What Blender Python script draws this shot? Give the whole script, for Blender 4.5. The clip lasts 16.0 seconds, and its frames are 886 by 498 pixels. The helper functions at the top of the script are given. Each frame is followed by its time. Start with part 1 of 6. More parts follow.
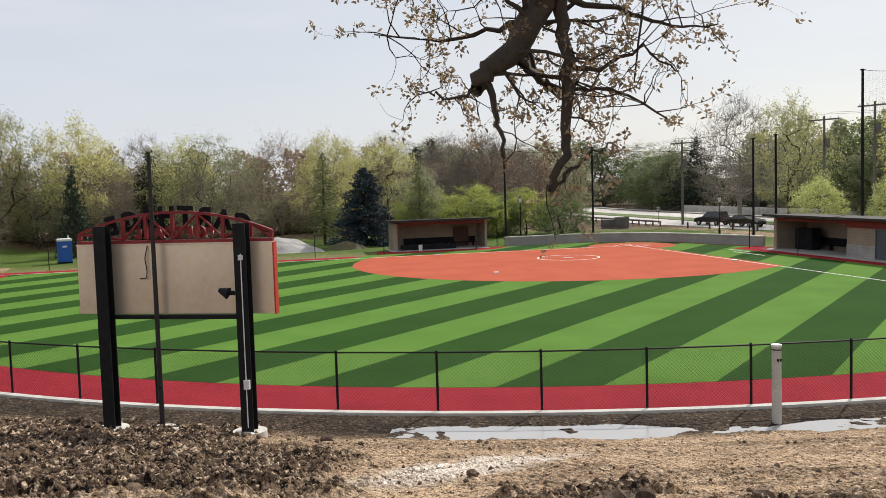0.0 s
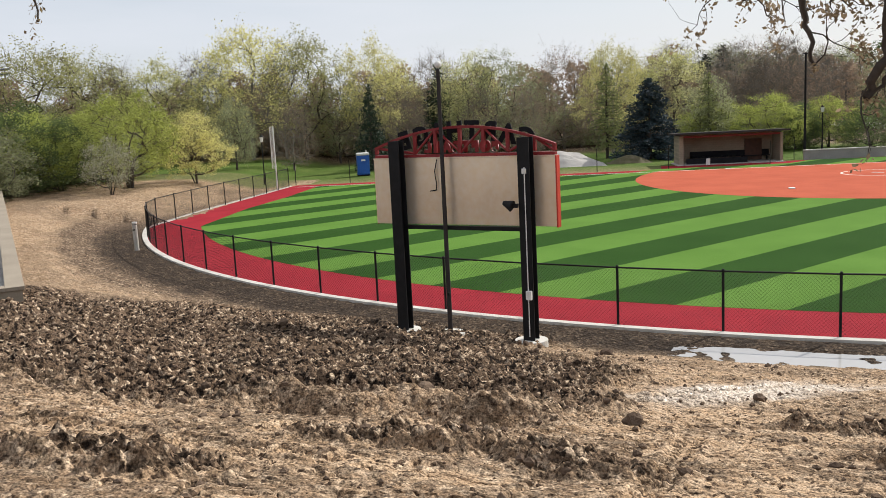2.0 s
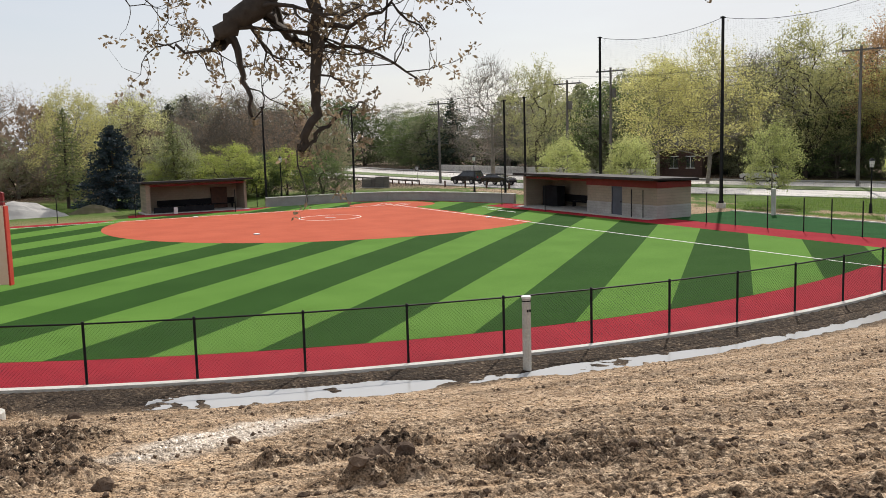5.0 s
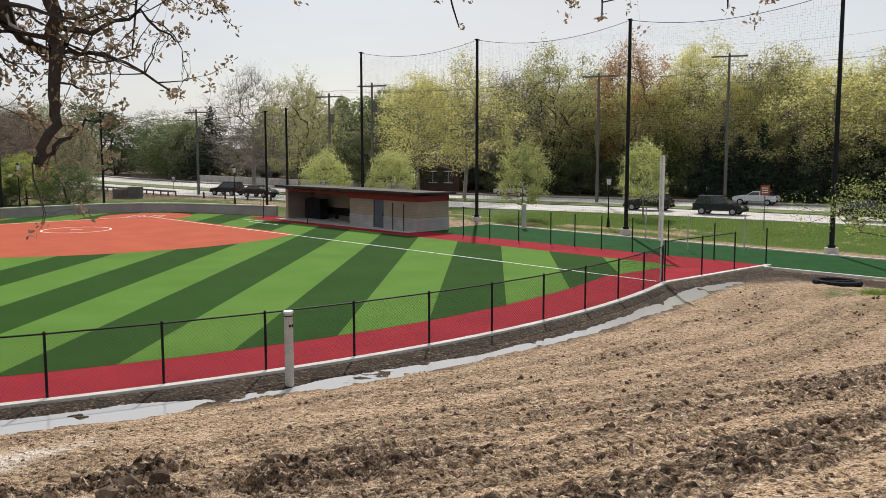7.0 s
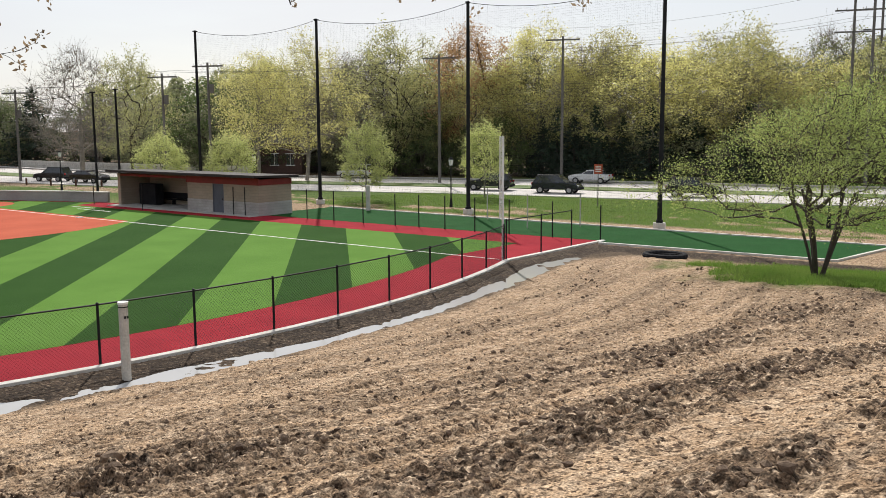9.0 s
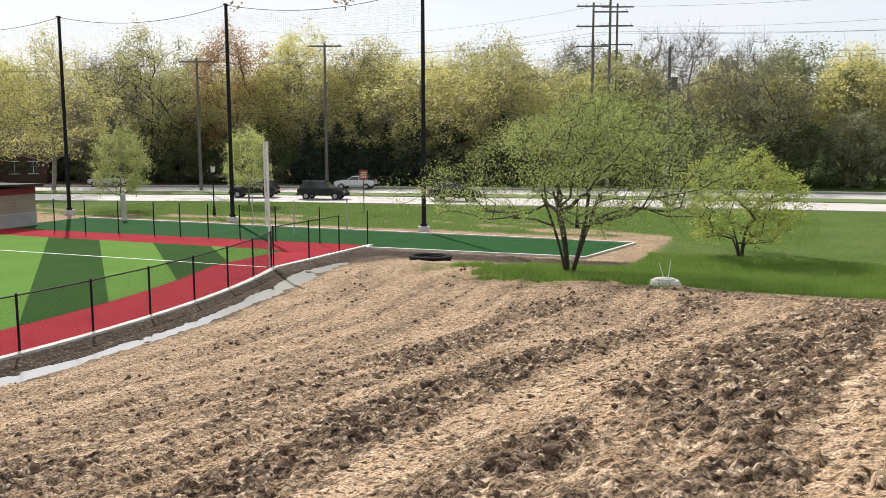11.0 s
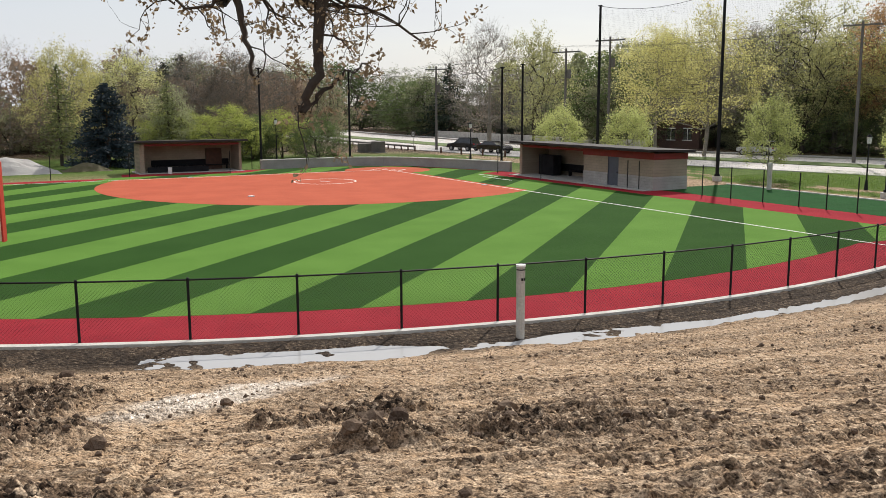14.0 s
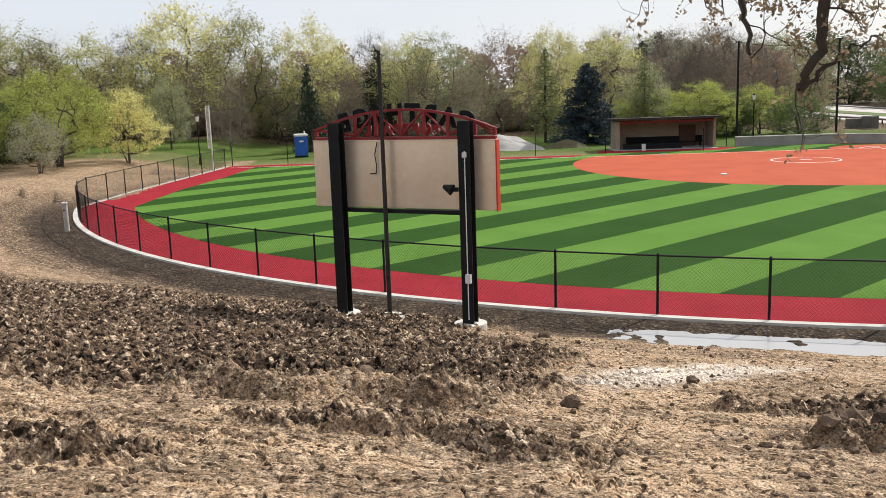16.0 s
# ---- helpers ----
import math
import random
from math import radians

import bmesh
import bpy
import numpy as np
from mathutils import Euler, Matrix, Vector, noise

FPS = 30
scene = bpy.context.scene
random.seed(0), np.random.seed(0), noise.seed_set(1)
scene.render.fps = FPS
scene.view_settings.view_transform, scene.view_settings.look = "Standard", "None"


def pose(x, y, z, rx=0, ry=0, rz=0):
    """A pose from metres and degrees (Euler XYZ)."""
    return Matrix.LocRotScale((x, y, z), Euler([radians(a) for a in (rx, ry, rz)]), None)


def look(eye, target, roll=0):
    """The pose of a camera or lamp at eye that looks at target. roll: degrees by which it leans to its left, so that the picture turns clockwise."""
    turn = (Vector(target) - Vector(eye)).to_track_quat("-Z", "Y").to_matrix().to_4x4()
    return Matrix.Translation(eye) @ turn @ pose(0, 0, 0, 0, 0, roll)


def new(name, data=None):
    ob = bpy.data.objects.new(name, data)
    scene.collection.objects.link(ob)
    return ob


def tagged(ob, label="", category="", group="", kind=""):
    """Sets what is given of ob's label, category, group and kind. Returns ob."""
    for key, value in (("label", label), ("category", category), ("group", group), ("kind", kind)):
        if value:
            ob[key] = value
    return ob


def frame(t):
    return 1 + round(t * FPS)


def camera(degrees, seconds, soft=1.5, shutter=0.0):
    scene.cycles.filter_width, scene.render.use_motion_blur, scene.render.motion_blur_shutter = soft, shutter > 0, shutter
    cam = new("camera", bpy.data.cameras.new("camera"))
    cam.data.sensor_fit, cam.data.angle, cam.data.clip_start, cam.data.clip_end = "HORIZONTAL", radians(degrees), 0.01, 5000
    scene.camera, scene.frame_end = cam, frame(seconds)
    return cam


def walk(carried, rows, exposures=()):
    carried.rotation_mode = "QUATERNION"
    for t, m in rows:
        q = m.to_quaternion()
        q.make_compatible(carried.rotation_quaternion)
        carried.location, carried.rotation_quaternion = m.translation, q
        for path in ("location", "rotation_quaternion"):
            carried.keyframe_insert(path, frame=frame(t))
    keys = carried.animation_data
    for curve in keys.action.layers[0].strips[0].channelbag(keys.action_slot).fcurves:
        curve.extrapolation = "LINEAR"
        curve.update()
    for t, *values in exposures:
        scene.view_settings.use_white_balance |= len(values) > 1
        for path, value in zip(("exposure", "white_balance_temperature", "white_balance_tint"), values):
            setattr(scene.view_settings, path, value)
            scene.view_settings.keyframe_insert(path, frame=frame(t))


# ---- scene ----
cam = camera(52.4, 16.0, soft=0.8)
# seconds, eye x y z, yaw, pitch, roll
ROWS = [
    (0, 0.091, -0.067, 6.089, 77.43, -4.05, 1.74),
    (0.5, 0.077, -0.082, 6.078, 83.81, -5.09, 1.88),
    (1, 0.050, -0.099, 6.079, 88.79, -6.74, 2.10),
    (1.5, 0.050, -0.096, 6.084, 92.51, -8.17, 2.47),
    (2, 0.042, -0.092, 6.085, 95.15, -8.81, 2.84),
    (2.5, 0.060, -0.113, 6.081, 96.10, -8.78, 2.83),
    (3, 0.032, -0.113, 6.068, 94.82, -8.25, 2.65),
    (3.5, 0.049, -0.105, 6.078, 90.82, -7.77, 2.32),
    (4, 0.099, -0.102, 6.081, 82.75, -7.36, 1.95),
    (4.5, 0.027, -0.033, 6.072, 72.04, -7.17, 1.79),
    (5, 0.011, 0.030, 6.088, 62.37, -7.03, 1.54),
    (5.2, 0.007, 0.035, 6.090, 59.10, -7.02, 1.45),
    (5.6, 0.000, 0.043, 6.100, 54.60, -6.90, 1.20),
    (6.2, -0.003, 0.055, 6.110, 50.30, -6.65, 0.60),
    (6.7, -0.006, 0.065, 6.120, 48.20, -6.50, 0.25),
    (7.3, -0.010, 0.073, 6.130, 46.85, -6.55, -0.03),
    (7.5, -0.011, 0.075, 6.131, 46.42, -6.71, -0.05),
    (8, -0.031, 0.106, 6.137, 44.83, -7.30, 0.14),
    (8.5, -0.052, 0.123, 6.113, 42.16, -7.74, 0.40),
    (9, -0.035, 0.155, 6.122, 37.54, -7.65, 0.34),
    (9.5, -0.047, 0.177, 6.103, 31.69, -7.44, 0.33),
    (9.7, -0.050, 0.180, 6.100, 29.40, -7.40, 0.32),
    (10.2, -0.060, 0.190, 6.090, 24.60, -7.35, 0.28),
    (10.75, -0.070, 0.197, 6.075, 22.20, -7.30, 0.20),
    (11.3, -0.082, 0.200, 6.060, 24.40, -7.30, 0.12),
    (11.8, -0.090, 0.203, 6.050, 29.30, -7.37, 0.08),
    (12, -0.091, 0.202, 6.048, 32.19, -7.38, 0.06),
    (12.5, -0.100, 0.176, 6.067, 39.78, -7.22, -0.22),
    (13, -0.087, 0.110, 6.056, 47.56, -7.52, -0.17),
    (13.5, -0.118, 0.066, 6.052, 54.95, -8.21, -0.08),
    (14, -0.067, 0.019, 6.078, 62.16, -9.15, 0.16),
    (14.5, -0.068, 0.015, 6.076, 69.35, -9.95, 0.57),
    (15, -0.030, -0.064, 6.096, 77.53, -10.28, 0.99),
    (15.5, 0.025, -0.120, 6.104, 85.54, -10.26, 1.44),
    (16, 0.052, -0.128, 6.109, 91.33, -10.08, 1.89),
]
walk(cam, [(t, pose(x, y, z, 90 + pitch, roll, yaw)) for t, x, y, z, yaw, pitch, roll in ROWS],
     exposures=((0, 0.0), (1.5, 0.10), (3.5, 0.10), (5, 0.0), (7.5, -0.12), (8.4, -0.08), (9.2, 0.12), (12, 0.25), (12.6, 0.15), (13.5, 0.0), (15, 0.08), (16, 0.18)))

# ---- light ----
SUN_EL, SUN_DIR = 40.0, Vector((-0.70, 0.71, 0.0)).normalized()
world = bpy.data.worlds.new("world")
scene.world = world
world.use_nodes = True
wn, wl = world.node_tree.nodes, world.node_tree.links
wn.clear()
w_out, w_bg = wn.new("ShaderNodeOutputWorld"), wn.new("ShaderNodeBackground")
w_sky = wn.new("ShaderNodeTexSky")
w_sky.sky_type, w_sky.sun_disc = "NISHITA", False
w_sky.sun_elevation = radians(SUN_EL)
w_sky.sun_rotation = math.atan2(SUN_DIR.x, SUN_DIR.y)
w_sky.air_density, w_sky.dust_density, w_sky.ozone_density = 1.0, 1.2, 1.5
# thin high cloud drawn over the sky in long streaks
w_co, w_map = wn.new("ShaderNodeTexCoord"), wn.new("ShaderNodeMapping")
w_map.inputs["Scale"].default_value = (1.6, 1.6, 9.0)
w_noise, w_ramp, w_mix = wn.new("ShaderNodeTexNoise"), wn.new("ShaderNodeValToRGB"), wn.new("ShaderNodeMixRGB")
w_noise.inputs["Scale"].default_value, w_noise.inputs["Detail"].default_value = 1.5, 6.0
w_ramp.color_ramp.elements[0].position, w_ramp.color_ramp.elements[1].position = 0.32, 0.72
w_ramp.color_ramp.elements[0].color, w_ramp.color_ramp.elements[1].color = (0.62, 0.62, 0.62, 1), (0.96, 0.96, 0.96, 1)
# thin cloud is brighter towards the sun, which it scatters forward
w_dot, w_pow, w_glow = wn.new("ShaderNodeVectorMath"), wn.new("ShaderNodeMapRange"), wn.new("ShaderNodeMixRGB")
w_dot.operation = "DOT_PRODUCT"
w_dot.inputs[1].default_value = tuple(SUN_DIR * math.cos(radians(SUN_EL)) + Vector((0, 0, math.sin(radians(SUN_EL)))))
w_pow.interpolation_type = "SMOOTHSTEP"
w_pow.inputs["From Min"].default_value, w_pow.inputs["From Max"].default_value = 0.35, 1.0
w_glow.inputs["Color1"].default_value, w_glow.inputs["Color2"].default_value = (7.3, 7.6, 8.3, 1), (8.0, 8.0, 8.2, 1)
wl.new(w_co.outputs["Generated"], w_dot.inputs[0])
wl.new(w_dot.outputs["Value"], w_pow.inputs["Value"])
wl.new(w_pow.outputs["Result"], w_glow.inputs["Fac"])
wl.new(w_glow.outputs["Color"], w_mix.inputs["Color2"])
w_bg.inputs["Strength"].default_value = 0.10
wl.new(w_co.outputs["Generated"], w_map.inputs["Vector"])
wl.new(w_map.outputs["Vector"], w_noise.inputs["Vector"])
wl.new(w_noise.outputs["Fac"], w_ramp.inputs["Fac"])
wl.new(w_ramp.outputs["Color"], w_mix.inputs["Fac"])
wl.new(w_sky.outputs["Color"], w_mix.inputs["Color1"])
wl.new(w_mix.outputs["Color"], w_bg.inputs["Color"])
wl.new(w_bg.outputs["Background"], w_out.inputs["Surface"])
sun = new("sun", bpy.data.lights.new("sun", "SUN"))
sun.data.energy, sun.data.angle, sun.data.color = 4.7, radians(0.6), (1.0, 0.955, 0.89)
sun.matrix_world = look((0, 0, 30), Vector((0, 0, 30)) - (SUN_DIR * math.cos(radians(SUN_EL)) + Vector((0, 0, math.sin(radians(SUN_EL))))))


# ---- materials ----
def surface(name, color, color2=None, rough=0.8, metal=0.0, scale=3.0, fine=40.0, bump=0.2, spec=0.4, random_tint=0.0, translucent=0.0):
    """A surface with broad and fine variation of its colour, and a fine relief."""
    m = bpy.data.materials.new(name)
    m.use_nodes = True
    n, l = m.node_tree.nodes, m.node_tree.links
    b = n["Principled BSDF"]
    co = n.new("ShaderNodeTexCoord")
    big, small = n.new("ShaderNodeTexNoise"), n.new("ShaderNodeTexNoise")
    big.inputs["Scale"].default_value, big.inputs["Detail"].default_value = scale, 5.0
    small.inputs["Scale"].default_value, small.inputs["Detail"].default_value = fine, 3.0
    l.new(co.outputs["Object"], big.inputs["Vector"])
    l.new(co.outputs["Object"], small.inputs["Vector"])
    mix, mul = n.new("ShaderNodeMixRGB"), n.new("ShaderNodeMixRGB")
    c2 = color2 or tuple(c * 0.72 for c in color)
    mix.inputs["Color1"].default_value, mix.inputs["Color2"].default_value = (*color, 1), (*c2, 1)
    ramp = n.new("ShaderNodeValToRGB")
    ramp.color_ramp.elements[0].position, ramp.color_ramp.elements[1].position = 0.35, 0.68
    l.new(big.outputs["Fac"], ramp.inputs["Fac"])
    l.new(ramp.outputs["Color"], mix.inputs["Fac"])
    mul.blend_type, mul.inputs["Fac"].default_value = "OVERLAY", 0.35
    l.new(mix.outputs["Color"], mul.inputs["Color1"])
    l.new(small.outputs["Fac"], mul.inputs["Color2"])
    last = mul.outputs["Color"]
    if random_tint:
        info, hsv, rng = n.new("ShaderNodeObjectInfo"), n.new("ShaderNodeHueSaturation"), n.new("ShaderNodeMapRange")
        rng.inputs["To Min"].default_value, rng.inputs["To Max"].default_value = 1 - random_tint, 1 + random_tint
        l.new(info.outputs["Random"], rng.inputs["Value"])
        l.new(rng.outputs["Result"], hsv.inputs["Value"])
        l.new(last, hsv.inputs["Color"])
        last = hsv.outputs["Color"]
    l.new(last, b.inputs["Base Color"])
    b.inputs["Roughness"].default_value, b.inputs["Metallic"].default_value = rough, metal
    b.inputs["Specular IOR Level"].default_value = spec
    if bump:
        bm_ = n.new("ShaderNodeBump")
        bm_.inputs["Strength"].default_value, bm_.inputs["Distance"].default_value = bump, 0.02
        l.new(small.outputs["Fac"], bm_.inputs["Height"])
        l.new(bm_.outputs["Normal"], b.inputs["Normal"])
    if translucent:
        tr, add = n.new("ShaderNodeBsdfTranslucent"), n.new("ShaderNodeMixShader")
        l.new(last, tr.inputs["Color"])
        add.inputs["Fac"].default_value = translucent
        l.new(b.outputs["BSDF"], add.inputs[1])
        l.new(tr.outputs["BSDF"], add.inputs[2])
        l.new(add.outputs["Shader"], n["Material Output"].inputs["Surface"])
    return m


M_RED = surface("red_turf", (0.31, 0.026, 0.036), (0.26, 0.020, 0.030), 0.95, scale=0.6, fine=90, bump=0.5, spec=0.04)
M_CLAY = surface("clay_turf", (0.45, 0.108, 0.060), (0.39, 0.090, 0.050), 0.95, scale=0.4, fine=60, bump=0.4, spec=0.04)
M_BULLPEN = surface("bullpen_turf", (0.020, 0.080, 0.022), (0.016, 0.066, 0.018), 0.95, scale=0.7, fine=90, bump=0.5, spec=0.04)
M_LINE = surface("white_line", (0.80, 0.78, 0.72), (0.7, 0.66, 0.6), 0.8, scale=2, fine=80)
M_KERB = surface("kerb_concrete", (0.62, 0.60, 0.55), (0.48, 0.45, 0.40), 0.85, scale=1.2, fine=50)
M_CONC = surface("concrete", (0.42, 0.40, 0.37), (0.33, 0.31, 0.29), 0.85, scale=0.8, fine=40)
M_ROAD = surface("pale_road", (0.52, 0.485, 0.45), (0.44, 0.41, 0.38), 0.85, scale=0.15, fine=12)
M_BLACK = surface("black_paint", (0.009, 0.009, 0.010), (0.014, 0.014, 0.015), 0.6, spec=0.2, scale=5, fine=120, bump=0.05)
M_WIRE = surface("black_vinyl_wire", (0.015, 0.016, 0.016), None, 0.5, scale=5, fine=50, bump=0.0)
M_NET = surface("black_netting", (0.02, 0.02, 0.02), None, 0.8, scale=5, fine=50, bump=0.0)
M_TANWALL = surface("tan_block", (0.44, 0.36, 0.27), (0.38, 0.31, 0.235), 0.9, scale=0.9, fine=30, random_tint=0.06)
M_GREYWALL = surface("grey_block", (0.36, 0.345, 0.325), (0.29, 0.275, 0.26), 0.9, scale=0.9, fine=30, random_tint=0.10)
M_ROOF = surface("dark_roof_metal", (0.035, 0.03, 0.03), (0.05, 0.043, 0.04), 0.8, spec=0.15, scale=1, fine=40, bump=0.1)
M_REDTRIM = surface("red_trim", (0.22, 0.018, 0.015), (0.17, 0.014, 0.012), 0.55, scale=2, fine=60, bump=0.1)
M_DOOR = surface("grey_blue_door", (0.085, 0.095, 0.12), (0.07, 0.08, 0.1), 0.5, scale=2, fine=60, bump=0.05)
M_DARK = surface("dark_padding", (0.012, 0.012, 0.014), (0.02, 0.02, 0.022), 0.85, spec=0.1, scale=2, fine=50)
M_WOODBOX = surface("stained_wood", (0.09, 0.04, 0.022), (0.06, 0.028, 0.018), 0.7, scale=3, fine=40)
M_WHITE = surface("white_paint", (0.75, 0.75, 0.73), (0.66, 0.65, 0.62), 0.6, scale=1.5, fine=40, bump=0.1)
M_BARK = surface("bark", (0.075, 0.060, 0.048), (0.05, 0.04, 0.032), 0.95, scale=2.5, fine=25, bump=0.6, random_tint=0.25)
M_PALEBARK = surface("pale_bark", (0.23, 0.205, 0.17), (0.15, 0.135, 0.11), 0.95, scale=2.5, fine=25, bump=0.6, random_tint=0.25)
M_UTIL = surface("grey_weathered_pole", (0.16, 0.145, 0.13), (0.11, 0.10, 0.09), 0.9, scale=1, fine=20)


def turf_material():
    """Turf in two greens, laid in straight bands that run from the outfield to home."""
    m = surface("striped_turf", (0.108, 0.215, 0.040), (0.090, 0.185, 0.032), 0.95, scale=0.35, fine=70, bump=0.6, spec=0.03)
    n, l = m.node_tree.nodes, m.node_tree.links
    b = n["Principled BSDF"]
    light = b.inputs["Base Color"].links[0].from_socket
    co, dot, fr, gt, mix = n.new("ShaderNodeTexCoord"), n.new("ShaderNodeVectorMath"), n.new("ShaderNodeMath"), n.new("ShaderNodeMath"), n.new("ShaderNodeMixRGB")
    dot.operation, dot.inputs[1].default_value = "DOT_PRODUCT", (0.7151 / 5.60, 0.6990 / 5.60, 0)
    add = n.new("ShaderNodeMath")
    add.operation, add.inputs[1].default_value = "ADD", 20 - 0.113
    fr.operation = "FRACT"
    gt.operation, gt.inputs[1].default_value = "GREATER_THAN", 0.5
    l.new(co.outputs["Object"], dot.inputs[0])
    l.new(dot.outputs["Value"], add.inputs[0])
    l.new(add.outputs[0], fr.inputs[0])
    l.new(fr.outputs[0], gt.inputs[0])
    l.new(gt.outputs[0], mix.inputs["Fac"])
    dark = n.new("ShaderNodeHueSaturation")
    dark.inputs["Hue"].default_value, dark.inputs["Saturation"].default_value, dark.inputs["Value"].default_value = 0.525, 1.0, 0.34
    l.new(light, dark.inputs["Color"])
    l.new(light, mix.inputs["Color1"])
    l.new(dark.outputs["Color"], mix.inputs["Color2"])
    l.new(mix.outputs["Color"], b.inputs["Base Color"])
    return m


M_TURF = turf_material()


def ground_material():
    """Bare earth, moist clods, tyre-marked loam and rough grass, by the masks that the ground carries."""
    m = bpy.data.materials.new("earth_and_grass")
    m.use_nodes = True
    n, l = m.node_tree.nodes, m.node_tree.links
    b = n["Principled BSDF"]
    co = n.new("ShaderNodeTexCoord")

    def tex(scale, detail=6.0):
        t = n.new("ShaderNodeTexNoise")
        t.inputs["Scale"].default_value, t.inputs["Detail"].default_value = scale, detail
        l.new(co.outputs["Object"], t.inputs["Vector"])
        return t.outputs["Fac"]

    def blend(fac, c1, c2):
        x = n.new("ShaderNodeMixRGB")
        for sock, v in (("Fac", fac), ("Color1", c1), ("Color2", c2)):
            if isinstance(v, tuple):
                x.inputs[sock].default_value = (*v, 1)
            else:
                l.new(v, x.inputs[sock])
        return x.outputs["Color"]

    def steep(v, lo, hi):
        r = n.new("ShaderNodeMapRange")
        r.inputs["From Min"].default_value, r.inputs["From Max"].default_value = lo, hi
        l.new(v, r.inputs["Value"])
        return r.outputs["Result"]

    def mask(name):
        a = n.new("ShaderNodeAttribute")
        a.attribute_name = name
        return a.outputs["Fac"]

    loam = blend(steep(tex(0.55), 0.38, 0.62), (0.375, 0.258, 0.160), (0.250, 0.166, 0.100))
    loam = blend(steep(tex(5.0), 0.42, 0.66), loam, (0.45, 0.335, 0.228))
    # dark flecks put the shade between crumbs into the colour
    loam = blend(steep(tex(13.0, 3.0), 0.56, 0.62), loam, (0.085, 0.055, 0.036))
    clod = blend(steep(tex(2.2), 0.35, 0.65), (0.080, 0.053, 0.034), (0.170, 0.116, 0.077))
    # sunlit facets (pale) and shadowed gaps (near black) of the clods, painted as colour
    clod = blend(steep(tex(8.0, 3.0), 0.54, 0.62), clod, (0.44, 0.335, 0.235))
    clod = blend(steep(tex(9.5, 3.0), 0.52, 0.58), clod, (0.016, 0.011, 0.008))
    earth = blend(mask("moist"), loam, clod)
    # smooth wet loam; its bright sheen is partly painted here as a paler colour
    earth = blend(mask("slick_sheen"), earth, (0.42, 0.335, 0.25))
    # fine light and dark grain: lit and shaded soil mixed into the base colour
    shade_speck = n.new("ShaderNodeMixRGB")
    shade_speck.blend_type, shade_speck.inputs["Fac"].default_value = "OVERLAY", 0.6
    l.new(earth, shade_speck.inputs["Color1"])
    l.new(steep(tex(42.0, 5.0), 0.34, 0.66), shade_speck.inputs["Color2"])
    damp = n.new("ShaderNodeMath")
    damp.operation, damp.inputs[1].default_value = "MULTIPLY", 0.9
    l.new(mask("wet"), damp.inputs[0])
    earth = blend(damp.outputs[0], shade_speck.outputs["Color"], (0.026, 0.020, 0.016))
    grass = blend(steep(tex(0.25), 0.35, 0.65), (0.075, 0.125, 0.022), (0.11, 0.15, 0.035))
    grass = blend(steep(tex(6.0), 0.45, 0.7), grass, (0.045, 0.085, 0.016))
    both = blend(mask("grass"), earth, grass)
    l.new(both, b.inputs["Base Color"])
    r = n.new("ShaderNodeMapRange")
    r.inputs["To Min"].default_value, r.inputs["To Max"].default_value = 0.95, 0.40
    l.new(mask("slick_sheen"), r.inputs["Value"])
    l.new(r.outputs["Result"], b.inputs["Roughness"])
    gloss = n.new("ShaderNodeMapRange")
    gloss.inputs["To Min"].default_value, gloss.inputs["To Max"].default_value = 0.08, 0.6
    l.new(mask("slick_sheen"), gloss.inputs["Value"])
    l.new(gloss.outputs["Result"], b.inputs["Specular IOR Level"])
    # crumbs and small clods in relief, at three sizes
    cells = n.new("ShaderNodeTexVoronoi")
    cells.inputs["Scale"].default_value = 8.0
    l.new(co.outputs["Object"], cells.inputs["Vector"])
    total = None
    for sock, amount in ((tex(4.5, 3.0), 1.5), (tex(12.0, 3.0), 1.1), (cells.outputs["Distance"], -0.45)):
        mul = n.new("ShaderNodeMath")
        mul.operation, mul.inputs[1].default_value = "MULTIPLY", amount
        l.new(sock, mul.inputs[0])
        if total is None:
            total = mul.outputs[0]
        else:
            add = n.new("ShaderNodeMath")
            l.new(total, add.inputs[0])
            l.new(mul.outputs[0], add.inputs[1])
            total = add.outputs[0]
    bump = n.new("ShaderNodeBump")
    bump.inputs["Strength"].default_value, bump.inputs["Distance"].default_value = 1.0, 0.062
    l.new(total, bump.inputs["Height"])
    l.new(bump.outputs["Normal"], b.inputs["Normal"])
    return m


M_GROUND = ground_material()


# ---- building blocks ----
def put(ob, mesh_material):
    ob.data.materials.append(mesh_material)
    return ob


def part(name, bm, material, parent=None, label=""):
    """Links a bmesh as one mesh object, under a thing or a part."""
    me = bpy.data.meshes.new(name)
    bm.to_mesh(me)
    bm.free()
    me.materials.append(material)
    ob = new(name, me)
    if parent:
        ob.parent = parent
    if label:
        ob["label"] = label
    return ob


def raw(name, verts, faces, material, parent=None, smooth=False):
    me = bpy.data.meshes.new(name)
    me.from_pydata([tuple(v) for v in verts], [], faces)
    me.materials.append(material)
    if smooth:
        me.shade_smooth()
    ob = new(name, me)
    if parent:
        ob.parent = parent
    return ob


def thing(name, place, label, category, group="", kind="", turn=0.0):
    e = new(name)
    e.empty_display_size = 0.2
    e.matrix_basis = pose(*place, 0, 0, turn)
    return tagged(e, label, category, group, kind)


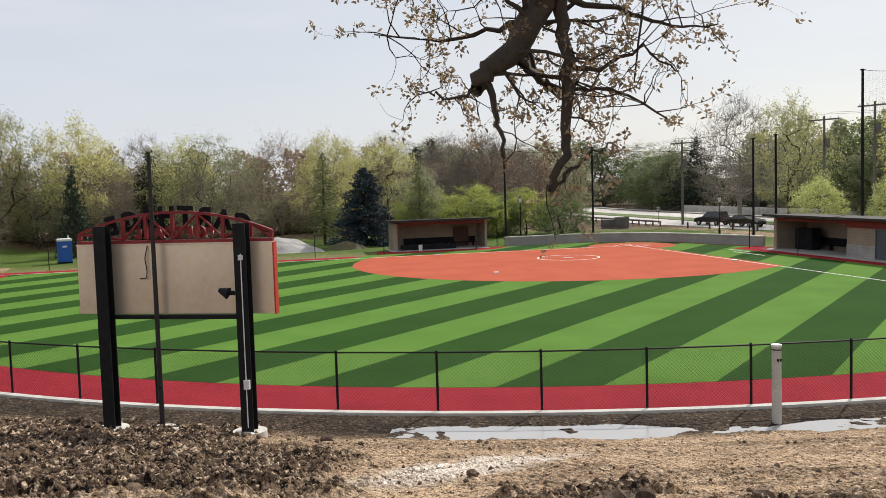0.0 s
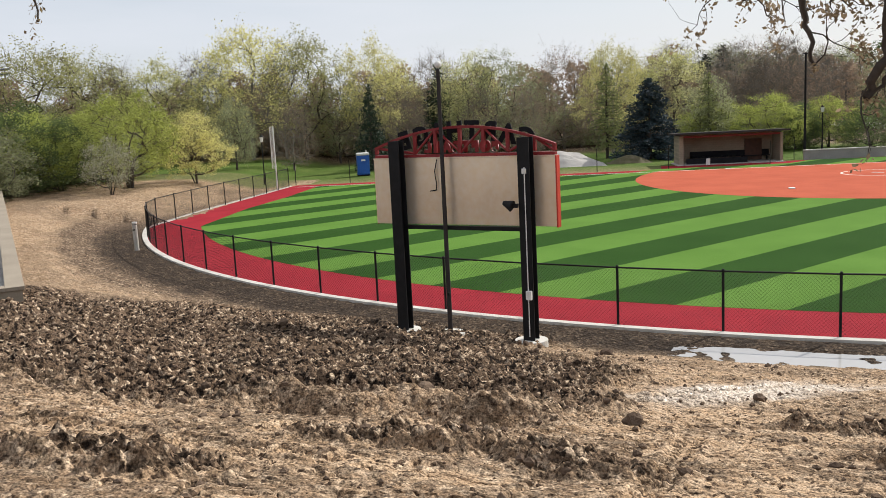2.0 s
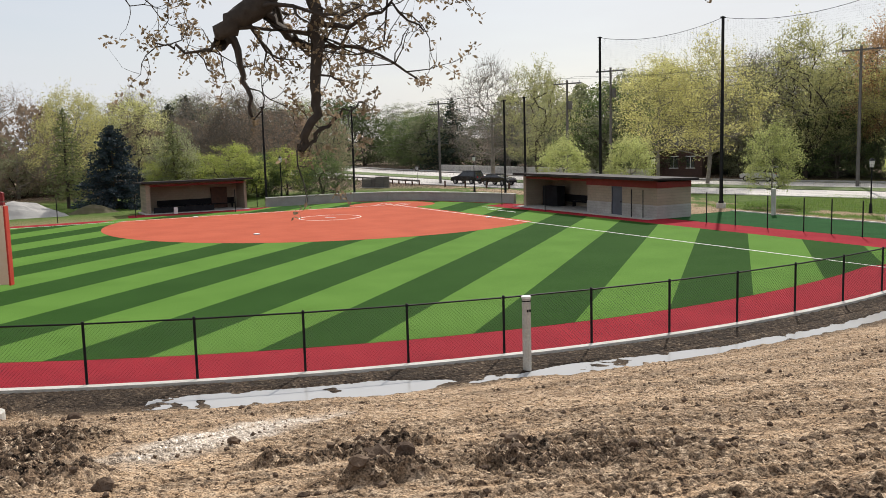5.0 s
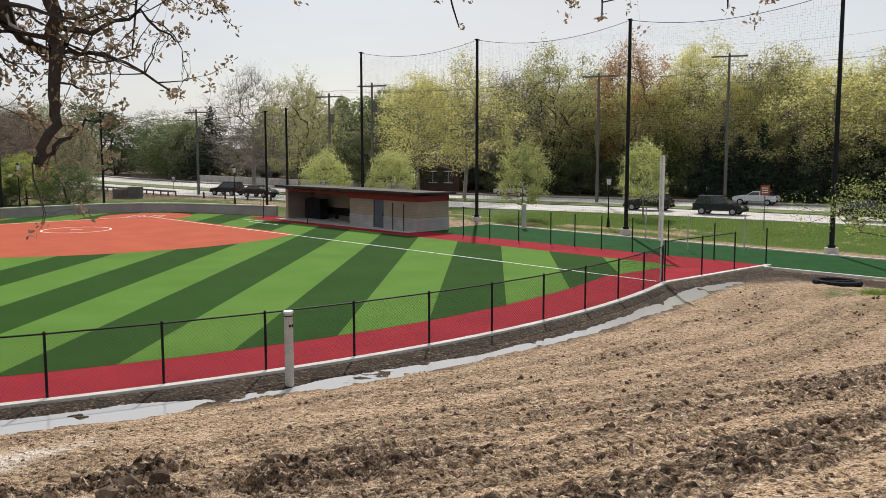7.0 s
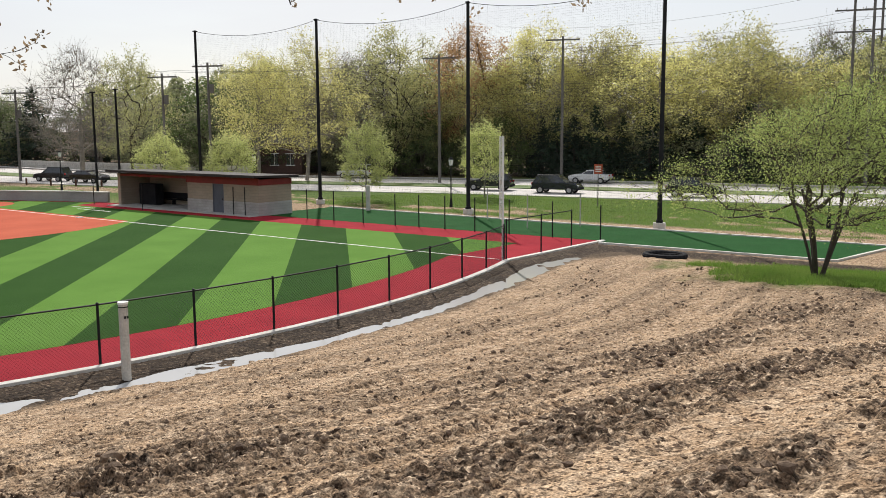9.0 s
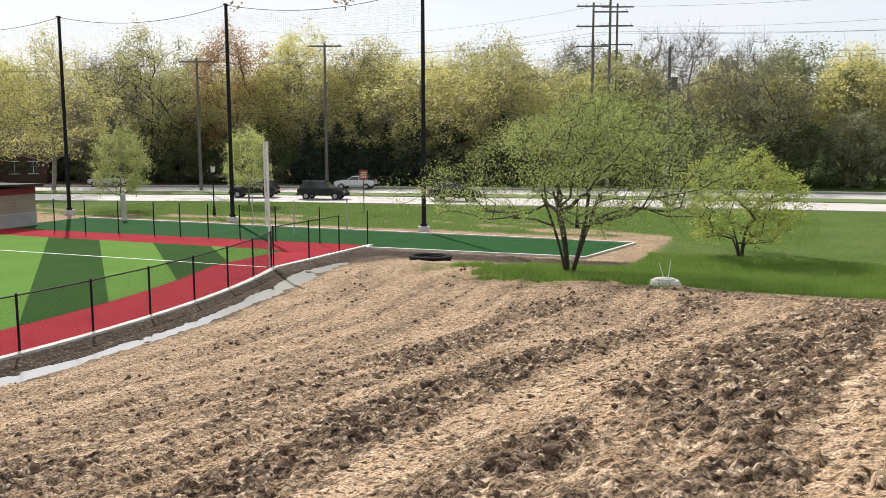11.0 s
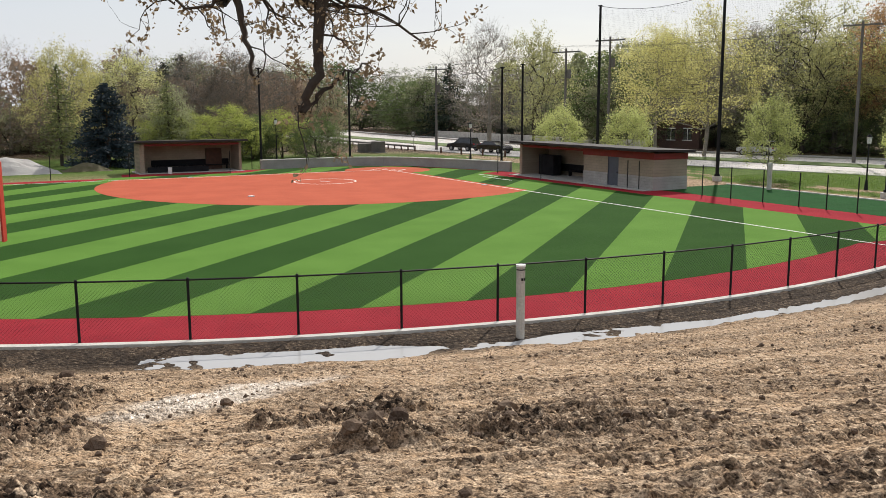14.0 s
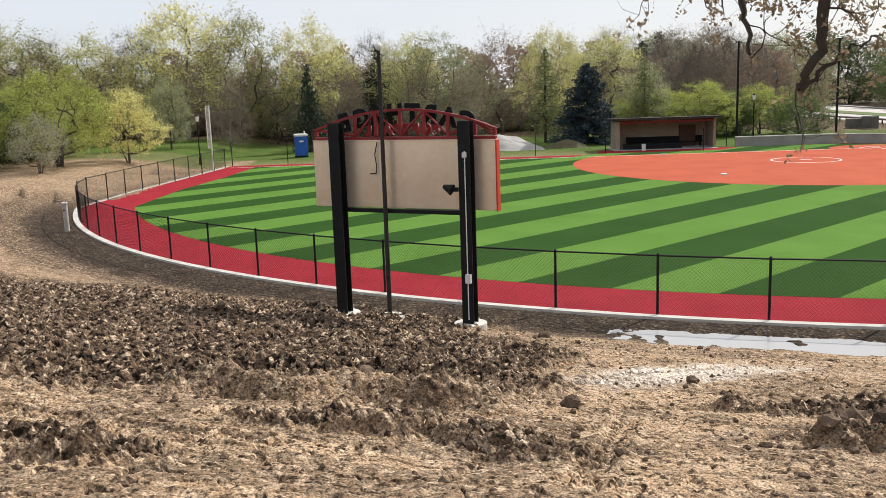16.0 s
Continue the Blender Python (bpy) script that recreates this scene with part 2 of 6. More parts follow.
def box(bm, x0, y0, z0, x1, y1, z1, bevel=0.0):
    r = bmesh.ops.create_cube(bm, size=1.0, matrix=Matrix.LocRotScale(((x0 + x1) / 2, (y0 + y1) / 2, (z0 + z1) / 2), None, (abs(x1 - x0), abs(y1 - y0), abs(z1 - z0))))
    if bevel:
        edges = list({e for v in r["verts"] for e in v.link_edges})
        bmesh.ops.bevel(bm, geom=edges, offset=bevel, segments=2, profile=0.6, affect="EDGES")
    return bm


def rod(bm, a, b, ra, rb=None, sides=8):
    """A round bar from a to b, capped."""
    a, b = Vector(a), Vector(b)
    d = b - a
    m = Matrix.Translation((a + b) / 2) @ d.to_track_quat("Z", "Y").to_matrix().to_4x4()
    bmesh.ops.create_cone(bm, cap_ends=True, segments=sides, radius1=ra, radius2=ra if rb is None else rb, depth=d.length, matrix=m)
    return bm


def bm_box(*a, **k):
    return box(bmesh.new(), *a, **k)


def bm_rod(*a, **k):
    return rod(bmesh.new(), *a, **k)


def sheet(name, outline, z, material, label, category, thick=0.03):
    """A flat slab over a closed outline."""
    bm = bmesh.new()
    f = bm.faces.new([bm.verts.new((x, y, z)) for x, y in outline])
    if f.normal.z < 0:
        f.normal_flip()
    bm.normal_update()
    if f.normal.z < 0:
        f.normal_flip()
    r = bmesh.ops.extrude_face_region(bm, geom=[f])
    bmesh.ops.translate(bm, verts=[v for v in r["geom"] if isinstance(v, bmesh.types.BMVert)], vec=(0, 0, -thick))
    bmesh.ops.recalc_face_normals(bm, faces=bm.faces)
    bmesh.ops.triangulate(bm, faces=bm.faces)
    return tagged(part(name, bm, material), label, category, kind="structure")


def ribbon(bm, line, width, z, high):
    """A band of that width along a line of plan points, with sides."""
    pts = [Vector((x, y)) for x, y in line]
    rows = []
    for i, p in enumerate(pts):
        d = (pts[min(i + 1, len(pts) - 1)] - pts[max(i - 1, 0)]).normalized()
        s = Vector((-d.y, d.x)) * width / 2
        rows.append([bm.verts.new((*(p + s), z - high)), bm.verts.new((*(p + s), z)), bm.verts.new((*(p - s), z)), bm.verts.new((*(p - s), z - high))])
    for a, b in zip(rows, rows[1:]):
        for k in range(3):
            bm.faces.new((a[k], a[k + 1], b[k + 1], b[k]))
    bm.faces.new(rows[0])
    bm.faces.new(rows[-1][::-1])
    bmesh.ops.recalc_face_normals(bm, faces=bm.faces)
    return bm


def lattice(x, y, seed):
    h = np.sin(x * 127.1 + y * 311.7 + seed * 74.7) * 43758.5453
    return h - np.floor(h)


def vnoise(x, y, seed=0):
    """Smooth noise over the plan, 0 to 1."""
    xi, yi = np.floor(x), np.floor(y)
    fx, fy = x - xi, y - yi
    u, v = fx * fx * (3 - 2 * fx), fy * fy * (3 - 2 * fy)
    a, b = lattice(xi, yi, seed), lattice(xi + 1, yi, seed)
    c, d = lattice(xi, yi + 1, seed), lattice(xi + 1, yi + 1, seed)
    return (a * (1 - u) + b * u) * (1 - v) + (c * (1 - u) + d * u) * v


def fbm(x, y, seed=0, octaves=4):
    s, a, total = 0.0, 0.5, 0.0
    for k in range(octaves):
        s = s + a * vnoise(x * 2 ** k, y * 2 ** k, seed + k)
        total += a
        a *= 0.55
    return s / total


def lumps(x, y, seed=0):
    """Rounded clods: high in the middle of each cell, low in the joints."""
    xi, yi = np.floor(x), np.floor(y)
    best = np.full(np.shape(x), 9.0)
    for i in (-1, 0, 1):
        for j in (-1, 0, 1):
            cx, cy = xi + i, yi + j
            px, py = cx + lattice(cx, cy, seed), cy + lattice(cx, cy, seed + 5)
            size = 0.55 + 0.75 * lattice(cx, cy, seed + 9)
            best = np.minimum(best, np.hypot(x - px, y - py) / size)
    return np.clip(1 - best, 0, 1) ** 0.6


def smooth(a, b, v):
    t = np.clip((v - a) / (b - a), 0, 1)
    return t * t * (3 - 2 * t)


# ---- plan of the field ----
HOME = (-77.1, 34.82)
PLATE = (-67.9, 25.2)
ARC, RADIUS = (-65.4, 20.0), 44.8


def arc(radius, a0, a1, n):
    return [(ARC[0] + radius * math.cos(radians(a0 + (a1 - a0) * i / n)), ARC[1] + radius * math.sin(radians(a0 + (a1 - a0) * i / n))) for i in range(n + 1)]


def fence_line():
    return [(-22.9, 43.9), (-22.98, 40.9), (-23.03, 37.9)] + arc(RADIUS, 19.3, -72.0, 54) + [(-60, -22.35), (-69, -21.6), (-78.3, -20.9)]


def outside(x, y):
    """How far a plan point lies outside the field's edge (less than 0 within)."""
    disc = np.hypot(x - ARC[0], y - ARC[1]) - RADIUS
    def rect(x0, y0, x1, y1):
        dx, dy = np.maximum(x0 - x, x - x1), np.maximum(y0 - y, y - y1)
        return np.hypot(np.maximum(dx, 0), np.maximum(dy, 0)) + np.minimum(np.maximum(dx, dy), 0)
    return np.minimum(np.minimum(np.where(x > -55, disc, 99), rect(-400, -21.5, -55, 400)), np.minimum(rect(-90, 30, -22.9, 400), rect(-90, 42.7, 400, 400)))


def ground_height(x, y, fine=True):
    d = outside(x, y)
    z = np.where(d > 2.2, 0.0, 0.0)
    ramp = 0.198 * (d - 2.3) + 0.022 * np.maximum(d - 14, 0)
    z = np.maximum(ramp, 0) * smooth(1.6, 4.2, d) * (1 - 0.46 * smooth(8, 25, y))
    cap = 1.15 + 5.5 * smooth(-42, -17, x)
    z = np.where(z > cap - 0.3, cap - 0.3 * np.exp(-(z - cap + 0.3) / 0.3), z)
    z = np.minimum(z, 6.0)
    # a shallow ragged ditch outside the kerb, where water stands
    along_y = smooth(1.0, 5.0, y) * (1 - smooth(36.5, 39.5, y))
    half = 0.28 + 0.75 * smooth(22, 8, y) * vnoise(y * 0.35, y * 0 + 3.0, 73) + 0.45 * smooth(25, 33, y) * smooth(38, 35, y) + 0.45 * (fbm(x * 0.7, y * 0.7, 74, 3) - 0.4)
    mid = 2.05 + 0.35 * (vnoise(y * 0.22, y * 0 + 7.0, 75) - 0.5)
    ditch = np.clip(1 - np.abs(d - mid) / np.maximum(half, 0.05), 0, 1) ** 0.5 * along_y
    z = z - ditch * (0.085 - 0.055 * smooth(0.58, 0.75, fbm(x * 1.8, y * 1.8, 76, 3)))
    z = np.where(d < 0.35, -0.035, z)
    # dug, moist earth round the board's feet, with a ragged edge
    warp = 2.4 * (fbm(x * 0.45, y * 0.45, 8, 4) - 0.5)
    dug = smooth(0.7, -0.7, np.maximum(np.maximum(y - 0.9 - 1.5 * warp - 0.7 * (vnoise(x * 2, y * 0.6, 9) - 0.5), x + 10.7 + 0.12 * (y + 4) + warp), -22 - y)) * smooth(1.2, 2.6, d + 0.5 * warp) * smooth(-27.5, -25.0, x + 0.6 * warp)
    # loose heaps thrown up by the machines further down the slope
    for hx, hy, rx, ry in ((-8.75, -1.3, 0.55, 1.3), (-7.95, 0.4, 0.7, 0.75), (-9.0, 3.9, 0.55, 0.8), (-8.6, 5.4, 0.5, 0.6), (-10.9, 4.3, 0.35, 1.2), (-7.0, -3.6, 0.5, 1.0)):
        dug = np.maximum(dug, 0.95 * smooth(1.25, 0.65, np.hypot((x - hx) / rx, (y - hy) / ry) + 0.9 * (fbm(x * 1.6, y * 1.6, 28, 4) - 0.5)))
    # dark lanes where tracks have churned the slope, swept along the curve of the field
    q = d + 0.9 * (fbm(x * 0.22, y * 0.22, 24, 3) - 0.5)
    lanes = np.maximum(np.maximum(smooth(12.0, 13.2, q) * smooth(15.6, 14.6, q), smooth(16.6, 17.2, q) * smooth(18.8, 18.1, q)), np.maximum(smooth(19.4, 20.0, q), 0.5 * smooth(9.3, 9.8, q) * smooth(10.9, 10.4, q)))
    torn = smooth(0.37, 0.52, 0.62 * fbm(d * 1.9, y * 0.32, 29, 4) + 0.38 * fbm(x * 2.6, y * 2.6, 27, 3))
    churned = lanes * torn * smooth(3.0, 6.0, y + 2 * (vnoise(x * 0.7, y * 0.7, 25) - 0.5)) * smooth(29, 23, y)
    sweepy = 0.5 * smooth(0.50, 0.62, fbm(d * 2.8, y * 0.24, 21, 4)) * smooth(3.2, 5.0, d) * smooth(-45, -30, x)
    crust = 0.6 * smooth(0.50, 0.60, fbm(x * 1.5, y * 1.5, 26, 4)) * smooth(11.5, 12.5, d) * smooth(6, 2, y)
    broad = 0.5 * smooth(0.44, 0.60, fbm(x * 0.30, y * 0.30, 93, 5)) * smooth(-16, -22, x) * smooth(2, -4, y)
    moist = np.maximum(np.maximum(dug, 0.85 * churned), np.maximum(np.maximum(sweepy, crust), broad))
    moist = np.maximum(moist, 0.9 * smooth(2.7, 2.0, d + 0.5 * warp - 2.2 * smooth(-4, -12, y)) * smooth(-62, -50, x))
    moist = np.clip(np.maximum(moist * (d > 0.2), smooth(108, 120, np.hypot(x, y))), 0, 1)
    lawn = np.clip(smooth(0.52, 0.40, np.hypot(x / 30.0, (y - 34.9) / 14.0) + 0.25 * (fbm(x * 0.8, y * 0.8, 31) - 0.5)), 0, 1)
    lawn = np.maximum(lawn, smooth(0.5, -0.5, np.maximum(-7.8 - x, 37 - y) + 1.2 * (fbm(x * 0.8, y * 0.8, 33) - 0.5))) * ((d > 0.4) | (x > -9.0))
    far = np.maximum(smooth(52.3, 53.5, y + 1.2 * fbm(x * 0.4, y * 0.4, 44)), smooth(-84.5, -86.5, x))
    far = np.maximum(far, smooth(70, 90, np.hypot(x, y)) * (x < -60) * (y > -20))
    far = np.maximum(far, smooth(-76, -79, x) * smooth(-20, -24, y) * 0.7)
    far = far * (1 - smooth(108, 120, np.hypot(x, y)))
    far = far * (1 - 0.9 * smooth(0.50, 0.58, fbm(x * 0.16, y * 0.45, 61, 4) + 0.10 * smooth(56, 52.5, y)) * (y > 51) * (y < 59))
    grass = np.maximum(lawn, far)
    if fine:
        near = (d > 0.35) * (1 - smooth(60, 90, np.hypot(x, y)))
        rough = (0.03 * (fbm(x * 1.1, y * 1.1, 1) - 0.5) + 0.022 * (fbm(x * 7, y * 7, 2, 3) - 0.5)) * smooth(0.3, 0.9, d)
        loose = np.maximum(dug, 0.42 * churned) + 0.16 * (moist > 0.3) * smooth(2.6, 3.4, d)
        clods = np.clip(loose, 0, 1) * (1 - lawn) * (1 - 0.9 * ditch) * smooth(1.2, 2.4, d) * 1.3 * (0.20 * lumps(x * 1.7, y * 1.7, 4) * vnoise(x * 0.8, y * 0.8, 12) + 0.14 * lumps(x * 4.2, y * 4.2, 6) + 0.10 * lumps(x * 8.5, y * 8.5, 7) + 0.05 * lumps(x * 17, y * 17, 8) + 0.22 * (fbm(x * 0.9, y * 0.9, 9) - 0.5) + 0.12 * (fbm(x * 6, y * 6, 10, 3) - 0.5) - 0.17)
        grit = (1 - moist) * (1 - lawn) * (1 - ditch) * (0.05 * lumps(x * 7, y * 7, 16) * smooth(0.52, 0.66, fbm(x * 0.9, y * 0.9, 17)) + 0.03 * lumps(x * 15, y * 15, 18) * smooth(0.42, 0.6, fbm(x * 1.7, y * 1.7, 19)) + 0.04 * (fbm(x * 2.2, y * 2.2, 20) - 0.5))
        # cracked crust on the drier clay near the viewer
        cell = np.abs(fbm(x * 2.2, y * 2.2, 81, 3) - 0.5)
        cracks = -0.05 * smooth(0.028, 0.006, cell) * smooth(11.0, 12.5, d) * smooth(5, 1, y) * (1 - dug)

        def tread(s_, w_, half_, length, deep=0.055):
            """A wheel's print: a shallow trough crossed by slanting bars, s_ along and w_ across."""
            inside = smooth(half_, half_ - 0.04, np.abs(w_)) * smooth(-0.3, 0.1, s_) * smooth(length + 0.3, length - 0.1, s_)
            bar = np.sign(np.sin(2 * np.pi * (s_ - 0.5 * np.abs(w_)) / 0.15) + 0.1)
            return inside * (-0.6 * deep + 0.5 * deep * bar * (np.abs(w_) > 0.04)) + 0.03 * np.exp(-((np.abs(w_) - half_ - 0.04) / 0.05) ** 2) * (s_ > 0) * (s_ < length)
        ruts = 0 * x
        for ax, ay, bx, by, hw in ((-6.6, 0.70, -9.9, 1.65, 0.16), (-8.3, 4.5, -7.6, 6.9, 0.20), (-9.6, 5.2, -8.4, 8.6, 0.17), (-13.0, 1.2, -16.6, 5.6, 0.22), (-8.7, -5.6, -7.6, -2.0, 0.20), (-12.2, -0.6, -13.2, 3.4, 0.18)):
            L = math.hypot(bx - ax, by - ay)
            ux, uy = (bx - ax) / L, (by - ay) / L
            ruts = ruts + tread((x - ax) * ux + (y - ay) * uy, -(x - ax) * uy + (y - ay) * ux, hw, L)
        # longer prints that follow the curve of the field
        patchy = 0.35 + 0.65 * smooth(0.42, 0.55, fbm(x * 0.4, y * 0.4, 52, 2))
        for off, y0, y1 in ((10.6, 5, 26), (11.7, 4, 22), (15.9, 4, 17), (16.5, 5, 22), (19.1, 6, 24), (8.2, 8, 30), (6.0, 10, 32)):
            w_ = d - off - 0.35 * np.sin(y * 0.21 + off)
            ruts = ruts + patchy * tread(y - y0, w_, 0.20, y1 - y0, 0.05)
        # the deep double rut at the foot of the dug earth
        win = smooth(-4.2, -3.0, y) * smooth(0.4, -0.4, y)
        ruts = ruts + win * (-0.17 * np.exp(-((x + 10.45 + 0.1 * np.sin(y * 3)) / 0.22) ** 2) + 0.24 * np.exp(-((x + 11.0 + 0.1 * np.sin(y * 3)) / 0.24) ** 2) * (0.5 + fbm(x * 2, y * 2, 83, 3)) - 0.12 * np.exp(-((x + 12.3) / 0.25) ** 2) + 0.15 * np.exp(-((x + 12.8) / 0.22) ** 2))
        ruts = ruts * (1 - lawn) * smooth(3, 4, d)
        combed = (1 - lawn) * (1 - ditch) * smooth(2.5, 4.5, d) * (0.05 * (fbm(d * 3.2 + 0.5 * np.sin(y * 0.4), y * 0.45, 55, 3) - 0.5) + 0.05 * (fbm(d * 9, y * 1.8, 56, 2) - 0.5)) * smooth(0, 5, y)
        grain = lattice(np.round(x * 611), np.round(y * 611), 3) - 0.5
        crumb = (1 - lawn) * (1 - ditch) * np.clip(np.hypot(x, y) / 10, 0.3, 2.0) * grain * (0.007 + 0.022 * np.clip(loose, 0, 1)) * smooth(0.6, 1.2, d)
        z = z + near * (cracks)
        z = z + near * (rough + clods + grit + ruts + combed + crumb)
    edge = d + 1.3 * (fbm(x * 1.1, y * 1.1, 71, 3) - 0.5)
    sump = smooth(1.2, 0.5, np.hypot((x + 20.2) / 3.6, (y - 40.0) / 3.2) + 0.5 * (fbm(x * 1.2, y * 1.2, 79, 3) - 0.5)) * (d > 0.05)
    wet = np.maximum(0.85 * sump, smooth(3.3, 2.2, edge) * (d > 0) * (0.6 + 0.4 * vnoise(x * 3, y * 3, 72)) * smooth(-60, -45, x))
    return z, moist, grass, wet


def ground_z(x, y):
    return float(ground_height(np.array([x], float), np.array([y], float), False)[0][0])



# ---- ground ----
def build_ground():
    fine = np.arange(-8, 127, 0.175)
    coarse = np.concatenate([fine, np.arange(130, 350, 4.0)])
    ang = np.radians(90 + coarse)
    r = np.concatenate([[0.02, 0.4], np.geomspace(0.8, 4.6, 14), np.geomspace(4.63, 16, 500), np.geomspace(16.04, 28, 150), np.geomspace(28.3, 140, 110), np.geomspace(150, 3200, 26)])
    A, Rr = np.meshgrid(ang, r)
    x, y = Rr * np.cos(A), Rr * np.sin(A)
    z, moist, grass, wet = ground_height(x, y)
    nr, na = x.shape
    verts = np.stack([x.ravel(), y.ravel(), z.ravel()], 1)
    i, j = np.meshgrid(np.arange(nr - 1), np.arange(na), indexing="ij")
    j2 = (j + 1) % na
    quads = np.stack([i * na + j, (i + 1) * na + j, (i + 1) * na + j2, i * na + j2], -1).reshape(-1, 4)
    me = bpy.data.meshes.new("ground")
    me.vertices.add(len(verts))
    me.vertices.foreach_set("co", verts.astype(np.float32).ravel())
    me.loops.add(quads.size)
    me.loops.foreach_set("vertex_index", quads.astype(np.int32).ravel())
    me.polygons.add(len(quads))
    me.polygons.foreach_set("loop_start", np.arange(0, quads.size, 4, dtype=np.int32))
    me.update(calc_edges=True)
    # smooth wet patch, glossier, with the sun's glint also lightened into its colour
    slick_sheen = smooth(1.0, 0.35, np.hypot(((x + 14.3) * 0.73 + (y - 3.5) * 0.68) / 1.3, ((y - 3.5) * 0.73 - (x + 14.3) * 0.68) / 3.6) + 0.8 * (fbm(x * 1.3, y * 1.3, 91, 3) - 0.5))
    for name, values in (("moist", moist), ("grass", grass), ("wet", wet), ("slick_sheen", slick_sheen)):
        me.attributes.new(name, "FLOAT", "POINT").data.foreach_set("value", values.astype(np.float32).ravel())
    me.materials.append(M_GROUND)
    return tagged(new("ground", me), "bare brown earth with clods, tyre marks and rough grass", "ground", kind="structure")


build_ground()

# ---- playing field ----
TRACK = fence_line() + [(-79.2, -20.8), (-79.4, 11.5), (-83.4, 12.0), (-83.6, 25.0), (-84.0, 34.0), (-81.0, 39.4), (-69.8, 43.4), (-50.5, 43.35)]
sheet("warning_track", TRACK, 0.0, M_RED, "red artificial turf warning track inside the fence", "warning track")
GREEN = [(-26.0, 40.4), (-26.0, 36.5)] + arc(41.85, 20.0, -70.0, 50) + [(-60, -19.4), (-68, -18.6), (-77.4, -18.3), (-77.6, 9.0), (-80.2, 11.0), (-80.6, 22.5), (-83.6, 25.2), (-83.6, 33.8), (-80.7, 39.0), (-70.0, 42.9), (-69.2, 40.4)]
sheet("field_turf", GREEN, 0.006, M_TURF, "artificial turf in light and dark green bands", "turf", 0.02)
BULLPEN = [(-50.3, 43.36), (-23.0, 43.95), (-22.6, 43.0), (-10.7, 43.5), (-9.6, 50.1), (-28.6, 50.4), (-50.3, 50.9)]
sheet("bullpen_turf", BULLPEN, 0.0, M_BULLPEN, "dark green artificial turf of the bullpen", "turf")


def infield_outline():
    """Skin of the infield: a wide arc about the pitcher's plate, cut along the foul lines, with a round at home."""
    pts, r = [], 17.2
    x0, y1 = HOME[0] - 0.5, HOME[1] + 0.5
    a0 = math.degrees(math.acos((x0 - PLATE[0]) / r))
    a1 = math.degrees(math.asin((y1 - PLATE[1]) / r))
    for k in range(61):
        a = radians(-a0 + (a1 + a0) * k / 60)
        pts.append((PLATE[0] + r * math.cos(a), PLATE[1] + r * math.sin(a)))
    for k in range(31):
        a = radians(7 + 256 * k / 30)
        pts.append((HOME[0] + 4.0 * math.cos(a), HOME[1] + 4.0 * math.sin(a)))
    return pts


sheet("infield", infield_outline(), 0.012, M_CLAY, "orange clay-coloured artificial turf infield", "infield", 0.02)
bm = ribbon(bmesh.new(), [(HOME[0] + 1.2, HOME[1]), (-23.4, HOME[1])], 0.11, 0.018, 0.008)
tagged(part("foul_line", bm, M_LINE), "white foul line along the right of the field", "foul line", kind="structure")
bm = ribbon(bmesh.new(), [(HOME[0], HOME[1] - 1.2), (HOME[0], -20.4)], 0.11, 0.018, 0.008)
tagged(part("foul_line", bm, M_LINE), "white foul line along the left of the field", "foul line", kind="structure")
bm = bmesh.new()
ribbon(bm, [(PLATE[0] + 2.44 * math.cos(radians(a)), PLATE[1] + 2.44 * math.sin(radians(a))) for a in range(0, 361, 8)], 0.12, 0.018, 0.008)
tagged(part("pitching_circle", bm, M_LINE), "white circle round the pitching rubber", "circle line", kind="structure")
bm = ribbon(bmesh.new(), [(PLATE[0] - 0.3, PLATE[1] - 0.3), (PLATE[0] + 0.3, PLATE[1] + 0.3)], 0.16, 0.03, 0.02)
tagged(part("pitching_rubber", bm, M_WHITE), "white rubber pitching slab on the orange infield", "pitching rubber")
for sx, sy in ((0.9, 0.9), (-0.9, -0.9)):
    bm = bmesh.new()
    cx, cy = HOME[0] + sx * 0.75, HOME[1] + sy * 0.75
    c, s = 0.46, 1.0
    u, v = Vector((0.707, 0.707)), Vector((0.707, -0.707))
    q = [Vector((cx, cy)) + u * a * c + v * b * s for a, b in ((-1, -1), (1, -1), (1, 1), (-1, 1))]
    for a, b in zip(q, q[1:] + q[:1]):
        ribbon(bm, [tuple(a), tuple(b)], 0.1, 0.018, 0.006)
    tagged(part("batters_box_line", bm, M_LINE), "white outline of a batter's box", "box line", kind="structure")
bm = bmesh.new()
f = [bm.verts.new((HOME[0] + x, HOME[1] + y, 0.03)) for x, y in ((0, 0), (0.22, 0.0), (0.43, -0.22), (0.22, -0.43), (0, -0.22))]
bm.faces.new(f)
tagged(part("home_plate", bm, M_WHITE), "white rubber home plate set in the turf", "home plate")
for bx, by in ((HOME[0] + 18.3, HOME[1] - 0.25), (HOME[0] + 18.2, HOME[1] - 18.2), (HOME[0] + 0.25, HOME[1] - 18.3)):
    tagged(part("base", bm_box(bx - 0.19, by - 0.19, 0.012, bx + 0.19, by + 0.19, 0.08, bevel=0.02), M_WHITE), "white square base on the orange infield", "base", "bases")
for x, y, w in ((-63.6, 38.6, 2.2), (-66.8, 39.6, 1.6)):
    bm = ribbon(bmesh.new(), [(x - w, y), (x + w, y)], 0.12, 0.014, 0.006)
    tagged(part("on_deck_line", bm, M_LINE), "short white line on the turf by the dugout", "turf line", kind="structure")

# kerbs
bm = ribbon(bmesh.new(), [(x + 0.16 * math.cos(math.atan2(y - 20, x + 65.4)), y + 0.16 * math.sin(math.atan2(y - 20, x + 65.4))) for x, y in fence_line()], 0.26, 0.05, 0.25)
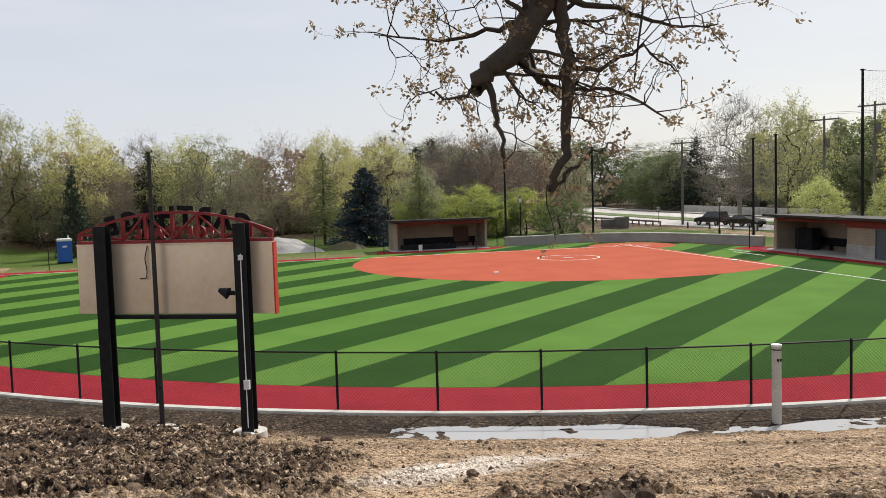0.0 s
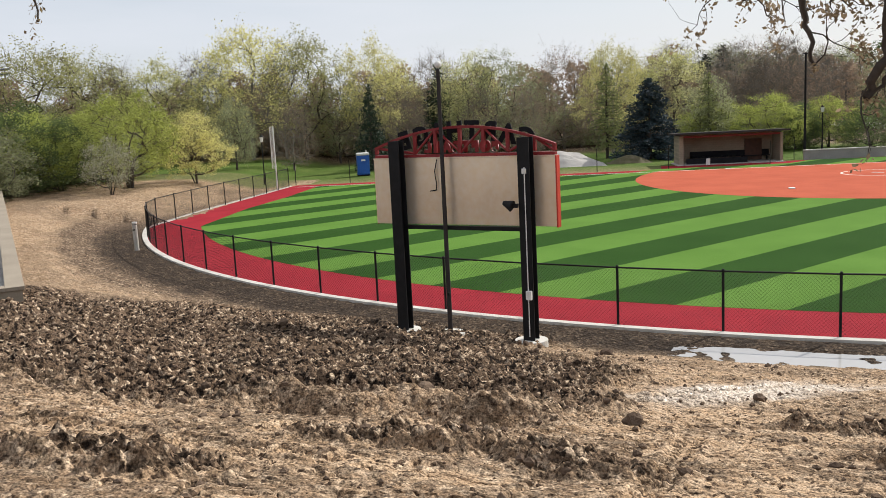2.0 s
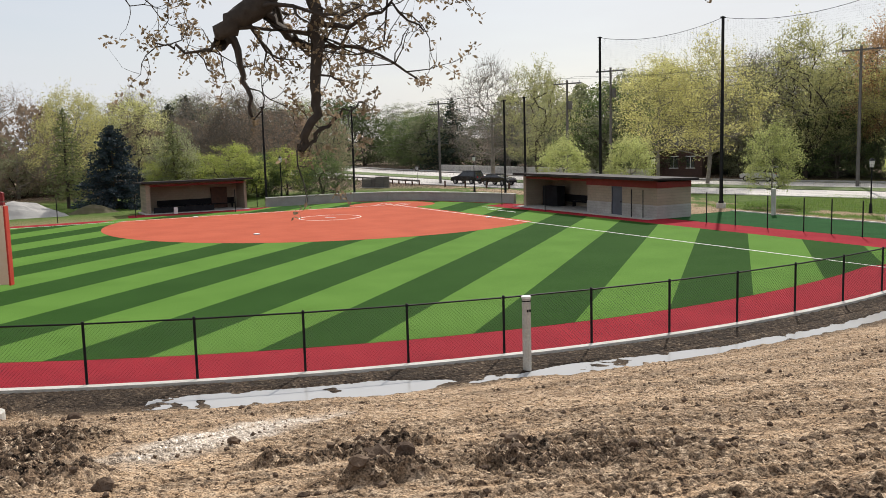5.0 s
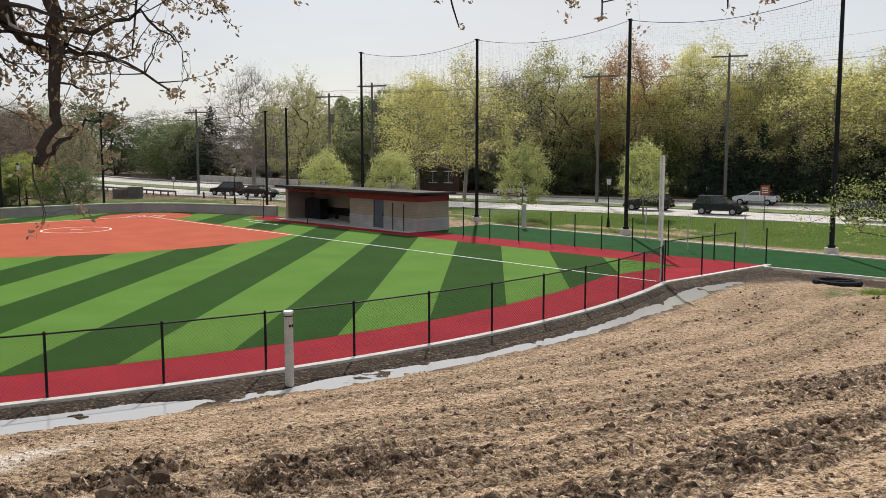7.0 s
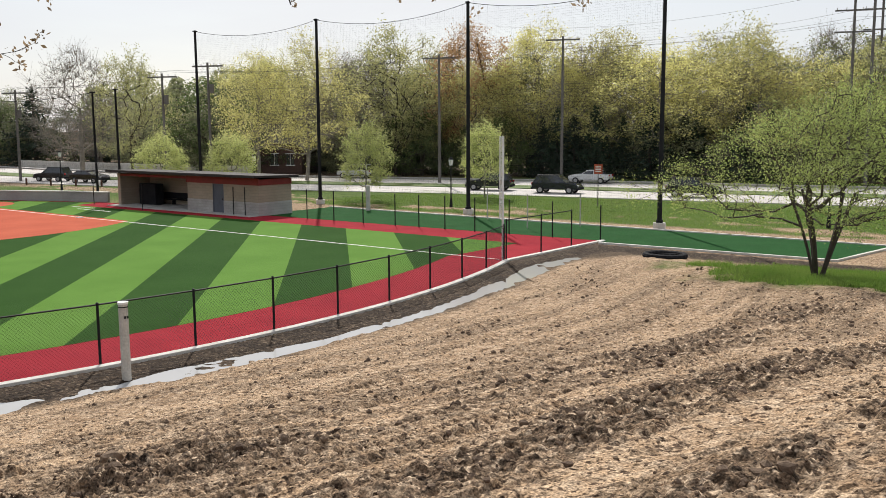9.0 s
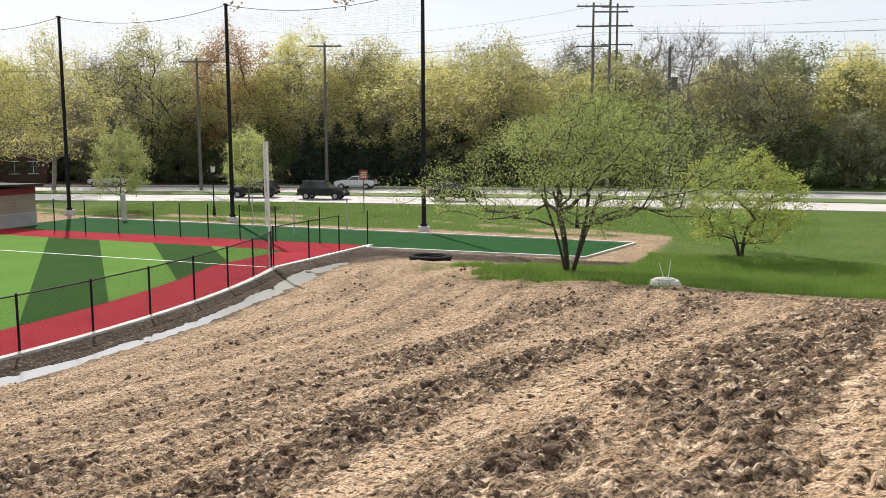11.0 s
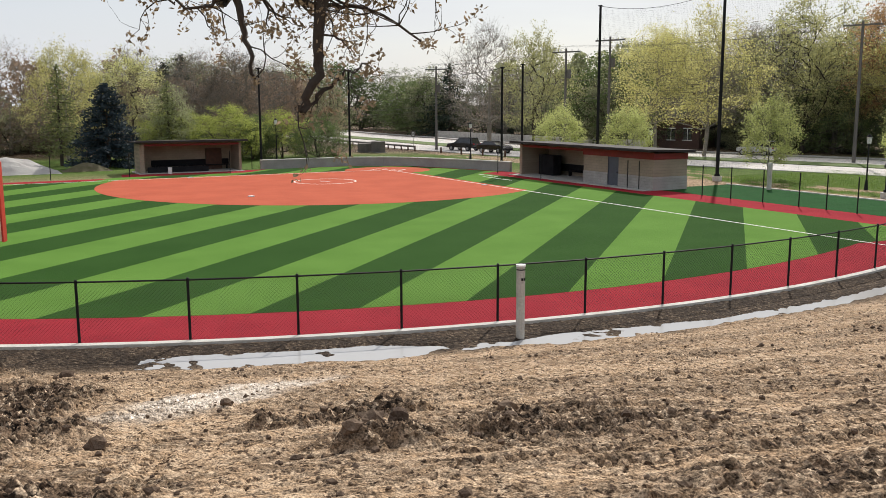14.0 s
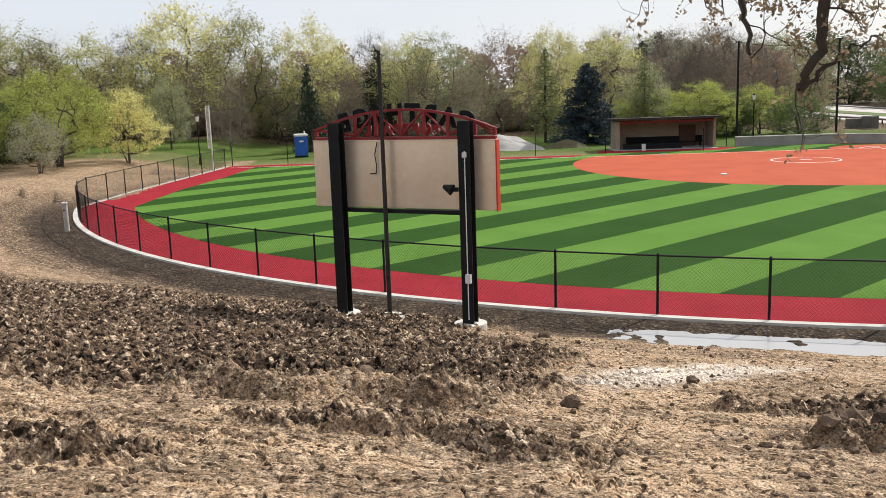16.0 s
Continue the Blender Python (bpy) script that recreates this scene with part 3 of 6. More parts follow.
tagged(part("kerb", bm, M_KERB), "pale concrete kerb under the outfield fence", "kerb", kind="structure")
bm = ribbon(bmesh.new(), [(-50.4, 51.0), (-28.6, 50.55), (-9.5, 50.2)], 0.2, 0.06, 0.25)
tagged(part("kerb", bm, M_KERB), "pale concrete kerb behind the bullpen turf", "kerb", kind="structure")
bm = ribbon(bmesh.new(), [(-22.7, 43.9), (-22.45, 42.9), (-10.6, 43.35), (-9.45, 50.0)], 0.2, 0.06, 0.25)
tagged(part("kerb", bm, M_KERB), "pale concrete kerb round the end of the bullpen", "kerb", kind="structure")

# ---- road ----
NEAR = [(120, 88), (40, 80.5), (-5, 76.2), (-28, 72.2), (-48, 68.6), (-70, 62.5), (-92, 56.0), (-114, 53.0), (-160, 53.0), (-300, 60)]


def band(name, off0, off1, z, mat, label, category):
    pts = [Vector(p) for p in NEAR]
    rows = []
    for i, p in enumerate(pts):
        d = (pts[min(i + 1, len(pts) - 1)] - pts[max(i - 1, 0)]).normalized()
        nrm = Vector((d.y, -d.x))
        rows.append((p + nrm * off0, p + nrm * off1))
    out = [tuple(a) for a, b in rows] + [tuple(b) for a, b in rows[::-1]]
    return sheet(name, out, z, mat, label, category, 0.2)


M_VERGE = surface("verge_grass", (0.075, 0.13, 0.025), (0.12, 0.15, 0.04), 0.95, scale=0.3, fine=9, bump=0.8)
band("road", 0.0, 8.2, 0.03, M_ROAD, "pale grey concrete carriageway", "road")
band("road_median", 8.2, 12.6, 0.10, M_VERGE, "strip of grass between two carriageways", "median")
band("road", 12.6, 20.6, 0.03, M_ROAD, "pale grey concrete carriageway beyond the median", "road")
band("pavement", 22.2, 24.0, 0.09, M_CONC, "pale concrete pavement beyond the road", "pavement")



# ---- outfield fence ----
FENCE_H = 1.66


def along(line, step):
    """Points at even steps along a line, with its corners kept only as bends."""
    pts = [Vector(p) for p in line]
    out, left = [pts[0]], step
    for a, b in zip(pts, pts[1:]):
        seg, done = (b - a).length, 0.0
        while seg - done >= left:
            done += left
            out.append(a + (b - a) * done / seg)
            left = step
        left -= seg - done
    return out


def wire_panel(width, height, pitch=0.072, r=0.0028):
    """A sheet of chain link in the plane y = 0: wires on both diagonals, as thin three-sided bars."""
    verts, faces = [], []

    def bar(a, b, y):
        dx, dz = b[0] - a[0], b[1] - a[1]
        n = math.hypot(dx, dz)
        if n < 0.02:
            return
        px, pz = -dz / n * r, dx / n * r
        k = len(verts)
        for p in (a, b):
            verts.extend([(p[0] + px, y, p[1] + pz), (p[0] - px, y, p[1] - pz), (p[0], y + 1.6 * r, p[1])])
        faces.extend([(k, k + 1, k + 4, k + 3), (k + 1, k + 2, k + 5, k + 4), (k + 2, k, k + 3, k + 5)])

    c = -height
    while c < width:
        x0, x1 = max(c, 0), min(c + height, width)
        bar((x0, x0 - c), (x1, x1 - c), 0.0)
        bar((x0, height - (x0 - c)), (x1, height - (x1 - c)), 2 * r)
        c += pitch * 1.41421
    return verts, faces


PANEL_MESH = {}


def fence(name, posts, height, label, mesh=True, rail=True, low=0.05):
    """Posts, top rails and chain link between plan points."""
    f = thing(name, (posts[0][0], posts[0][1], 0), label, "fence")
    base = Vector((posts[0][0], posts[0][1]))
    bm = bmesh.new()
    rod(bm, (0, 0, 0), (0, 0, height), 0.036, sides=8)
    bmesh.ops.create_uvsphere(bm, u_segments=8, v_segments=4, radius=0.042, matrix=Matrix.Translation((0, 0, height)))
    first = part("post", bm, M_BLACK, f)
    post_mesh = first.data
    for i, p in enumerate(posts):
        q = Vector((p[0], p[1])) - base
        ob = first if i == 0 else new("post", post_mesh)
        ob.parent = f
        ob.location = (q.x, q.y, 0)
        if i + 1 == len(posts):
            break
        nxt = Vector((posts[i + 1][0], posts[i + 1][1])) - base
        d = nxt - q
        if rail:
            part("top_rail", bm_rod((q.x, q.y, height - 0.03), (nxt.x, nxt.y, height - 0.03), 0.024, sides=6), M_BLACK, f)
        if mesh:
            key = (round(d.length, 1), height)
            if key not in PANEL_MESH:
                v, fc = wire_panel(d.length, height - low - 0.03)
                me = bpy.data.meshes.new("chain_link")
                me.from_pydata(v, [], fc)
                me.materials.append(M_WIRE)
                PANEL_MESH[key] = me
            ob = new("chain_link", PANEL_MESH[key])
            ob.parent = f
            ob.matrix_basis = pose(q.x, q.y, low, 0, 0, math.degrees(math.atan2(d.y, d.x)))
    return f


LINE = fence_line()
fence("outfield_fence", [tuple(p) for p in along(LINE[3:], 2.78)], FENCE_H, "black chain-link fence curving round the outfield on a kerb")
fence("bullpen_gate_fence", [(-23.06, 34.9), (-22.99, 37.89), (-23.0, 40.9)], 1.9, "black chain-link fence with open frame by the foul pole", mesh=False)
fence("bullpen_fence", [(-22.9, 43.9)], 1.9, "single black fence post at the bullpen corner", mesh=False)
row = [(-44.9, 43.2), (-42.4, 43.25), (-39.8, 43.3), (-37.1, 43.35), (-35.2, 43.4), (-33.2, 43.45), (-31.0, 43.5), (-28.6, 43.55), (-25.8, 43.7)]
fence("bullpen_posts", row, 2.0, "row of black fence posts awaiting their mesh", mesh=False, rail=False)
for x, y in ((-51.4, 42.2), (-50.2, 42.25), (-60.6, 40.9), (-68.6, 41.7)):
    fence("dugout_post", [(x, y)], 2.0, "black steel post standing in front of the dugout", mesh=False)
for k, (x, y) in enumerate(((-80.2, 12.2), (-80.2, 20.8), (-80.0, 6.0), (-80.0, 0.5), (-79.9, -5.0), (-79.9, -10.5), (-79.9, -16.0), (-79.6, -20.9), (-84.4, 24.0))):
    fence("side_post", [(x, y)], 2.0, "black steel fence post along the side of the field", mesh=False)


# foul poles with their wire wings
def foul_pole(place, high, turn):
    t = thing("foul_pole", place, "white steel foul pole with a white screen panel", "foul pole", "foul poles", turn=turn)
    part("pole", bm_rod((0, 0, 0), (0, 0, high), 0.055, sides=10), M_WHITE, t)
    bm = bmesh.new()
    box(bm, -0.42, -0.02, 1.9, -0.38, 0.02, high - 0.05)
    for z in (1.9, high * 0.5, high - 0.05):
        box(bm, -0.42, -0.02, z - 0.02, 0.0, 0.02, z + 0.02)
    part("wing_frame", bm, M_WHITE, t)
    v, fcs = wire_panel(0.36, high - 2.0, pitch=0.04, r=0.0045)
    ob = raw("wing_mesh", [(x - 0.39, y, z + 1.95) for x, y, z in v], fcs, M_WHITE, t)


foul_pole((-23.2, 34.82, 0), 5.75, -35)
foul_pole((-74.5, -21.2, 0), 5.4, 60)


# ---- scoreboard ----
def scoreboard():
    turn = math.degrees(math.atan2(0.919, 0.394))
    s = thing("scoreboard", (-23.0, -3.55, 0.45), "scoreboard from behind: aluminium back, black posts, red arched truss", "scoreboard", turn=turn)
    M_ALU = surface("brushed_aluminium", (0.92, 0.80, 0.63), (0.82, 0.70, 0.54), 0.33, metal=0.7, scale=0.8, fine=6, bump=0.05)
    M_SIGNRED = surface("red_steel", (0.24, 0.018, 0.02), (0.19, 0.015, 0.016), 0.5, scale=2, fine=40, bump=0.05)
    M_EDGE = surface("red_edge", (0.52, 0.05, 0.03), (0.45, 0.04, 0.025), 0.5, scale=2, fine=40, bump=0.05)
    # local: x along the board, -y towards the hill, z up from the foot
    part("cabinet", bm_box(-0.66, 0.16, 2.74, 4.41, 0.34, 4.42, bevel=0.01), M_ALU, s, "brushed aluminium back of the board")
    part("side_panel", bm_box(4.412, 0.15, 2.72, 4.45, 0.35, 4.44, bevel=0.008), M_EDGE, s, "bright red side edge")
    part("side_panel", bm_box(-0.68, 0.19, 2.72, -0.662, 0.35, 4.44, bevel=0.006), M_EDGE, s, "bright red side edge")
    part("bottom_beam", bm_box(0.2, 0.0, 2.63, 3.76, 0.16, 2.73, bevel=0.008), M_BLACK, s)
    part("top_lip", bm_box(-0.66, 0.14, 4.422, 4.41, 0.36, 4.45), M_ALU, s)
    for x in (0.21, 3.77):
        bm = bmesh.new()
        box(bm, x - 0.15, -0.26, -0.5, x + 0.15, -0.235, 4.9)
        box(bm, x - 0.15, 0.0, -0.5, x + 0.15, 0.025, 4.9)
        box(bm, x - 0.02, -0.235, -0.5, x + 0.02, 0.0, 4.9)
        part("post", bm, M_BLACK, s, "black steel wide-flange post")
        bm = bmesh.new()
        bmesh.ops.create_cone(bm, cap_ends=True, segments=28, radius1=0.42, radius2=0.40, depth=0.4, matrix=Matrix.Translation((x, -0.12, -0.205)))
        part("footing", bm, M_KERB, s, "round concrete footing")
    # arched truss: a bowed chord over a flat one, uprights and diagonals between
    def top(x):
        u = (x - 1.87) / 2.53
        return 5.19 - 0.50 * u * u
    bm = bmesh.new()
    n = 18
    rows_ = []
    for i in range(n + 1):
        x = -0.66 + 5.06 * i / n
        rows_.append([bm.verts.new((x, y_, top(x) + dz)) for y_, dz in ((0.23, -0.032), (0.33, -0.032), (0.33, 0.032), (0.23, 0.032))])
    for a, b in zip(rows_, rows_[1:]):
        for k in range(4):
            bm.faces.new((a[k], a[(k + 1) % 4], b[(k + 1) % 4], b[k]))
    bm.faces.new(rows_[0])
    bm.faces.new(rows_[-1][::-1])
    bmesh.ops.recalc_face_normals(bm, faces=bm.faces)
    part("arch_chord", bm, M_SIGNRED, s)
    part("base_chord", bm_box(-0.66, 0.23, 4.452, 4.40, 0.33, 4.525), M_SIGNRED, s)
    stations = [-0.62, 0.55, 1.15, 1.85, 2.5, 3.15, 3.85, 4.36]
    for x in stations:
        part("upright", bm_box(x - 0.04, 0.24, 4.55, x + 0.04, 0.32, top(x)), M_SIGNRED, s)
    for i, (a, b) in enumerate(zip(stations, stations[1:])):
        p, q = ((a, 0.28, top(a)), (b, 0.28, 4.55)) if i % 2 == 0 else ((a, 0.28, 4.55), (b, 0.28, top(b)))
        part("diagonal", bm_rod(p, q, 0.032, sides=6), M_SIGNRED, s)

    def letter(ch, size, x, z, lean, y, material):
        c = bpy.data.curves.new("letter", "FONT")
        c.body, c.size, c.extrude, c.align_x, c.offset = ch, size, 0.02, "CENTER", 0.03
        tmp = bpy.data.objects.new("letter", c)
        scene.collection.objects.link(tmp)
        bpy.context.view_layer.update()
        me = bpy.data.meshes.new_from_object(tmp.evaluated_get(bpy.context.evaluated_depsgraph_get()))
        bpy.data.objects.remove(tmp)
        me.materials.clear()
        me.materials.append(material)
        ob = new("letter", me)
        ob.parent = s
        ob.matrix_basis = pose(x, y, z, 90, 0, 180) @ pose(0, 0, 0, 0, 0, lean)
        return ob
    # the upper word follows the arch, the lower stands straight; both are seen from behind
    for i, ch in enumerate("CARTHAGE"):
        x = 3.55 - i * 0.475
        letter(ch, 0.62, x, top(x) - 0.30, math.degrees(0.8 * (x - 1.87) / 6.4), 0.40, M_DARK)
    for i, ch in enumerate("SOFTBALL"):
        letter(ch, 0.34, 2.75 - i * 0.27, 4.58, 0, 0.41, M_SIGNRED)
    # horn speaker, conduit, switch box
    bm = bmesh.new()
    bmesh.ops.create_cone(bm, cap_ends=True, segments=14, radius1=0.14, radius2=0.05, depth=0.24, matrix=pose(3.36, -0.32, 3.32, 0, -70, 0))
    box(bm, 3.40, -0.34, 3.24, 3.62, -0.26, 3.34, bevel=0.01)
    part("horn_speaker", bm, M_BLACK, s, "small black horn speaker on a bracket")
    part("conduit", bm_rod((3.80, -0.285, 0.1), (3.80, -0.285, 4.2), 0.013, sides=6), M_WHITE, s, "thin pale conduit")
    part("switch_box", bm_box(3.76, -0.36, 1.02, 3.90, -0.262, 1.24, bevel=0.01), M_WHITE, s, "small white switch box")
    part("junction_box", bm_box(3.75, -0.33, 4.05, 3.85, -0.27, 4.17, bevel=0.008), M_WHITE, s)
    bm = bmesh.new()
    pts = [(1.25, 0.12, 4.4), (1.18, 0.1, 4.1), (1.22, 0.1, 3.8), (1.20, 0.1, 3.62), (1.02, 0.1, 3.6)]
    for a, b in zip(pts, pts[1:]):
        rod(bm, a, b, 0.014, sides=5)
    part("cable", bm, M_BLACK, s, "loose black cable")


scoreboard()


def flagpole():
    g = thing("flagpole", (-22.32, -2.19, 0.42), "slim dark bronze flagpole with a white ball on top", "flagpole")
    part("shaft", bm_rod((0, 0, -0.3), (0, 0, 6.65), 0.062, 0.045, sides=12), M_ROOF, g)
    bm = bmesh.new()
    bmesh.ops.create_uvsphere(bm, u_segments=14, v_segments=8, radius=0.085, matrix=Matrix.Translation((0, 0, 6.76)))
    part("finial", bm, M_WHITE, g, "white ball finial")
    bm = bmesh.new()
    bmesh.ops.create_cone(bm, cap_ends=True, segments=28, radius1=0.40, radius2=0.38, depth=0.4, matrix=Matrix.Translation((0, 0, -0.17)))
    part("footing", bm, M_KERB, g, "round concrete footing")
    part("cleat", bm_box(-0.1, -0.03, 1.0, 0.1, 0.03, 1.08, bevel=0.01), M_BLACK, g)


flagpole()


def marker_pipe(x, y, high, label):
    z = ground_z(x, y)
    g = thing("marker_pipe", (x, y, z), label, "pipe", "marker pipes")
    bm = bmesh.new()
    rod(bm, (0, 0, -0.3), (0, 0, high), 0.115, sides=18)
    part("pipe", bm, M_UTILPALE, g)
    part("cap", bm_rod((0, 0, high), (0, 0, high + 0.05), 0.13, sides=18), M_WHITE, g)
    part("band", bm_rod((0, 0, high - 0.09), (0, 0, high - 0.06), 0.118, sides=18), M_DARK, g)
    for k in range(2):
        part("sticker", bm_box(0.118, -0.06 + 0.07 * k, high - 0.36, 0.121, -0.01 + 0.07 * k, high - 0.29), M_DARK, g)


M_UTILPALE = surface("grey_plastic_pipe", (0.50, 0.48, 0.43), (0.38, 0.36, 0.32), 0.7, scale=2, fine=20)
marker_pipe(-19.5, 12.56, 1.9, "weathered pale grey pipe standing by the outfield fence")
marker_pipe(-42.1, -19.3, 1.35, "weathered pale grey pipe standing in the earth bank")


# ---- dugouts ----
def block_material(name, c, c2, bw, bh):
    m = surface(name, c, c2, 0.9, scale=0.9, fine=30)
    n, l = m.node_tree.nodes, m.node_tree.links
    b = n["Principled BSDF"]
    old = b.inputs["Base Color"].links[0].from_socket
    br, mul, co, sw = n.new("ShaderNodeTexBrick"), n.new("ShaderNodeMixRGB"), n.new("ShaderNodeTexCoord"), n.new("ShaderNodeMapping")
    sw.inputs["Rotation"].default_value = (radians(90), 0, 0)
    br.inputs["Scale"].default_value = 1.0
    br.inputs["Brick Width"].default_value, br.inputs["Row Height"].default_value, br.inputs["Mortar Size"].default_value = bw, bh, 0.012
    br.inputs["Color1"].default_value, br.inputs["Color2"].default_value, br.inputs["Mortar"].default_value = (1, 1, 1, 1), (0.90, 0.90, 0.90, 1), (0.78, 0.78, 0.78, 1)
    mul.blend_type, mul.inputs["Fac"].default_value = "MULTIPLY", 1.0
    l.new(co.outputs["Object"], sw.inputs["Vector"])
    l.new(sw.outputs["Vector"], br.inputs["Vector"])
    l.new(old, mul.inputs["Color1"])
    l.new(br.outputs["Color"], mul.inputs["Color2"])
    l.new(mul.outputs["Color"], b.inputs["Base Color"])
    return m


M_TANBLOCK = block_material("tan_blockwork", (0.34, 0.275, 0.205), (0.29, 0.235, 0.175), 0.4, 0.2)
M_GREYBLOCK = block_material("grey_split_block", (0.40, 0.38, 0.355), (0.31, 0.295, 0.275), 0.4, 0.2)


def dugout(place, turn, width, store, label):
    """Open-fronted shelter; the front faces -y. The last `store` metres are a closed store with a door."""
    g = thing("dugout", place, label, "dugout", "dugouts", turn=turn)
    deep, t, hf, hb = 3.1, 0.22, 2.80, 2.60
    end = width - store
    part("floor_slab", bm_box(-0.3, -0.9, -0.1, width, deep, 0.045), M_CONC, g)
    part("rear_wall", bm_box(0, deep - t, 0.045, width, deep, hb), M_TANBLOCK, g)
    for x in (0.0, width - t):
        part("end_wall", bm_box(x, 0.25 if x == 0 else 0.0, 0.045, x + t, deep - t, hb), M_TANBLOCK, g)
    part("end_pier", bm_box(-0.02, 0.0, 0.045, t + 0.14, 0.25, hb), M_TANBLOCK, g)
    if store > 0.5:
        part("dividing_wall", bm_box(end, t, 0.045, end + t, deep - t, hb), M_TANBLOCK, g)
        d0 = end + 3.0
        part("store_wall", bm_box(end, 0, 0.95, d0, t, hb), M_TANBLOCK, g)
        part("store_wall", bm_box(d0 + 1.25, 0, 0.95, width - t, t, hb), M_TANBLOCK, g)
        part("store_wall", bm_box(d0, 0, 2.16, d0 + 1.25, t, hb), M_TANBLOCK, g)
        for x0, x1 in ((end, d0), (d0 + 1.25, width + 0.03)):
            part("plinth", bm_box(x0, -0.04, 0.0, x1, t, 0.95), M_GREYBLOCK, g, "grey split-face block plinth")
        part("end_plinth", bm_box(width, t, 0.0, width + 0.04, deep, 0.95), M_GREYBLOCK, g, "grey split-face block plinth")
        dr = part("door", bm_box(d0 + 0.06, 0.04, 0.05, d0 + 1.19, 0.09, 2.10, bevel=0.005), M_DOOR, g, "grey-blue steel door")
        part("handle", bm_box(d0 + 1.05, -0.01, 0.98, d0 + 1.12, 0.04, 1.1), M_ROOF, dr)
        part("door_frame", box(box(bm_box(d0, 0.0, 0.045, d0 + 0.06, 0.14, 2.16), d0 + 1.19, 0.0, 0.045, d0 + 1.25, 0.14, 2.16), d0 + 0.06, 0.0, 2.10, d0 + 1.19, 0.14, 2.16), M_DOOR, g)
        part("trim_band", bm_box(end - 0.05, -0.06, 2.17, width + 0.06, -0.002, 2.66), M_REDTRIM, g, "dark red trim band under the roof")
        part("trim_band", bm_box(width + 0.002, 0.0, 2.17, width + 0.06, deep, 2.60), M_REDTRIM, g, "dark red trim band under the roof")
    # roof: slab, fascia, soffit boards
    bm = bmesh.new()
    vs = [bm.verts.new(v) for v in ((-0.45, -0.75, hf - 0.02), (width + 0.45, -0.75, hf - 0.02), (width + 0.45, deep + 0.35, hb + 0.01), (-0.45, deep + 0.35, hb + 0.01),
                                    (-0.45, -0.75, hf + 0.10), (width + 0.45, -0.75, hf + 0.10), (width + 0.45, deep + 0.35, hb + 0.20), (-0.45, deep + 0.35, hb + 0.20))]
    for q in ((3, 2, 1, 0), (4, 5, 6, 7), (0, 1, 5, 4), (1, 2, 6, 5), (2, 3, 7, 6), (3, 0, 4, 7)):
        bm.faces.new([vs[k] for k in q])
    part("roof", bm, M_ROOF, g, "low-pitched dark metal roof")
    part("fascia", bm_box(-0.48, -0.79, hf - 0.06, width + 0.48, -0.755, hf + 0.12), M_ROOF, g)
    part("header_beam", bm_box(0.0, 0.02, hb - 0.18, end if store > 0.5 else width, 0.2, hb - 0.01), M_REDTRIM, g, "dark red header beam")
    # bench and backrest
    b = part("bench", bm_box(1.4, deep - 0.75, 0.42, end - 0.5, deep - 0.35, 0.50, bevel=0.02), M_DARK, g, "long dark bench")
    part("bench_back", bm_box(1.4, deep - 0.33, 0.5, end - 0.5, deep - 0.25, 1.0, bevel=0.02), M_DARK, g)
    for k in range(4):
        x = 1.6 + k * (end - 2.4) / 3
        part("bench_leg", bm_box(x, deep - 0.7, 0.045, x + 0.08, deep - 0.4, 0.42), M_DARK, g)
    return g, end


dg, _ = dugout((-66.4, 42.6, 0), 0, 17.3, 8.1, "tan block dugout with an open bench side and a closed store")
part("equipment_rack", bm_box(1.0, 1.3, 0.05, 3.2, 2.1, 1.75, bevel=0.03), M_DARK, dg, "dark equipment rack inside the dugout")
dg, _ = dugout((-83.6, 13.7, 0), 90, 9.1, 0.0, "tan block dugout with a low dark roof and open front")
part("doorway_panel", bm_box(6.4, 2.6, 0.05, 7.9, 2.86, 2.0), M_WOODBOX, dg, "dark brown door in the rear wall")
part("guard_rail", bm_box(0.6, -0.05, 0.05, 6.0, 0.02, 0.55), M_DARK, dg, "low dark padded rail along the front")
tagged(part("water_cooler", bm_rod((-81.9, 15.9, 0.045), (-81.9, 15.9, 0.62), 0.17, 0.19, sides=14), M_WHITE), "white drinks cooler standing in front of the dugout", "cooler")

# backstop wall with its cap
WALL = [(-84.3, 24.8), (-84.4, 33.8), (-83.0, 37.0), (-80.3, 39.6), (-74.5, 42.4), (-69.9, 43.9)]
bw = thing("backstop_wall", (0, 0, 0), "low grey concrete block wall behind home plate with a pale cap", "wall", kind="structure")
part("wall", ribbon(bmesh.new(), WALL, 0.3, 0.80, 0.85), M_GREYWALL, bw)
part("cap", ribbon(bmesh.new(), WALL, 0.4, 0.88, 0.08), M_KERB, bw, "pale concrete cap")


# ---- tall net poles ----
def net_pole(x, y, high, r=0.15, pad=True):
    g = thing("net_pole", (x, y, 0), "tall black steel pole carrying safety netting", "net pole", "net poles")
    part("shaft", bm_rod((0, 0, 0), (0, 0, high), r, r * 0.72, sides=14), M_BLACK, g)
    if pad:
        part("footing", bm_rod((0, 0, -0.1), (0, 0, 0.35), 0.38, sides=20), M_KERB, g, "round concrete footing")
    part("collar", bm_rod((0, 0, 0.35), (0, 0, 0.52), r + 0.07, sides=14), M_BLACK, g)
    part("top_bracket", bm_box(-0.05, -0.25, high - 0.12, 0.05, 0.25, high - 0.04), M_BLACK, g)


NETS = [(-67.8, 52.0), (-53.3, 52.8), (-38.0, 52.5), (-22.8, 51.3)]
for x, y in NETS:
    net_pole(x, y, 14.9)
BACK = [(-87.0, 25.7), (-87.0, 35.06), (-75.8, 46.5), (-69.2, 44.6)]
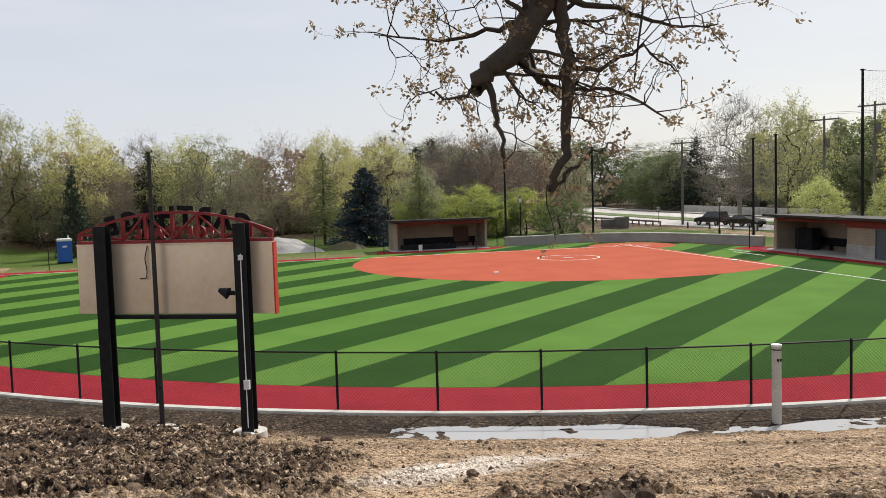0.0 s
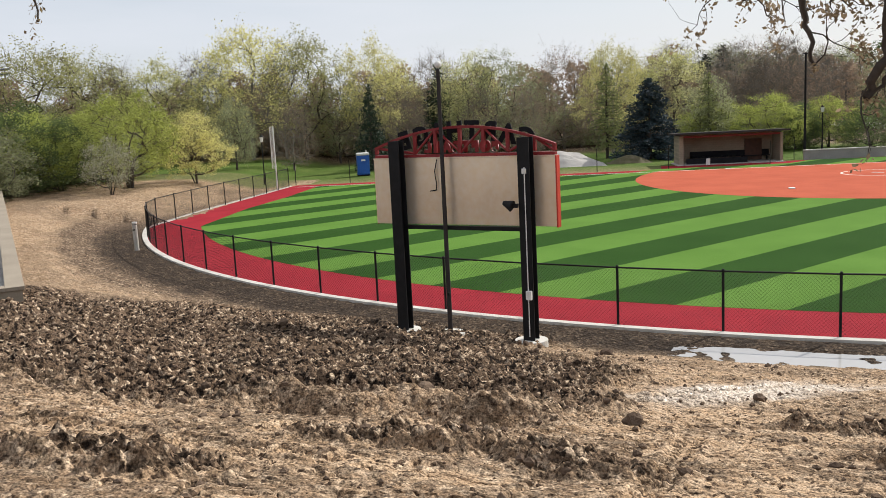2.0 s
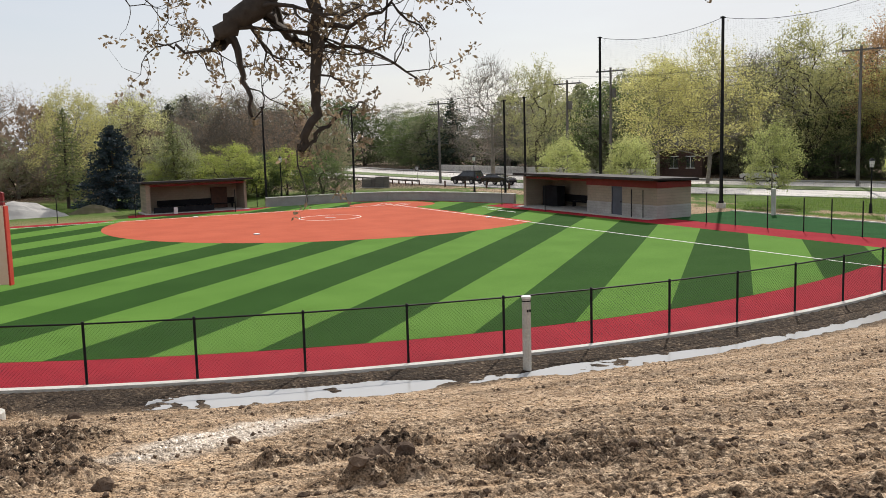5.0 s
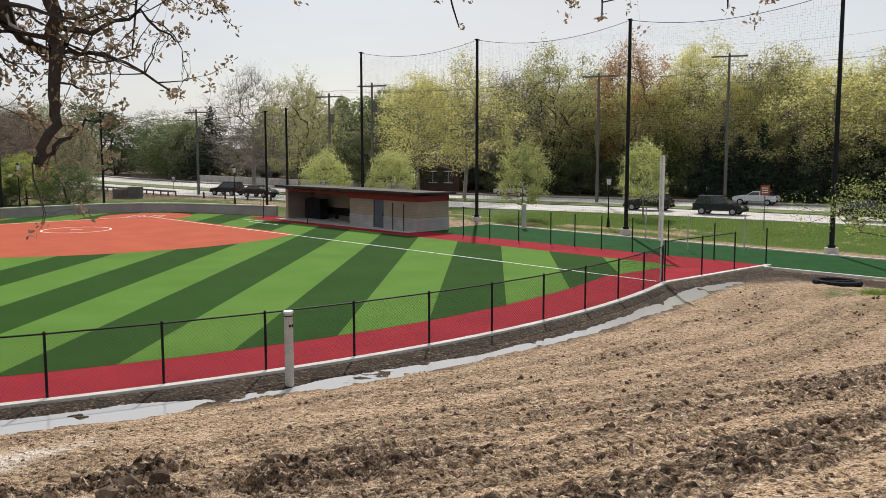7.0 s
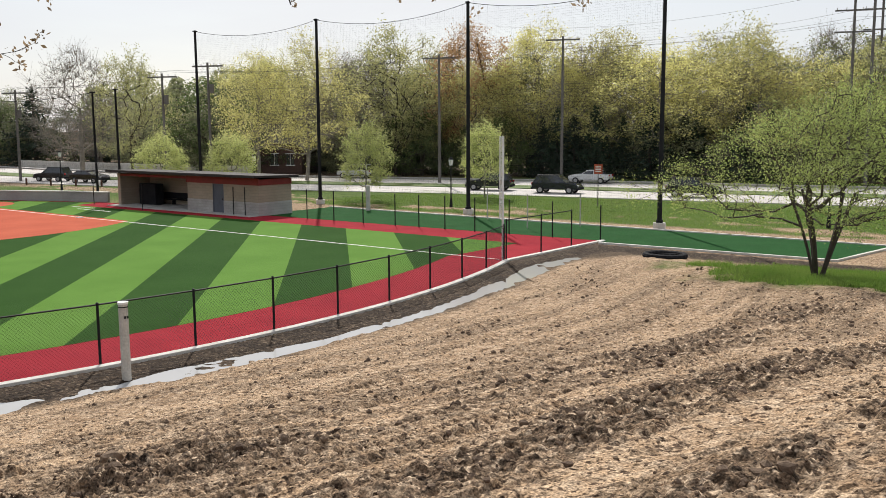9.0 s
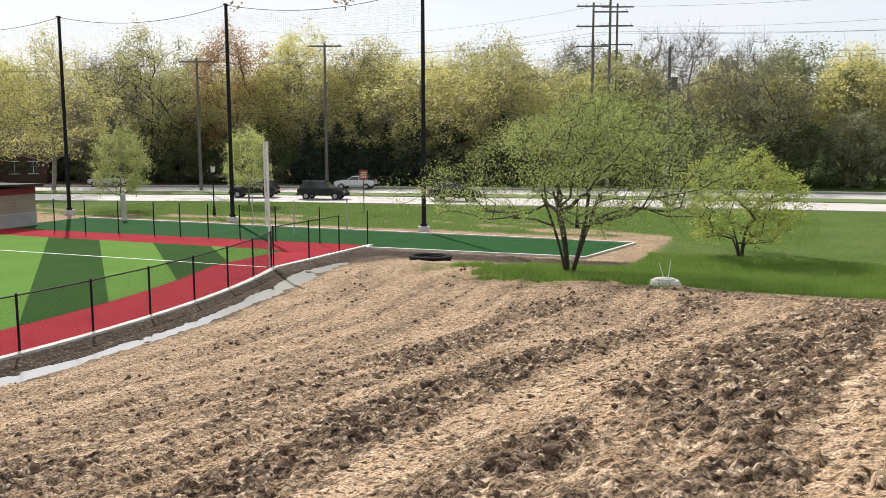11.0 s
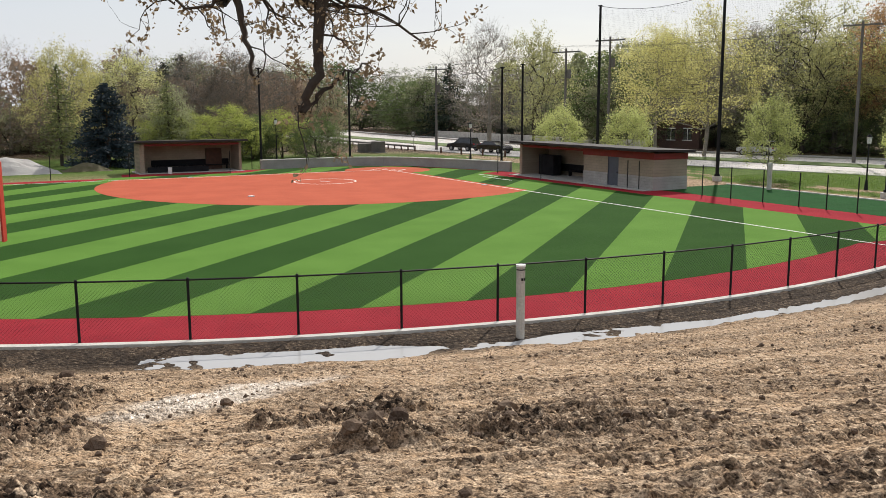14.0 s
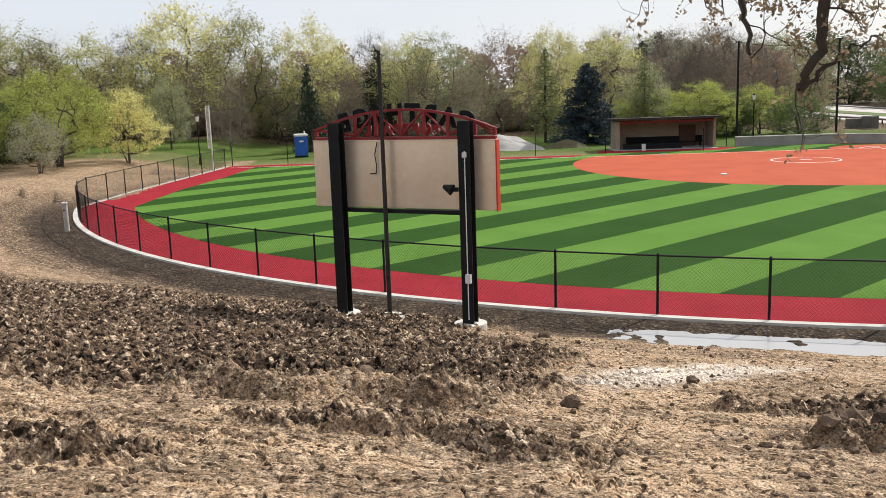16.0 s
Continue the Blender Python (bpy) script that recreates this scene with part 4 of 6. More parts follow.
for x, y in BACK:
    net_pole(x, y, 9.6, 0.12, False)


def net(name, a, b, high, step, label):
    """Netting between two poles: fine cords both ways and a slack head rope."""
    verts, faces = [], []
    a, b = Vector((a[0], a[1], 0)), Vector((b[0], b[1], 0))
    side = (b - a).normalized()
    off = Vector((-side.y, side.x, 0)) * 0.0035

    def cord(p, q, r):
        d = (q - p).normalized()
        s = d.cross(off.normalized()) * r
        k = len(verts)
        verts.extend([p + s, p - s, p + off, q + s, q - s, q + off])
        faces.extend([(k, k + 1, k + 4, k + 3), (k + 1, k + 2, k + 5, k + 4), (k + 2, k, k + 3, k + 5)])

    L = (b - a).length
    n = int(L / step)

    def sag(u):
        return high - 0.1 - 0.75 * 4 * u * (1 - u) * L / 15
    for i in range(n + 1):
        u = i / n
        p = a.lerp(b, u)
        cord(p + Vector((0, 0, 0.4)), p + Vector((0, 0, sag(u))), 0.0022)
    for z in np.arange(0.4, high - 0.8, step):
        cord(a + Vector((0, 0, z)), b + Vector((0, 0, z)), 0.0022)
    for i in range(12):
        p, q = a.lerp(b, i / 12), a.lerp(b, (i + 1) / 12)
        cord(p + Vector((0, 0, sag(i / 12))), q + Vector((0, 0, sag((i + 1) / 12))), 0.018)
    tagged(raw(name, verts, faces, M_NET), label, "netting", "safety nets", "stuff")


for a, b in zip(NETS, NETS[1:]):
    net("safety_net", a, b, 14.9, 0.16, "fine black safety netting hung between tall poles")
for a, b in zip(BACK, BACK[1:]):
    net("safety_net", a, b, 9.6, 0.16, "fine black backstop netting hung between poles")


# ---- portable toilet, gravel, puddle, drain tyre ----
def portable_toilet(x, y):
    M_BLUE = surface("blue_plastic", (0.015, 0.10, 0.42), (0.012, 0.08, 0.34), 0.5, scale=2, fine=30, bump=0.05)
    g = thing("portable_toilet", (x, y, 0), "blue plastic portable toilet with a white roof", "portable toilet", turn=15)
    part("cabin", bm_box(-0.6, -0.6, 0.1, 0.6, 0.6, 2.0, bevel=0.04), M_BLUE, g)
    part("skid", bm_box(-0.62, -0.62, 0.0, 0.62, 0.62, 0.1), M_DARK, g)
    part("roof", bm_box(-0.64, -0.64, 2.0, 0.64, 0.64, 2.24, bevel=0.1), M_WHITE, g, "white domed roof")
    part("door", bm_box(0.602, -0.42, 0.15, 0.63, 0.42, 1.9, bevel=0.01), M_BLUE, g)
    part("door_label", bm_box(0.632, -0.2, 1.45, 0.636, 0.2, 1.62), M_WHITE, g)
    part("vent", bm_rod((-0.4, 0.4, 2.2), (-0.4, 0.4, 2.5), 0.05, sides=8), M_WHITE, g)


portable_toilet(-88.5, -16.3)


def heap(name, x, y, rx, ry, h, material, label, category, seed):
    bm = bmesh.new()
    n = 28
    grid = []
    for i in range(n + 1):
        grid.append([])
        for j in range(n + 1):
            u, v = i / n * 2 - 1, j / n * 2 - 1
            w = float(fbm(np.array([u * 2.3 + seed]), np.array([v * 2.3]), seed)[0])
            z = h * max(0.0, 1 - (u * u + v * v) ** 0.62) * (0.75 + 0.5 * w)
            grid[-1].append(bm.verts.new((u * rx, v * ry, z - 0.03)))
    for i in range(n):
        for j in range(n):
            bm.faces.new((grid[i][j], grid[i + 1][j], grid[i + 1][j + 1], grid[i][j + 1]))
    ob = part(name, bm, material)
    ob.location = (x, y, 0.0)
    return tagged(ob, label, category)


heap("gravel_heap", -90.5, 3.2, 2.6, 4.4, 1.6, M_CONC, "heap of pale grey gravel beside the field", "gravel heap", 3)
heap("earth_heap", -91.0, 10.0, 1.4, 2.2, 0.8, surface("heap_earth", (0.12, 0.10, 0.06), (0.08, 0.075, 0.03), 0.95, scale=2, fine=15), "small heap of brown earth", "earth heap", 5)


def puddle():
    m = bpy.data.materials.new("muddy_water")
    m.use_nodes = True
    b = m.node_tree.nodes["Principled BSDF"]
    b.inputs["Base Color"].default_value, b.inputs["Roughness"].default_value = (0.40, 0.395, 0.385, 1), 0.05
    b.inputs["IOR"].default_value = 1.33
    nz, bp = m.node_tree.nodes.new("ShaderNodeTexNoise"), m.node_tree.nodes.new("ShaderNodeBump")
    nz.inputs["Scale"].default_value = 3.0
    bp.inputs["Strength"].default_value, bp.inputs["Distance"].default_value = 0.08, 0.02
    m.node_tree.links.new(nz.outputs["Fac"], bp.inputs["Height"])
    m.node_tree.links.new(bp.outputs["Normal"], b.inputs["Normal"])
    line = [(ARC[0] + (RADIUS + 2.0) * math.cos(radians(a)), ARC[1] + (RADIUS + 2.0) * math.sin(radians(a))) for a in np.linspace(-21, 18.5, 40)]
    line += [(-20.3, 35.6), (-19.6, 37.2), (-18.6, 38.4)]
    bm = ribbon(bmesh.new(), line, 2.9, -0.034, 0.01)
    tagged(part("puddle", bm, m), "long shallow puddle of muddy water beside the kerb", "puddle", kind="structure")


puddle()


def drain_tube(x, y):
    z = ground_z(x, y)
    g = thing("drain_tube", (x, y, z), "black ribbed drain tube lying in a ring on the earth", "drain tube")
    bm = bmesh.new()
    n, k = 44, 8
    for turn_ in range(1):
        rings = []
        for i in range(n):
            a = 2 * math.pi * i / n
            r = 0.76
            rr = 0.13 + (0.014 if i % 2 else -0.006)
            rings.append([bm.verts.new(((r + rr * math.cos(2 * math.pi * j / k)) * math.cos(a) * 1.15, (r + rr * math.cos(2 * math.pi * j / k)) * math.sin(a), 0.12 + rr * math.sin(2 * math.pi * j / k))) for j in range(k)])
        for i in range(n):
            for j in range(k):
                bm.faces.new((rings[i][j], rings[(i + 1) % n][j], rings[(i + 1) % n][(j + 1) % k], rings[i][(j + 1) % k]))
    part("coil", bm, M_DARK, g)
    part("loose_end", bm_rod((-0.5, -0.2, 0.10), (0.4, 0.35, 0.16), 0.06, sides=8), M_DARK, g)
    part("loose_end", bm_rod((-0.1, -0.5, 0.08), (0.25, 0.3, 0.12), 0.04, sides=8), M_UTIL, g)


drain_tube(-16.7, 38.3)


# ---- terrace wall at the far side of the slope ----
def terrace():
    M_BUFF = surface("buff_concrete", (0.30, 0.255, 0.195), (0.245, 0.205, 0.155), 0.9, scale=0.7, fine=35)
    g = thing("terrace_wall", (-22.4, -13.6, 0), "pale concrete retaining wall with a flat cap and black railing", "retaining wall", turn=math.degrees(math.atan2(-0.527, -0.85)), kind="structure")
    part("wall", bm_box(0, 0.0, 0.2, 46, 0.34, 1.9), M_BUFF, g)
    part("wall_cap", bm_box(-0.05, -0.06, 1.9, 46, 0.42, 2.0, bevel=0.01), M_BUFF, g)
    part("end_wall", bm_box(0.0, 0.34, 0.2, 0.34, 9.0, 1.9), M_BUFF, g)
    part("end_cap", bm_box(-0.05, 0.42, 1.9, 0.42, 9.0, 2.0, bevel=0.01), M_BUFF, g)
    part("terrace_floor", bm_box(0.34, 0.34, 0.2, 46, 9.0, 1.72), M_CONC, g)
    for i in range(24):
        x = 0.7 + i * 1.9
        part("railing_post", bm_box(x, 1.05, 1.72, x + 0.05, 1.10, 2.75), M_BLACK, g)
        if i < 23:
            for z in (1.95, 2.68):
                part("railing_bar", bm_box(x + 0.05, 1.06, z, x + 1.9, 1.09, z + 0.04), M_BLACK, g)
        for k in range(12 if i < 4 else 0):
            part("railing_bar", bm_box(x + 0.15 + 0.145 * k, 1.065, 1.99, x + 0.17 + 0.145 * k, 1.085, 2.68), M_BLACK, g)
    for i in range(4):
        y_ = 1.08 + i * 1.9
        part("railing_post", bm_box(0.62, y_ + 1.85, 1.72, 0.67, y_ + 1.90, 2.75), M_BLACK, g)
        for z in (1.95, 2.68):
            part("railing_bar", bm_box(0.63, y_, z, 0.66, y_ + 1.85, z + 0.04), M_BLACK, g)
        for k in range(12):
            part("railing_bar", bm_box(0.635, y_ + 0.13 + 0.145 * k, 1.99, 0.655, y_ + 0.15 + 0.145 * k, 2.68), M_BLACK, g)


terrace()



# ---- trees ----
LEAF = {
    "spring": surface("spring_leaf", (0.50, 0.49, 0.225), (0.37, 0.37, 0.155), 0.7, scale=0.6, fine=9, bump=0, random_tint=0.25, translucent=0.68),
    "yellow": surface("yellow_green_leaf", (0.64, 0.60, 0.25), (0.53, 0.505, 0.195), 0.7, scale=0.6, fine=9, bump=0, random_tint=0.2, translucent=0.68),
    "fresh": surface("fresh_leaf", (0.40, 0.44, 0.115), (0.29, 0.33, 0.08), 0.7, scale=0.8, fine=9, bump=0, random_tint=0.15, translucent=0.68),
    "olive": surface("olive_leaf", (0.32, 0.335, 0.185), (0.22, 0.235, 0.13), 0.75, scale=0.6, fine=9, bump=0, random_tint=0.25, translucent=0.62),
    "rust": surface("rust_leaf", (0.486, 0.297, 0.150), (0.365, 0.230, 0.112), 0.75, scale=0.6, fine=9, bump=0, random_tint=0.2, translucent=0.6),
    "bud": surface("bud_brown", (0.324, 0.236, 0.165), (0.230, 0.169, 0.120), 0.8, scale=0.6, fine=9, bump=0, random_tint=0.25, translucent=0.5),
    "blossom": surface("blossom", (0.46, 0.43, 0.36), (0.20, 0.23, 0.09), 0.75, scale=2.5, fine=9, bump=0, random_tint=0.1, translucent=0.62),
    "conifer": surface("conifer_needle", (0.030, 0.054, 0.027), (0.019, 0.035, 0.021), 0.75, scale=1.2, fine=9, bump=0, random_tint=0.3, translucent=0.1),
    "blue": surface("blue_needle", (0.030, 0.051, 0.060), (0.019, 0.032, 0.042), 0.75, scale=1.2, fine=9, bump=0, random_tint=0.1, translucent=0.1),
    "young": surface("pale_young_leaf", (0.48, 0.51, 0.21), (0.38, 0.42, 0.145), 0.7, scale=0.8, fine=9, bump=0, random_tint=0.12, translucent=0.66),
    "lawn": surface("small_soft_leaf", (0.39, 0.46, 0.155), (0.29, 0.35, 0.105), 0.7, scale=0.8, fine=9, bump=0, translucent=0.66),
    "pine": surface("pine_needle", (0.20, 0.22, 0.085), (0.13, 0.15, 0.06), 0.75, scale=1.2, fine=9, bump=0, random_tint=0.2, translucent=0.4),
    "green": surface("deep_green_leaf", (0.135, 0.180, 0.060), (0.075, 0.105, 0.038), 0.75, scale=0.7, fine=9, bump=0, random_tint=0.2, translucent=0.5),
}


class Wood:
    """Gathers limbs as tapered tubes, and leaves as small folded blades."""

    def __init__(self, seed, far=False):
        self.far = far
        self.rng = np.random.default_rng(seed)
        self.v, self.f, self.lv, self.lf = [], [], [], []
        self.tips = []

    def tube(self, pts, radii):
        k = 7 if radii[0] > 0.12 else (5 if radii[0] > 0.04 else 3)
        base = len(self.v)
        for i, p in enumerate(pts):
            d = (pts[min(i + 1, len(pts) - 1)] - pts[max(i - 1, 0)])
            d = d / (np.linalg.norm(d) + 1e-9)
            a = np.cross(d, (0.31, 0.93, 0.2) if abs(d[1]) < 0.9 else (1, 0, 0))
            a /= np.linalg.norm(a)
            b = np.cross(d, a)
            for j in range(k):
                t = 2 * math.pi * j / k
                self.v.append(tuple(p + radii[i] * (a * math.cos(t) + b * math.sin(t))))
        for i in range(len(pts) - 1):
            for j in range(k):
                self.f.append((base + i * k + j, base + i * k + (j + 1) % k, base + (i + 1) * k + (j + 1) % k, base + (i + 1) * k + j))

    def limb(self, p, d, length, r, level, spec):
        rng = self.rng
        n = 4 if level > 1 else (3 if level else 2)
        pts, radii, dirs = [np.array(p, float)], [r], []
        d = np.array(d, float)
        for i in range(n):
            d = d + rng.normal(0, spec["wobble"], 3) + np.array((0, 0, spec["rise"] * (1 if level else 1.3)))
            d /= np.linalg.norm(d)
            pts.append(pts[-1] + d * length / n)
            radii.append(r * (1 - (i + 1) / n * (0.45 if level > 0 else 0.75)))
            dirs.append(d.copy())
        self.tube(pts, radii)
        if level == 0:
            self.tips.append((pts[-1], d))
            self.tips.append((pts[-2], d))
            return
        if level == 1:
            self.tips.extend((q, d) for q in pts[2:])
        kids = spec["kids"][min(level, len(spec["kids"])) - 1]
        for c in range(kids):
            u = spec["from"] + (1 - spec["from"]) * (c + rng.random() * 0.8) / kids if level < spec["levels"] else spec["bole"] + (1 - spec["bole"]) * (c + rng.random() * 0.6) / kids
            u = min(u, 1.0)
            i = min(int(u * n), n - 1)
            q = pts[i] + (pts[i + 1] - pts[i]) * (u * n - i)
            side = rng.normal(0, 1, 3)
            side -= dirs[i] * side.dot(dirs[i])
            side /= np.linalg.norm(side)
            open_ = spec["open"] * (0.7 + 0.6 * rng.random())
            nd = dirs[i] * math.cos(open_) + side * math.sin(open_)
            self.limb(q, nd, length * spec["short"] * (0.75 + 0.5 * rng.random()) * (1.15 - 0.35 * u), radii[i] * (0.62 - 0.18 * u), level - 1, spec)

    def leaf(self, p, d, size, width=0.55):
        rng = self.rng
        a = rng.normal(0, 1, 3)
        a /= np.linalg.norm(a)
        b = np.cross(a, rng.normal(0, 1, 3))
        b /= np.linalg.norm(b) + 1e-9
        k = len(self.lv)
        p = np.array(p)
        if self.far:
            self.lv.extend([tuple(p), tuple(p + a * size), tuple(p + a * size * 0.5 + b * size * width)])
            self.lf.append((k, k + 1, k + 2))
            return
        self.lv.extend([tuple(p), tuple(p + a * size * 0.5 + b * size * width * 0.5), tuple(p + a * size), tuple(p + a * size * 0.5 - b * size * width * 0.5)])
        self.lf.append((k, k + 1, k + 2, k + 3))

    def foliage(self, count, size, reach):
        rng = self.rng
        if not self.tips or not count:
            return
        tip, way = np.array([t[0] for t in self.tips]), np.array([t[1] for t in self.tips])
        i = rng.integers(len(tip), size=count)
        p = tip[i] + rng.normal(0, reach, (count, 3)) - way[i] * rng.random((count, 1)) * reach * 1.5
        a = rng.normal(0, 1, (count, 3))
        a /= np.linalg.norm(a, axis=1, keepdims=True)
        b = np.cross(a, rng.normal(0, 1, (count, 3)))
        b /= np.linalg.norm(b, axis=1, keepdims=True)
        s = size * (0.6 + 0.8 * rng.random((count, 1)))
        if self.far:
            v = np.stack([p, p + a * s, p + a * s * 0.5 + b * s * 0.55], 1)
        else:
            v = np.stack([p, p + a * s * 0.5 + b * s * 0.28, p + a * s, p + a * s * 0.5 - b * s * 0.28], 1)
        n, k = v.shape[1], len(self.lv)
        self.lv.extend(map(tuple, v.reshape(-1, 3).tolist()))
        self.lf.extend(map(tuple, (k + np.arange(count * n).reshape(-1, n)).tolist()))

    def meshes(self, bark, leaf):
        a = bpy.data.meshes.new("trunk")
        a.from_pydata(self.v, [], self.f)
        a.materials.append(bark)
        a.shade_smooth()
        b = bpy.data.meshes.new("crown")
        b.from_pydata(self.lv, [], self.lf)
        b.materials.append(leaf)
        return a, b


def grown(seed, bark, leaf, high=10.0, wide=3.2, base=2.2, stems=1, tips=260, leaves=8000, size=0.13, reach=0.33, twigs=3, twig=0.5, top=0.62, bole=0.45, lobes=0.30, shift=(0.0, 0.0), far=True):
    """A tree grown towards points that fill a lobed dome: limbs join each point to the nearest wood, and leaves cluster there."""
    rng = np.random.default_rng(seed)
    # the points to be reached, denser towards the outside of the dome
    t = rng.random(tips) ** 0.85
    ang = rng.random(tips) * 2 * np.pi
    ph = rng.random(6) * 6.283
    lobe = 1 + lobes * (0.5 * np.sin(2 * ang + ph[0] + 3 * t) + 0.35 * np.sin(3 * ang + ph[1] - 4 * t) + 0.35 * np.sin(5 * ang + ph[2] + 7 * t))
    prof = np.where(t < 1 - top, 0.62 + 0.38 * np.sin(t / (1 - top) * np.pi / 2), np.sqrt(np.clip(1 - (np.clip(t - (1 - top), 0, 1) / top) ** 3, 0.0, 1)))
    rad = wide * prof * lobe * (0.25 + 0.75 * rng.random(tips) ** 0.45)
    aim = np.stack([rad * np.cos(ang), rad * np.sin(ang), base + (high - base) * t * (0.94 + 0.10 * np.sin(3 * ang + ph[3])) - 0.10 * high * (rad / (wide + 1e-6)) ** 2 * t], 1)
    lean = (aim[:, 2:3] / high) * np.array([shift])
    aim[:, :2] += lean
    # the stems
    pos, par, run = [], [], []
    for k in range(stems):
        a = 6.283 * (k + 0.6 * rng.random()) / stems
        out = np.array((math.cos(a), math.sin(a))) * (0.0 if stems == 1 else wide * (0.14 + 0.22 * rng.random()))
        n = 9
        bend = rng.normal(0, 0.035 * high, (2, 2))
        for i in range(n):
            u = i / (n - 1)
            q = out * (0.12 + 0.88 * u ** 1.15) + bend[0] * u * (1 - u) + bend[1] * u * u * 0.4
            pos.append((q[0], q[1], -0.15 + u * (base + bole * (high - base))))
            par.append(len(pos) - 2 if i else -1)
            run.append(u * high * bole)
    P = np.zeros((len(pos) + tips * 12, 3))
    P[:len(pos)] = pos
    R = np.zeros(len(P))
    R[:len(pos)] = run
    m = len(pos)
    ends = []
    for i in np.argsort(np.hypot(aim[:, 0], aim[:, 1]) + 0.6 * np.abs(aim[:, 2] - base)):
        d = aim[i] - P[:m]
        dist = np.linalg.norm(d, axis=1)
        flat = np.hypot(d[:, 0], d[:, 1])
        cost = dist * (1 + 0.9 * np.clip(0.35 * flat - d[:, 2], 0, None) / (dist + 0.05)) + 0.10 * R[:m] + 4.0 * (P[:m, 2] < base * 0.75)
        k = int(np.argmin(cost))
        steps = int(min(10, max(1, dist[k] / (0.07 * high))))
        a, b = P[k].copy(), aim[i]
        for q in range(1, steps + 1):
            u = q / steps
            P[m] = a + (b - a) * u + np.array((0, 0, 0.10 * dist[k] * u * (u - 1))) + rng.normal(0, 0.012 * high, 3) * (u < 1)
            R[m] = R[k] + dist[k] * u
            par.append(k if q == 1 else m - 1)
            m += 1
        ends.append(m - 1)
    P, par = P[:m], np.array(par)
    load = np.zeros(m)
    load[ends] = 1
    for i in range(m - 1, -1, -1):
        if par[i] >= 0:
            load[par[i]] += load[i]
    r = 0.0052 * high / 10 * np.maximum(load, 1) ** 0.62 * (260 / tips) ** 0.45 * (1.0 if stems == 1 else 1.6) + 0.002
    if stems > 4:
        r[:9 * stems] = np.maximum(r[:9 * stems], 0.055)
    # fine twigs round every end
    tp = np.repeat(P[ends], twigs, 0)
    away = tp - np.array((0, 0, base + 0.3 * (high - base)))
    away /= np.linalg.norm(away, axis=1, keepdims=True) + 1e-6
    td = away * 0.6 + rng.normal(0, 0.6, tp.shape) + np.array((0, 0, 0.25))
    tq = tp + td * twig * (0.5 + rng.random((len(tp), 1)))
    own = np.where(par >= 0)[0]
    A = np.concatenate([P[par[own]], tp])
    B = np.concatenate([P[own], tq])
    ra = np.concatenate([np.minimum(r[par[own]], r[own] * 1.35), np.full(len(tp), 0.0075 * high / 10 + 0.001)])
    rb = np.concatenate([r[own], np.full(len(tp), 0.003)])
    D = B - A
    D /= np.linalg.norm(D, axis=1, keepdims=True) + 1e-9
    side = np.cross(D, np.where(np.abs(D[:, 2:3]) < 0.9, np.array([[0.0, 0.0, 1.0]]), np.array([[1.0, 0.0, 0.0]])))
    side /= np.linalg.norm(side, axis=1, keepdims=True) + 1e-9
    up = np.cross(D, side)
    k = 5 if not far else 4
    c = [(math.cos(2 * math.pi * j / k), math.sin(2 * math.pi * j / k)) for j in range(k)]
    V = np.stack([A + ra[:, None] * (side * x + up * y) for x, y in c] + [B + rb[:, None] * (side * x + up * y) for x, y in c], 1)
    o = (np.arange(len(A)) * 2 * k)[:, None]
    F = np.concatenate([o + np.array([[j, (j + 1) % k, k + (j + 1) % k, k + j]]) for j in range(k)])
    trunk = bpy.data.meshes.new("trunk")
    trunk.from_pydata(V.reshape(-1, 3).tolist(), [], F.tolist())
    trunk.materials.append(bark)
    trunk.shade_smooth()
    # leaves, in clusters round the ends and along the twigs
    spots = np.concatenate([P[ends], tq, (tp + tq) / 2])
    w = rng.random(len(spots)) ** 1.5
    i = rng.choice(len(spots), leaves, p=w / w.sum())
    p = spots[i] + rng.normal(0, reach, (leaves, 3)) * np.array((1, 1, 0.75))
    a = rng.normal(0, 1, (leaves, 3))
    a /= np.linalg.norm(a, axis=1, keepdims=True)
    b = np.cross(a, rng.normal(0, 1, (leaves, 3)))
    b /= np.linalg.norm(b, axis=1, keepdims=True)
    z = size * (0.55 + 0.9 * rng.random((leaves, 1)))
    if far:
        v = np.stack([p, p + a * z, p + a * z * 0.5 + b * z * 0.7], 1)
    else:
        v = np.stack([p, p + a * z * 0.5 + b * z * 0.3, p + a * z, p + a * z * 0.5 - b * z * 0.3], 1)
    crown = bpy.data.meshes.new("crown")
    crown.from_pydata(v.reshape(-1, 3).tolist(), [], np.arange(leaves * v.shape[1]).reshape(leaves, -1).tolist())
    crown.materials.append(leaf)
    return (trunk, crown), float(V[:, :, 2].max())


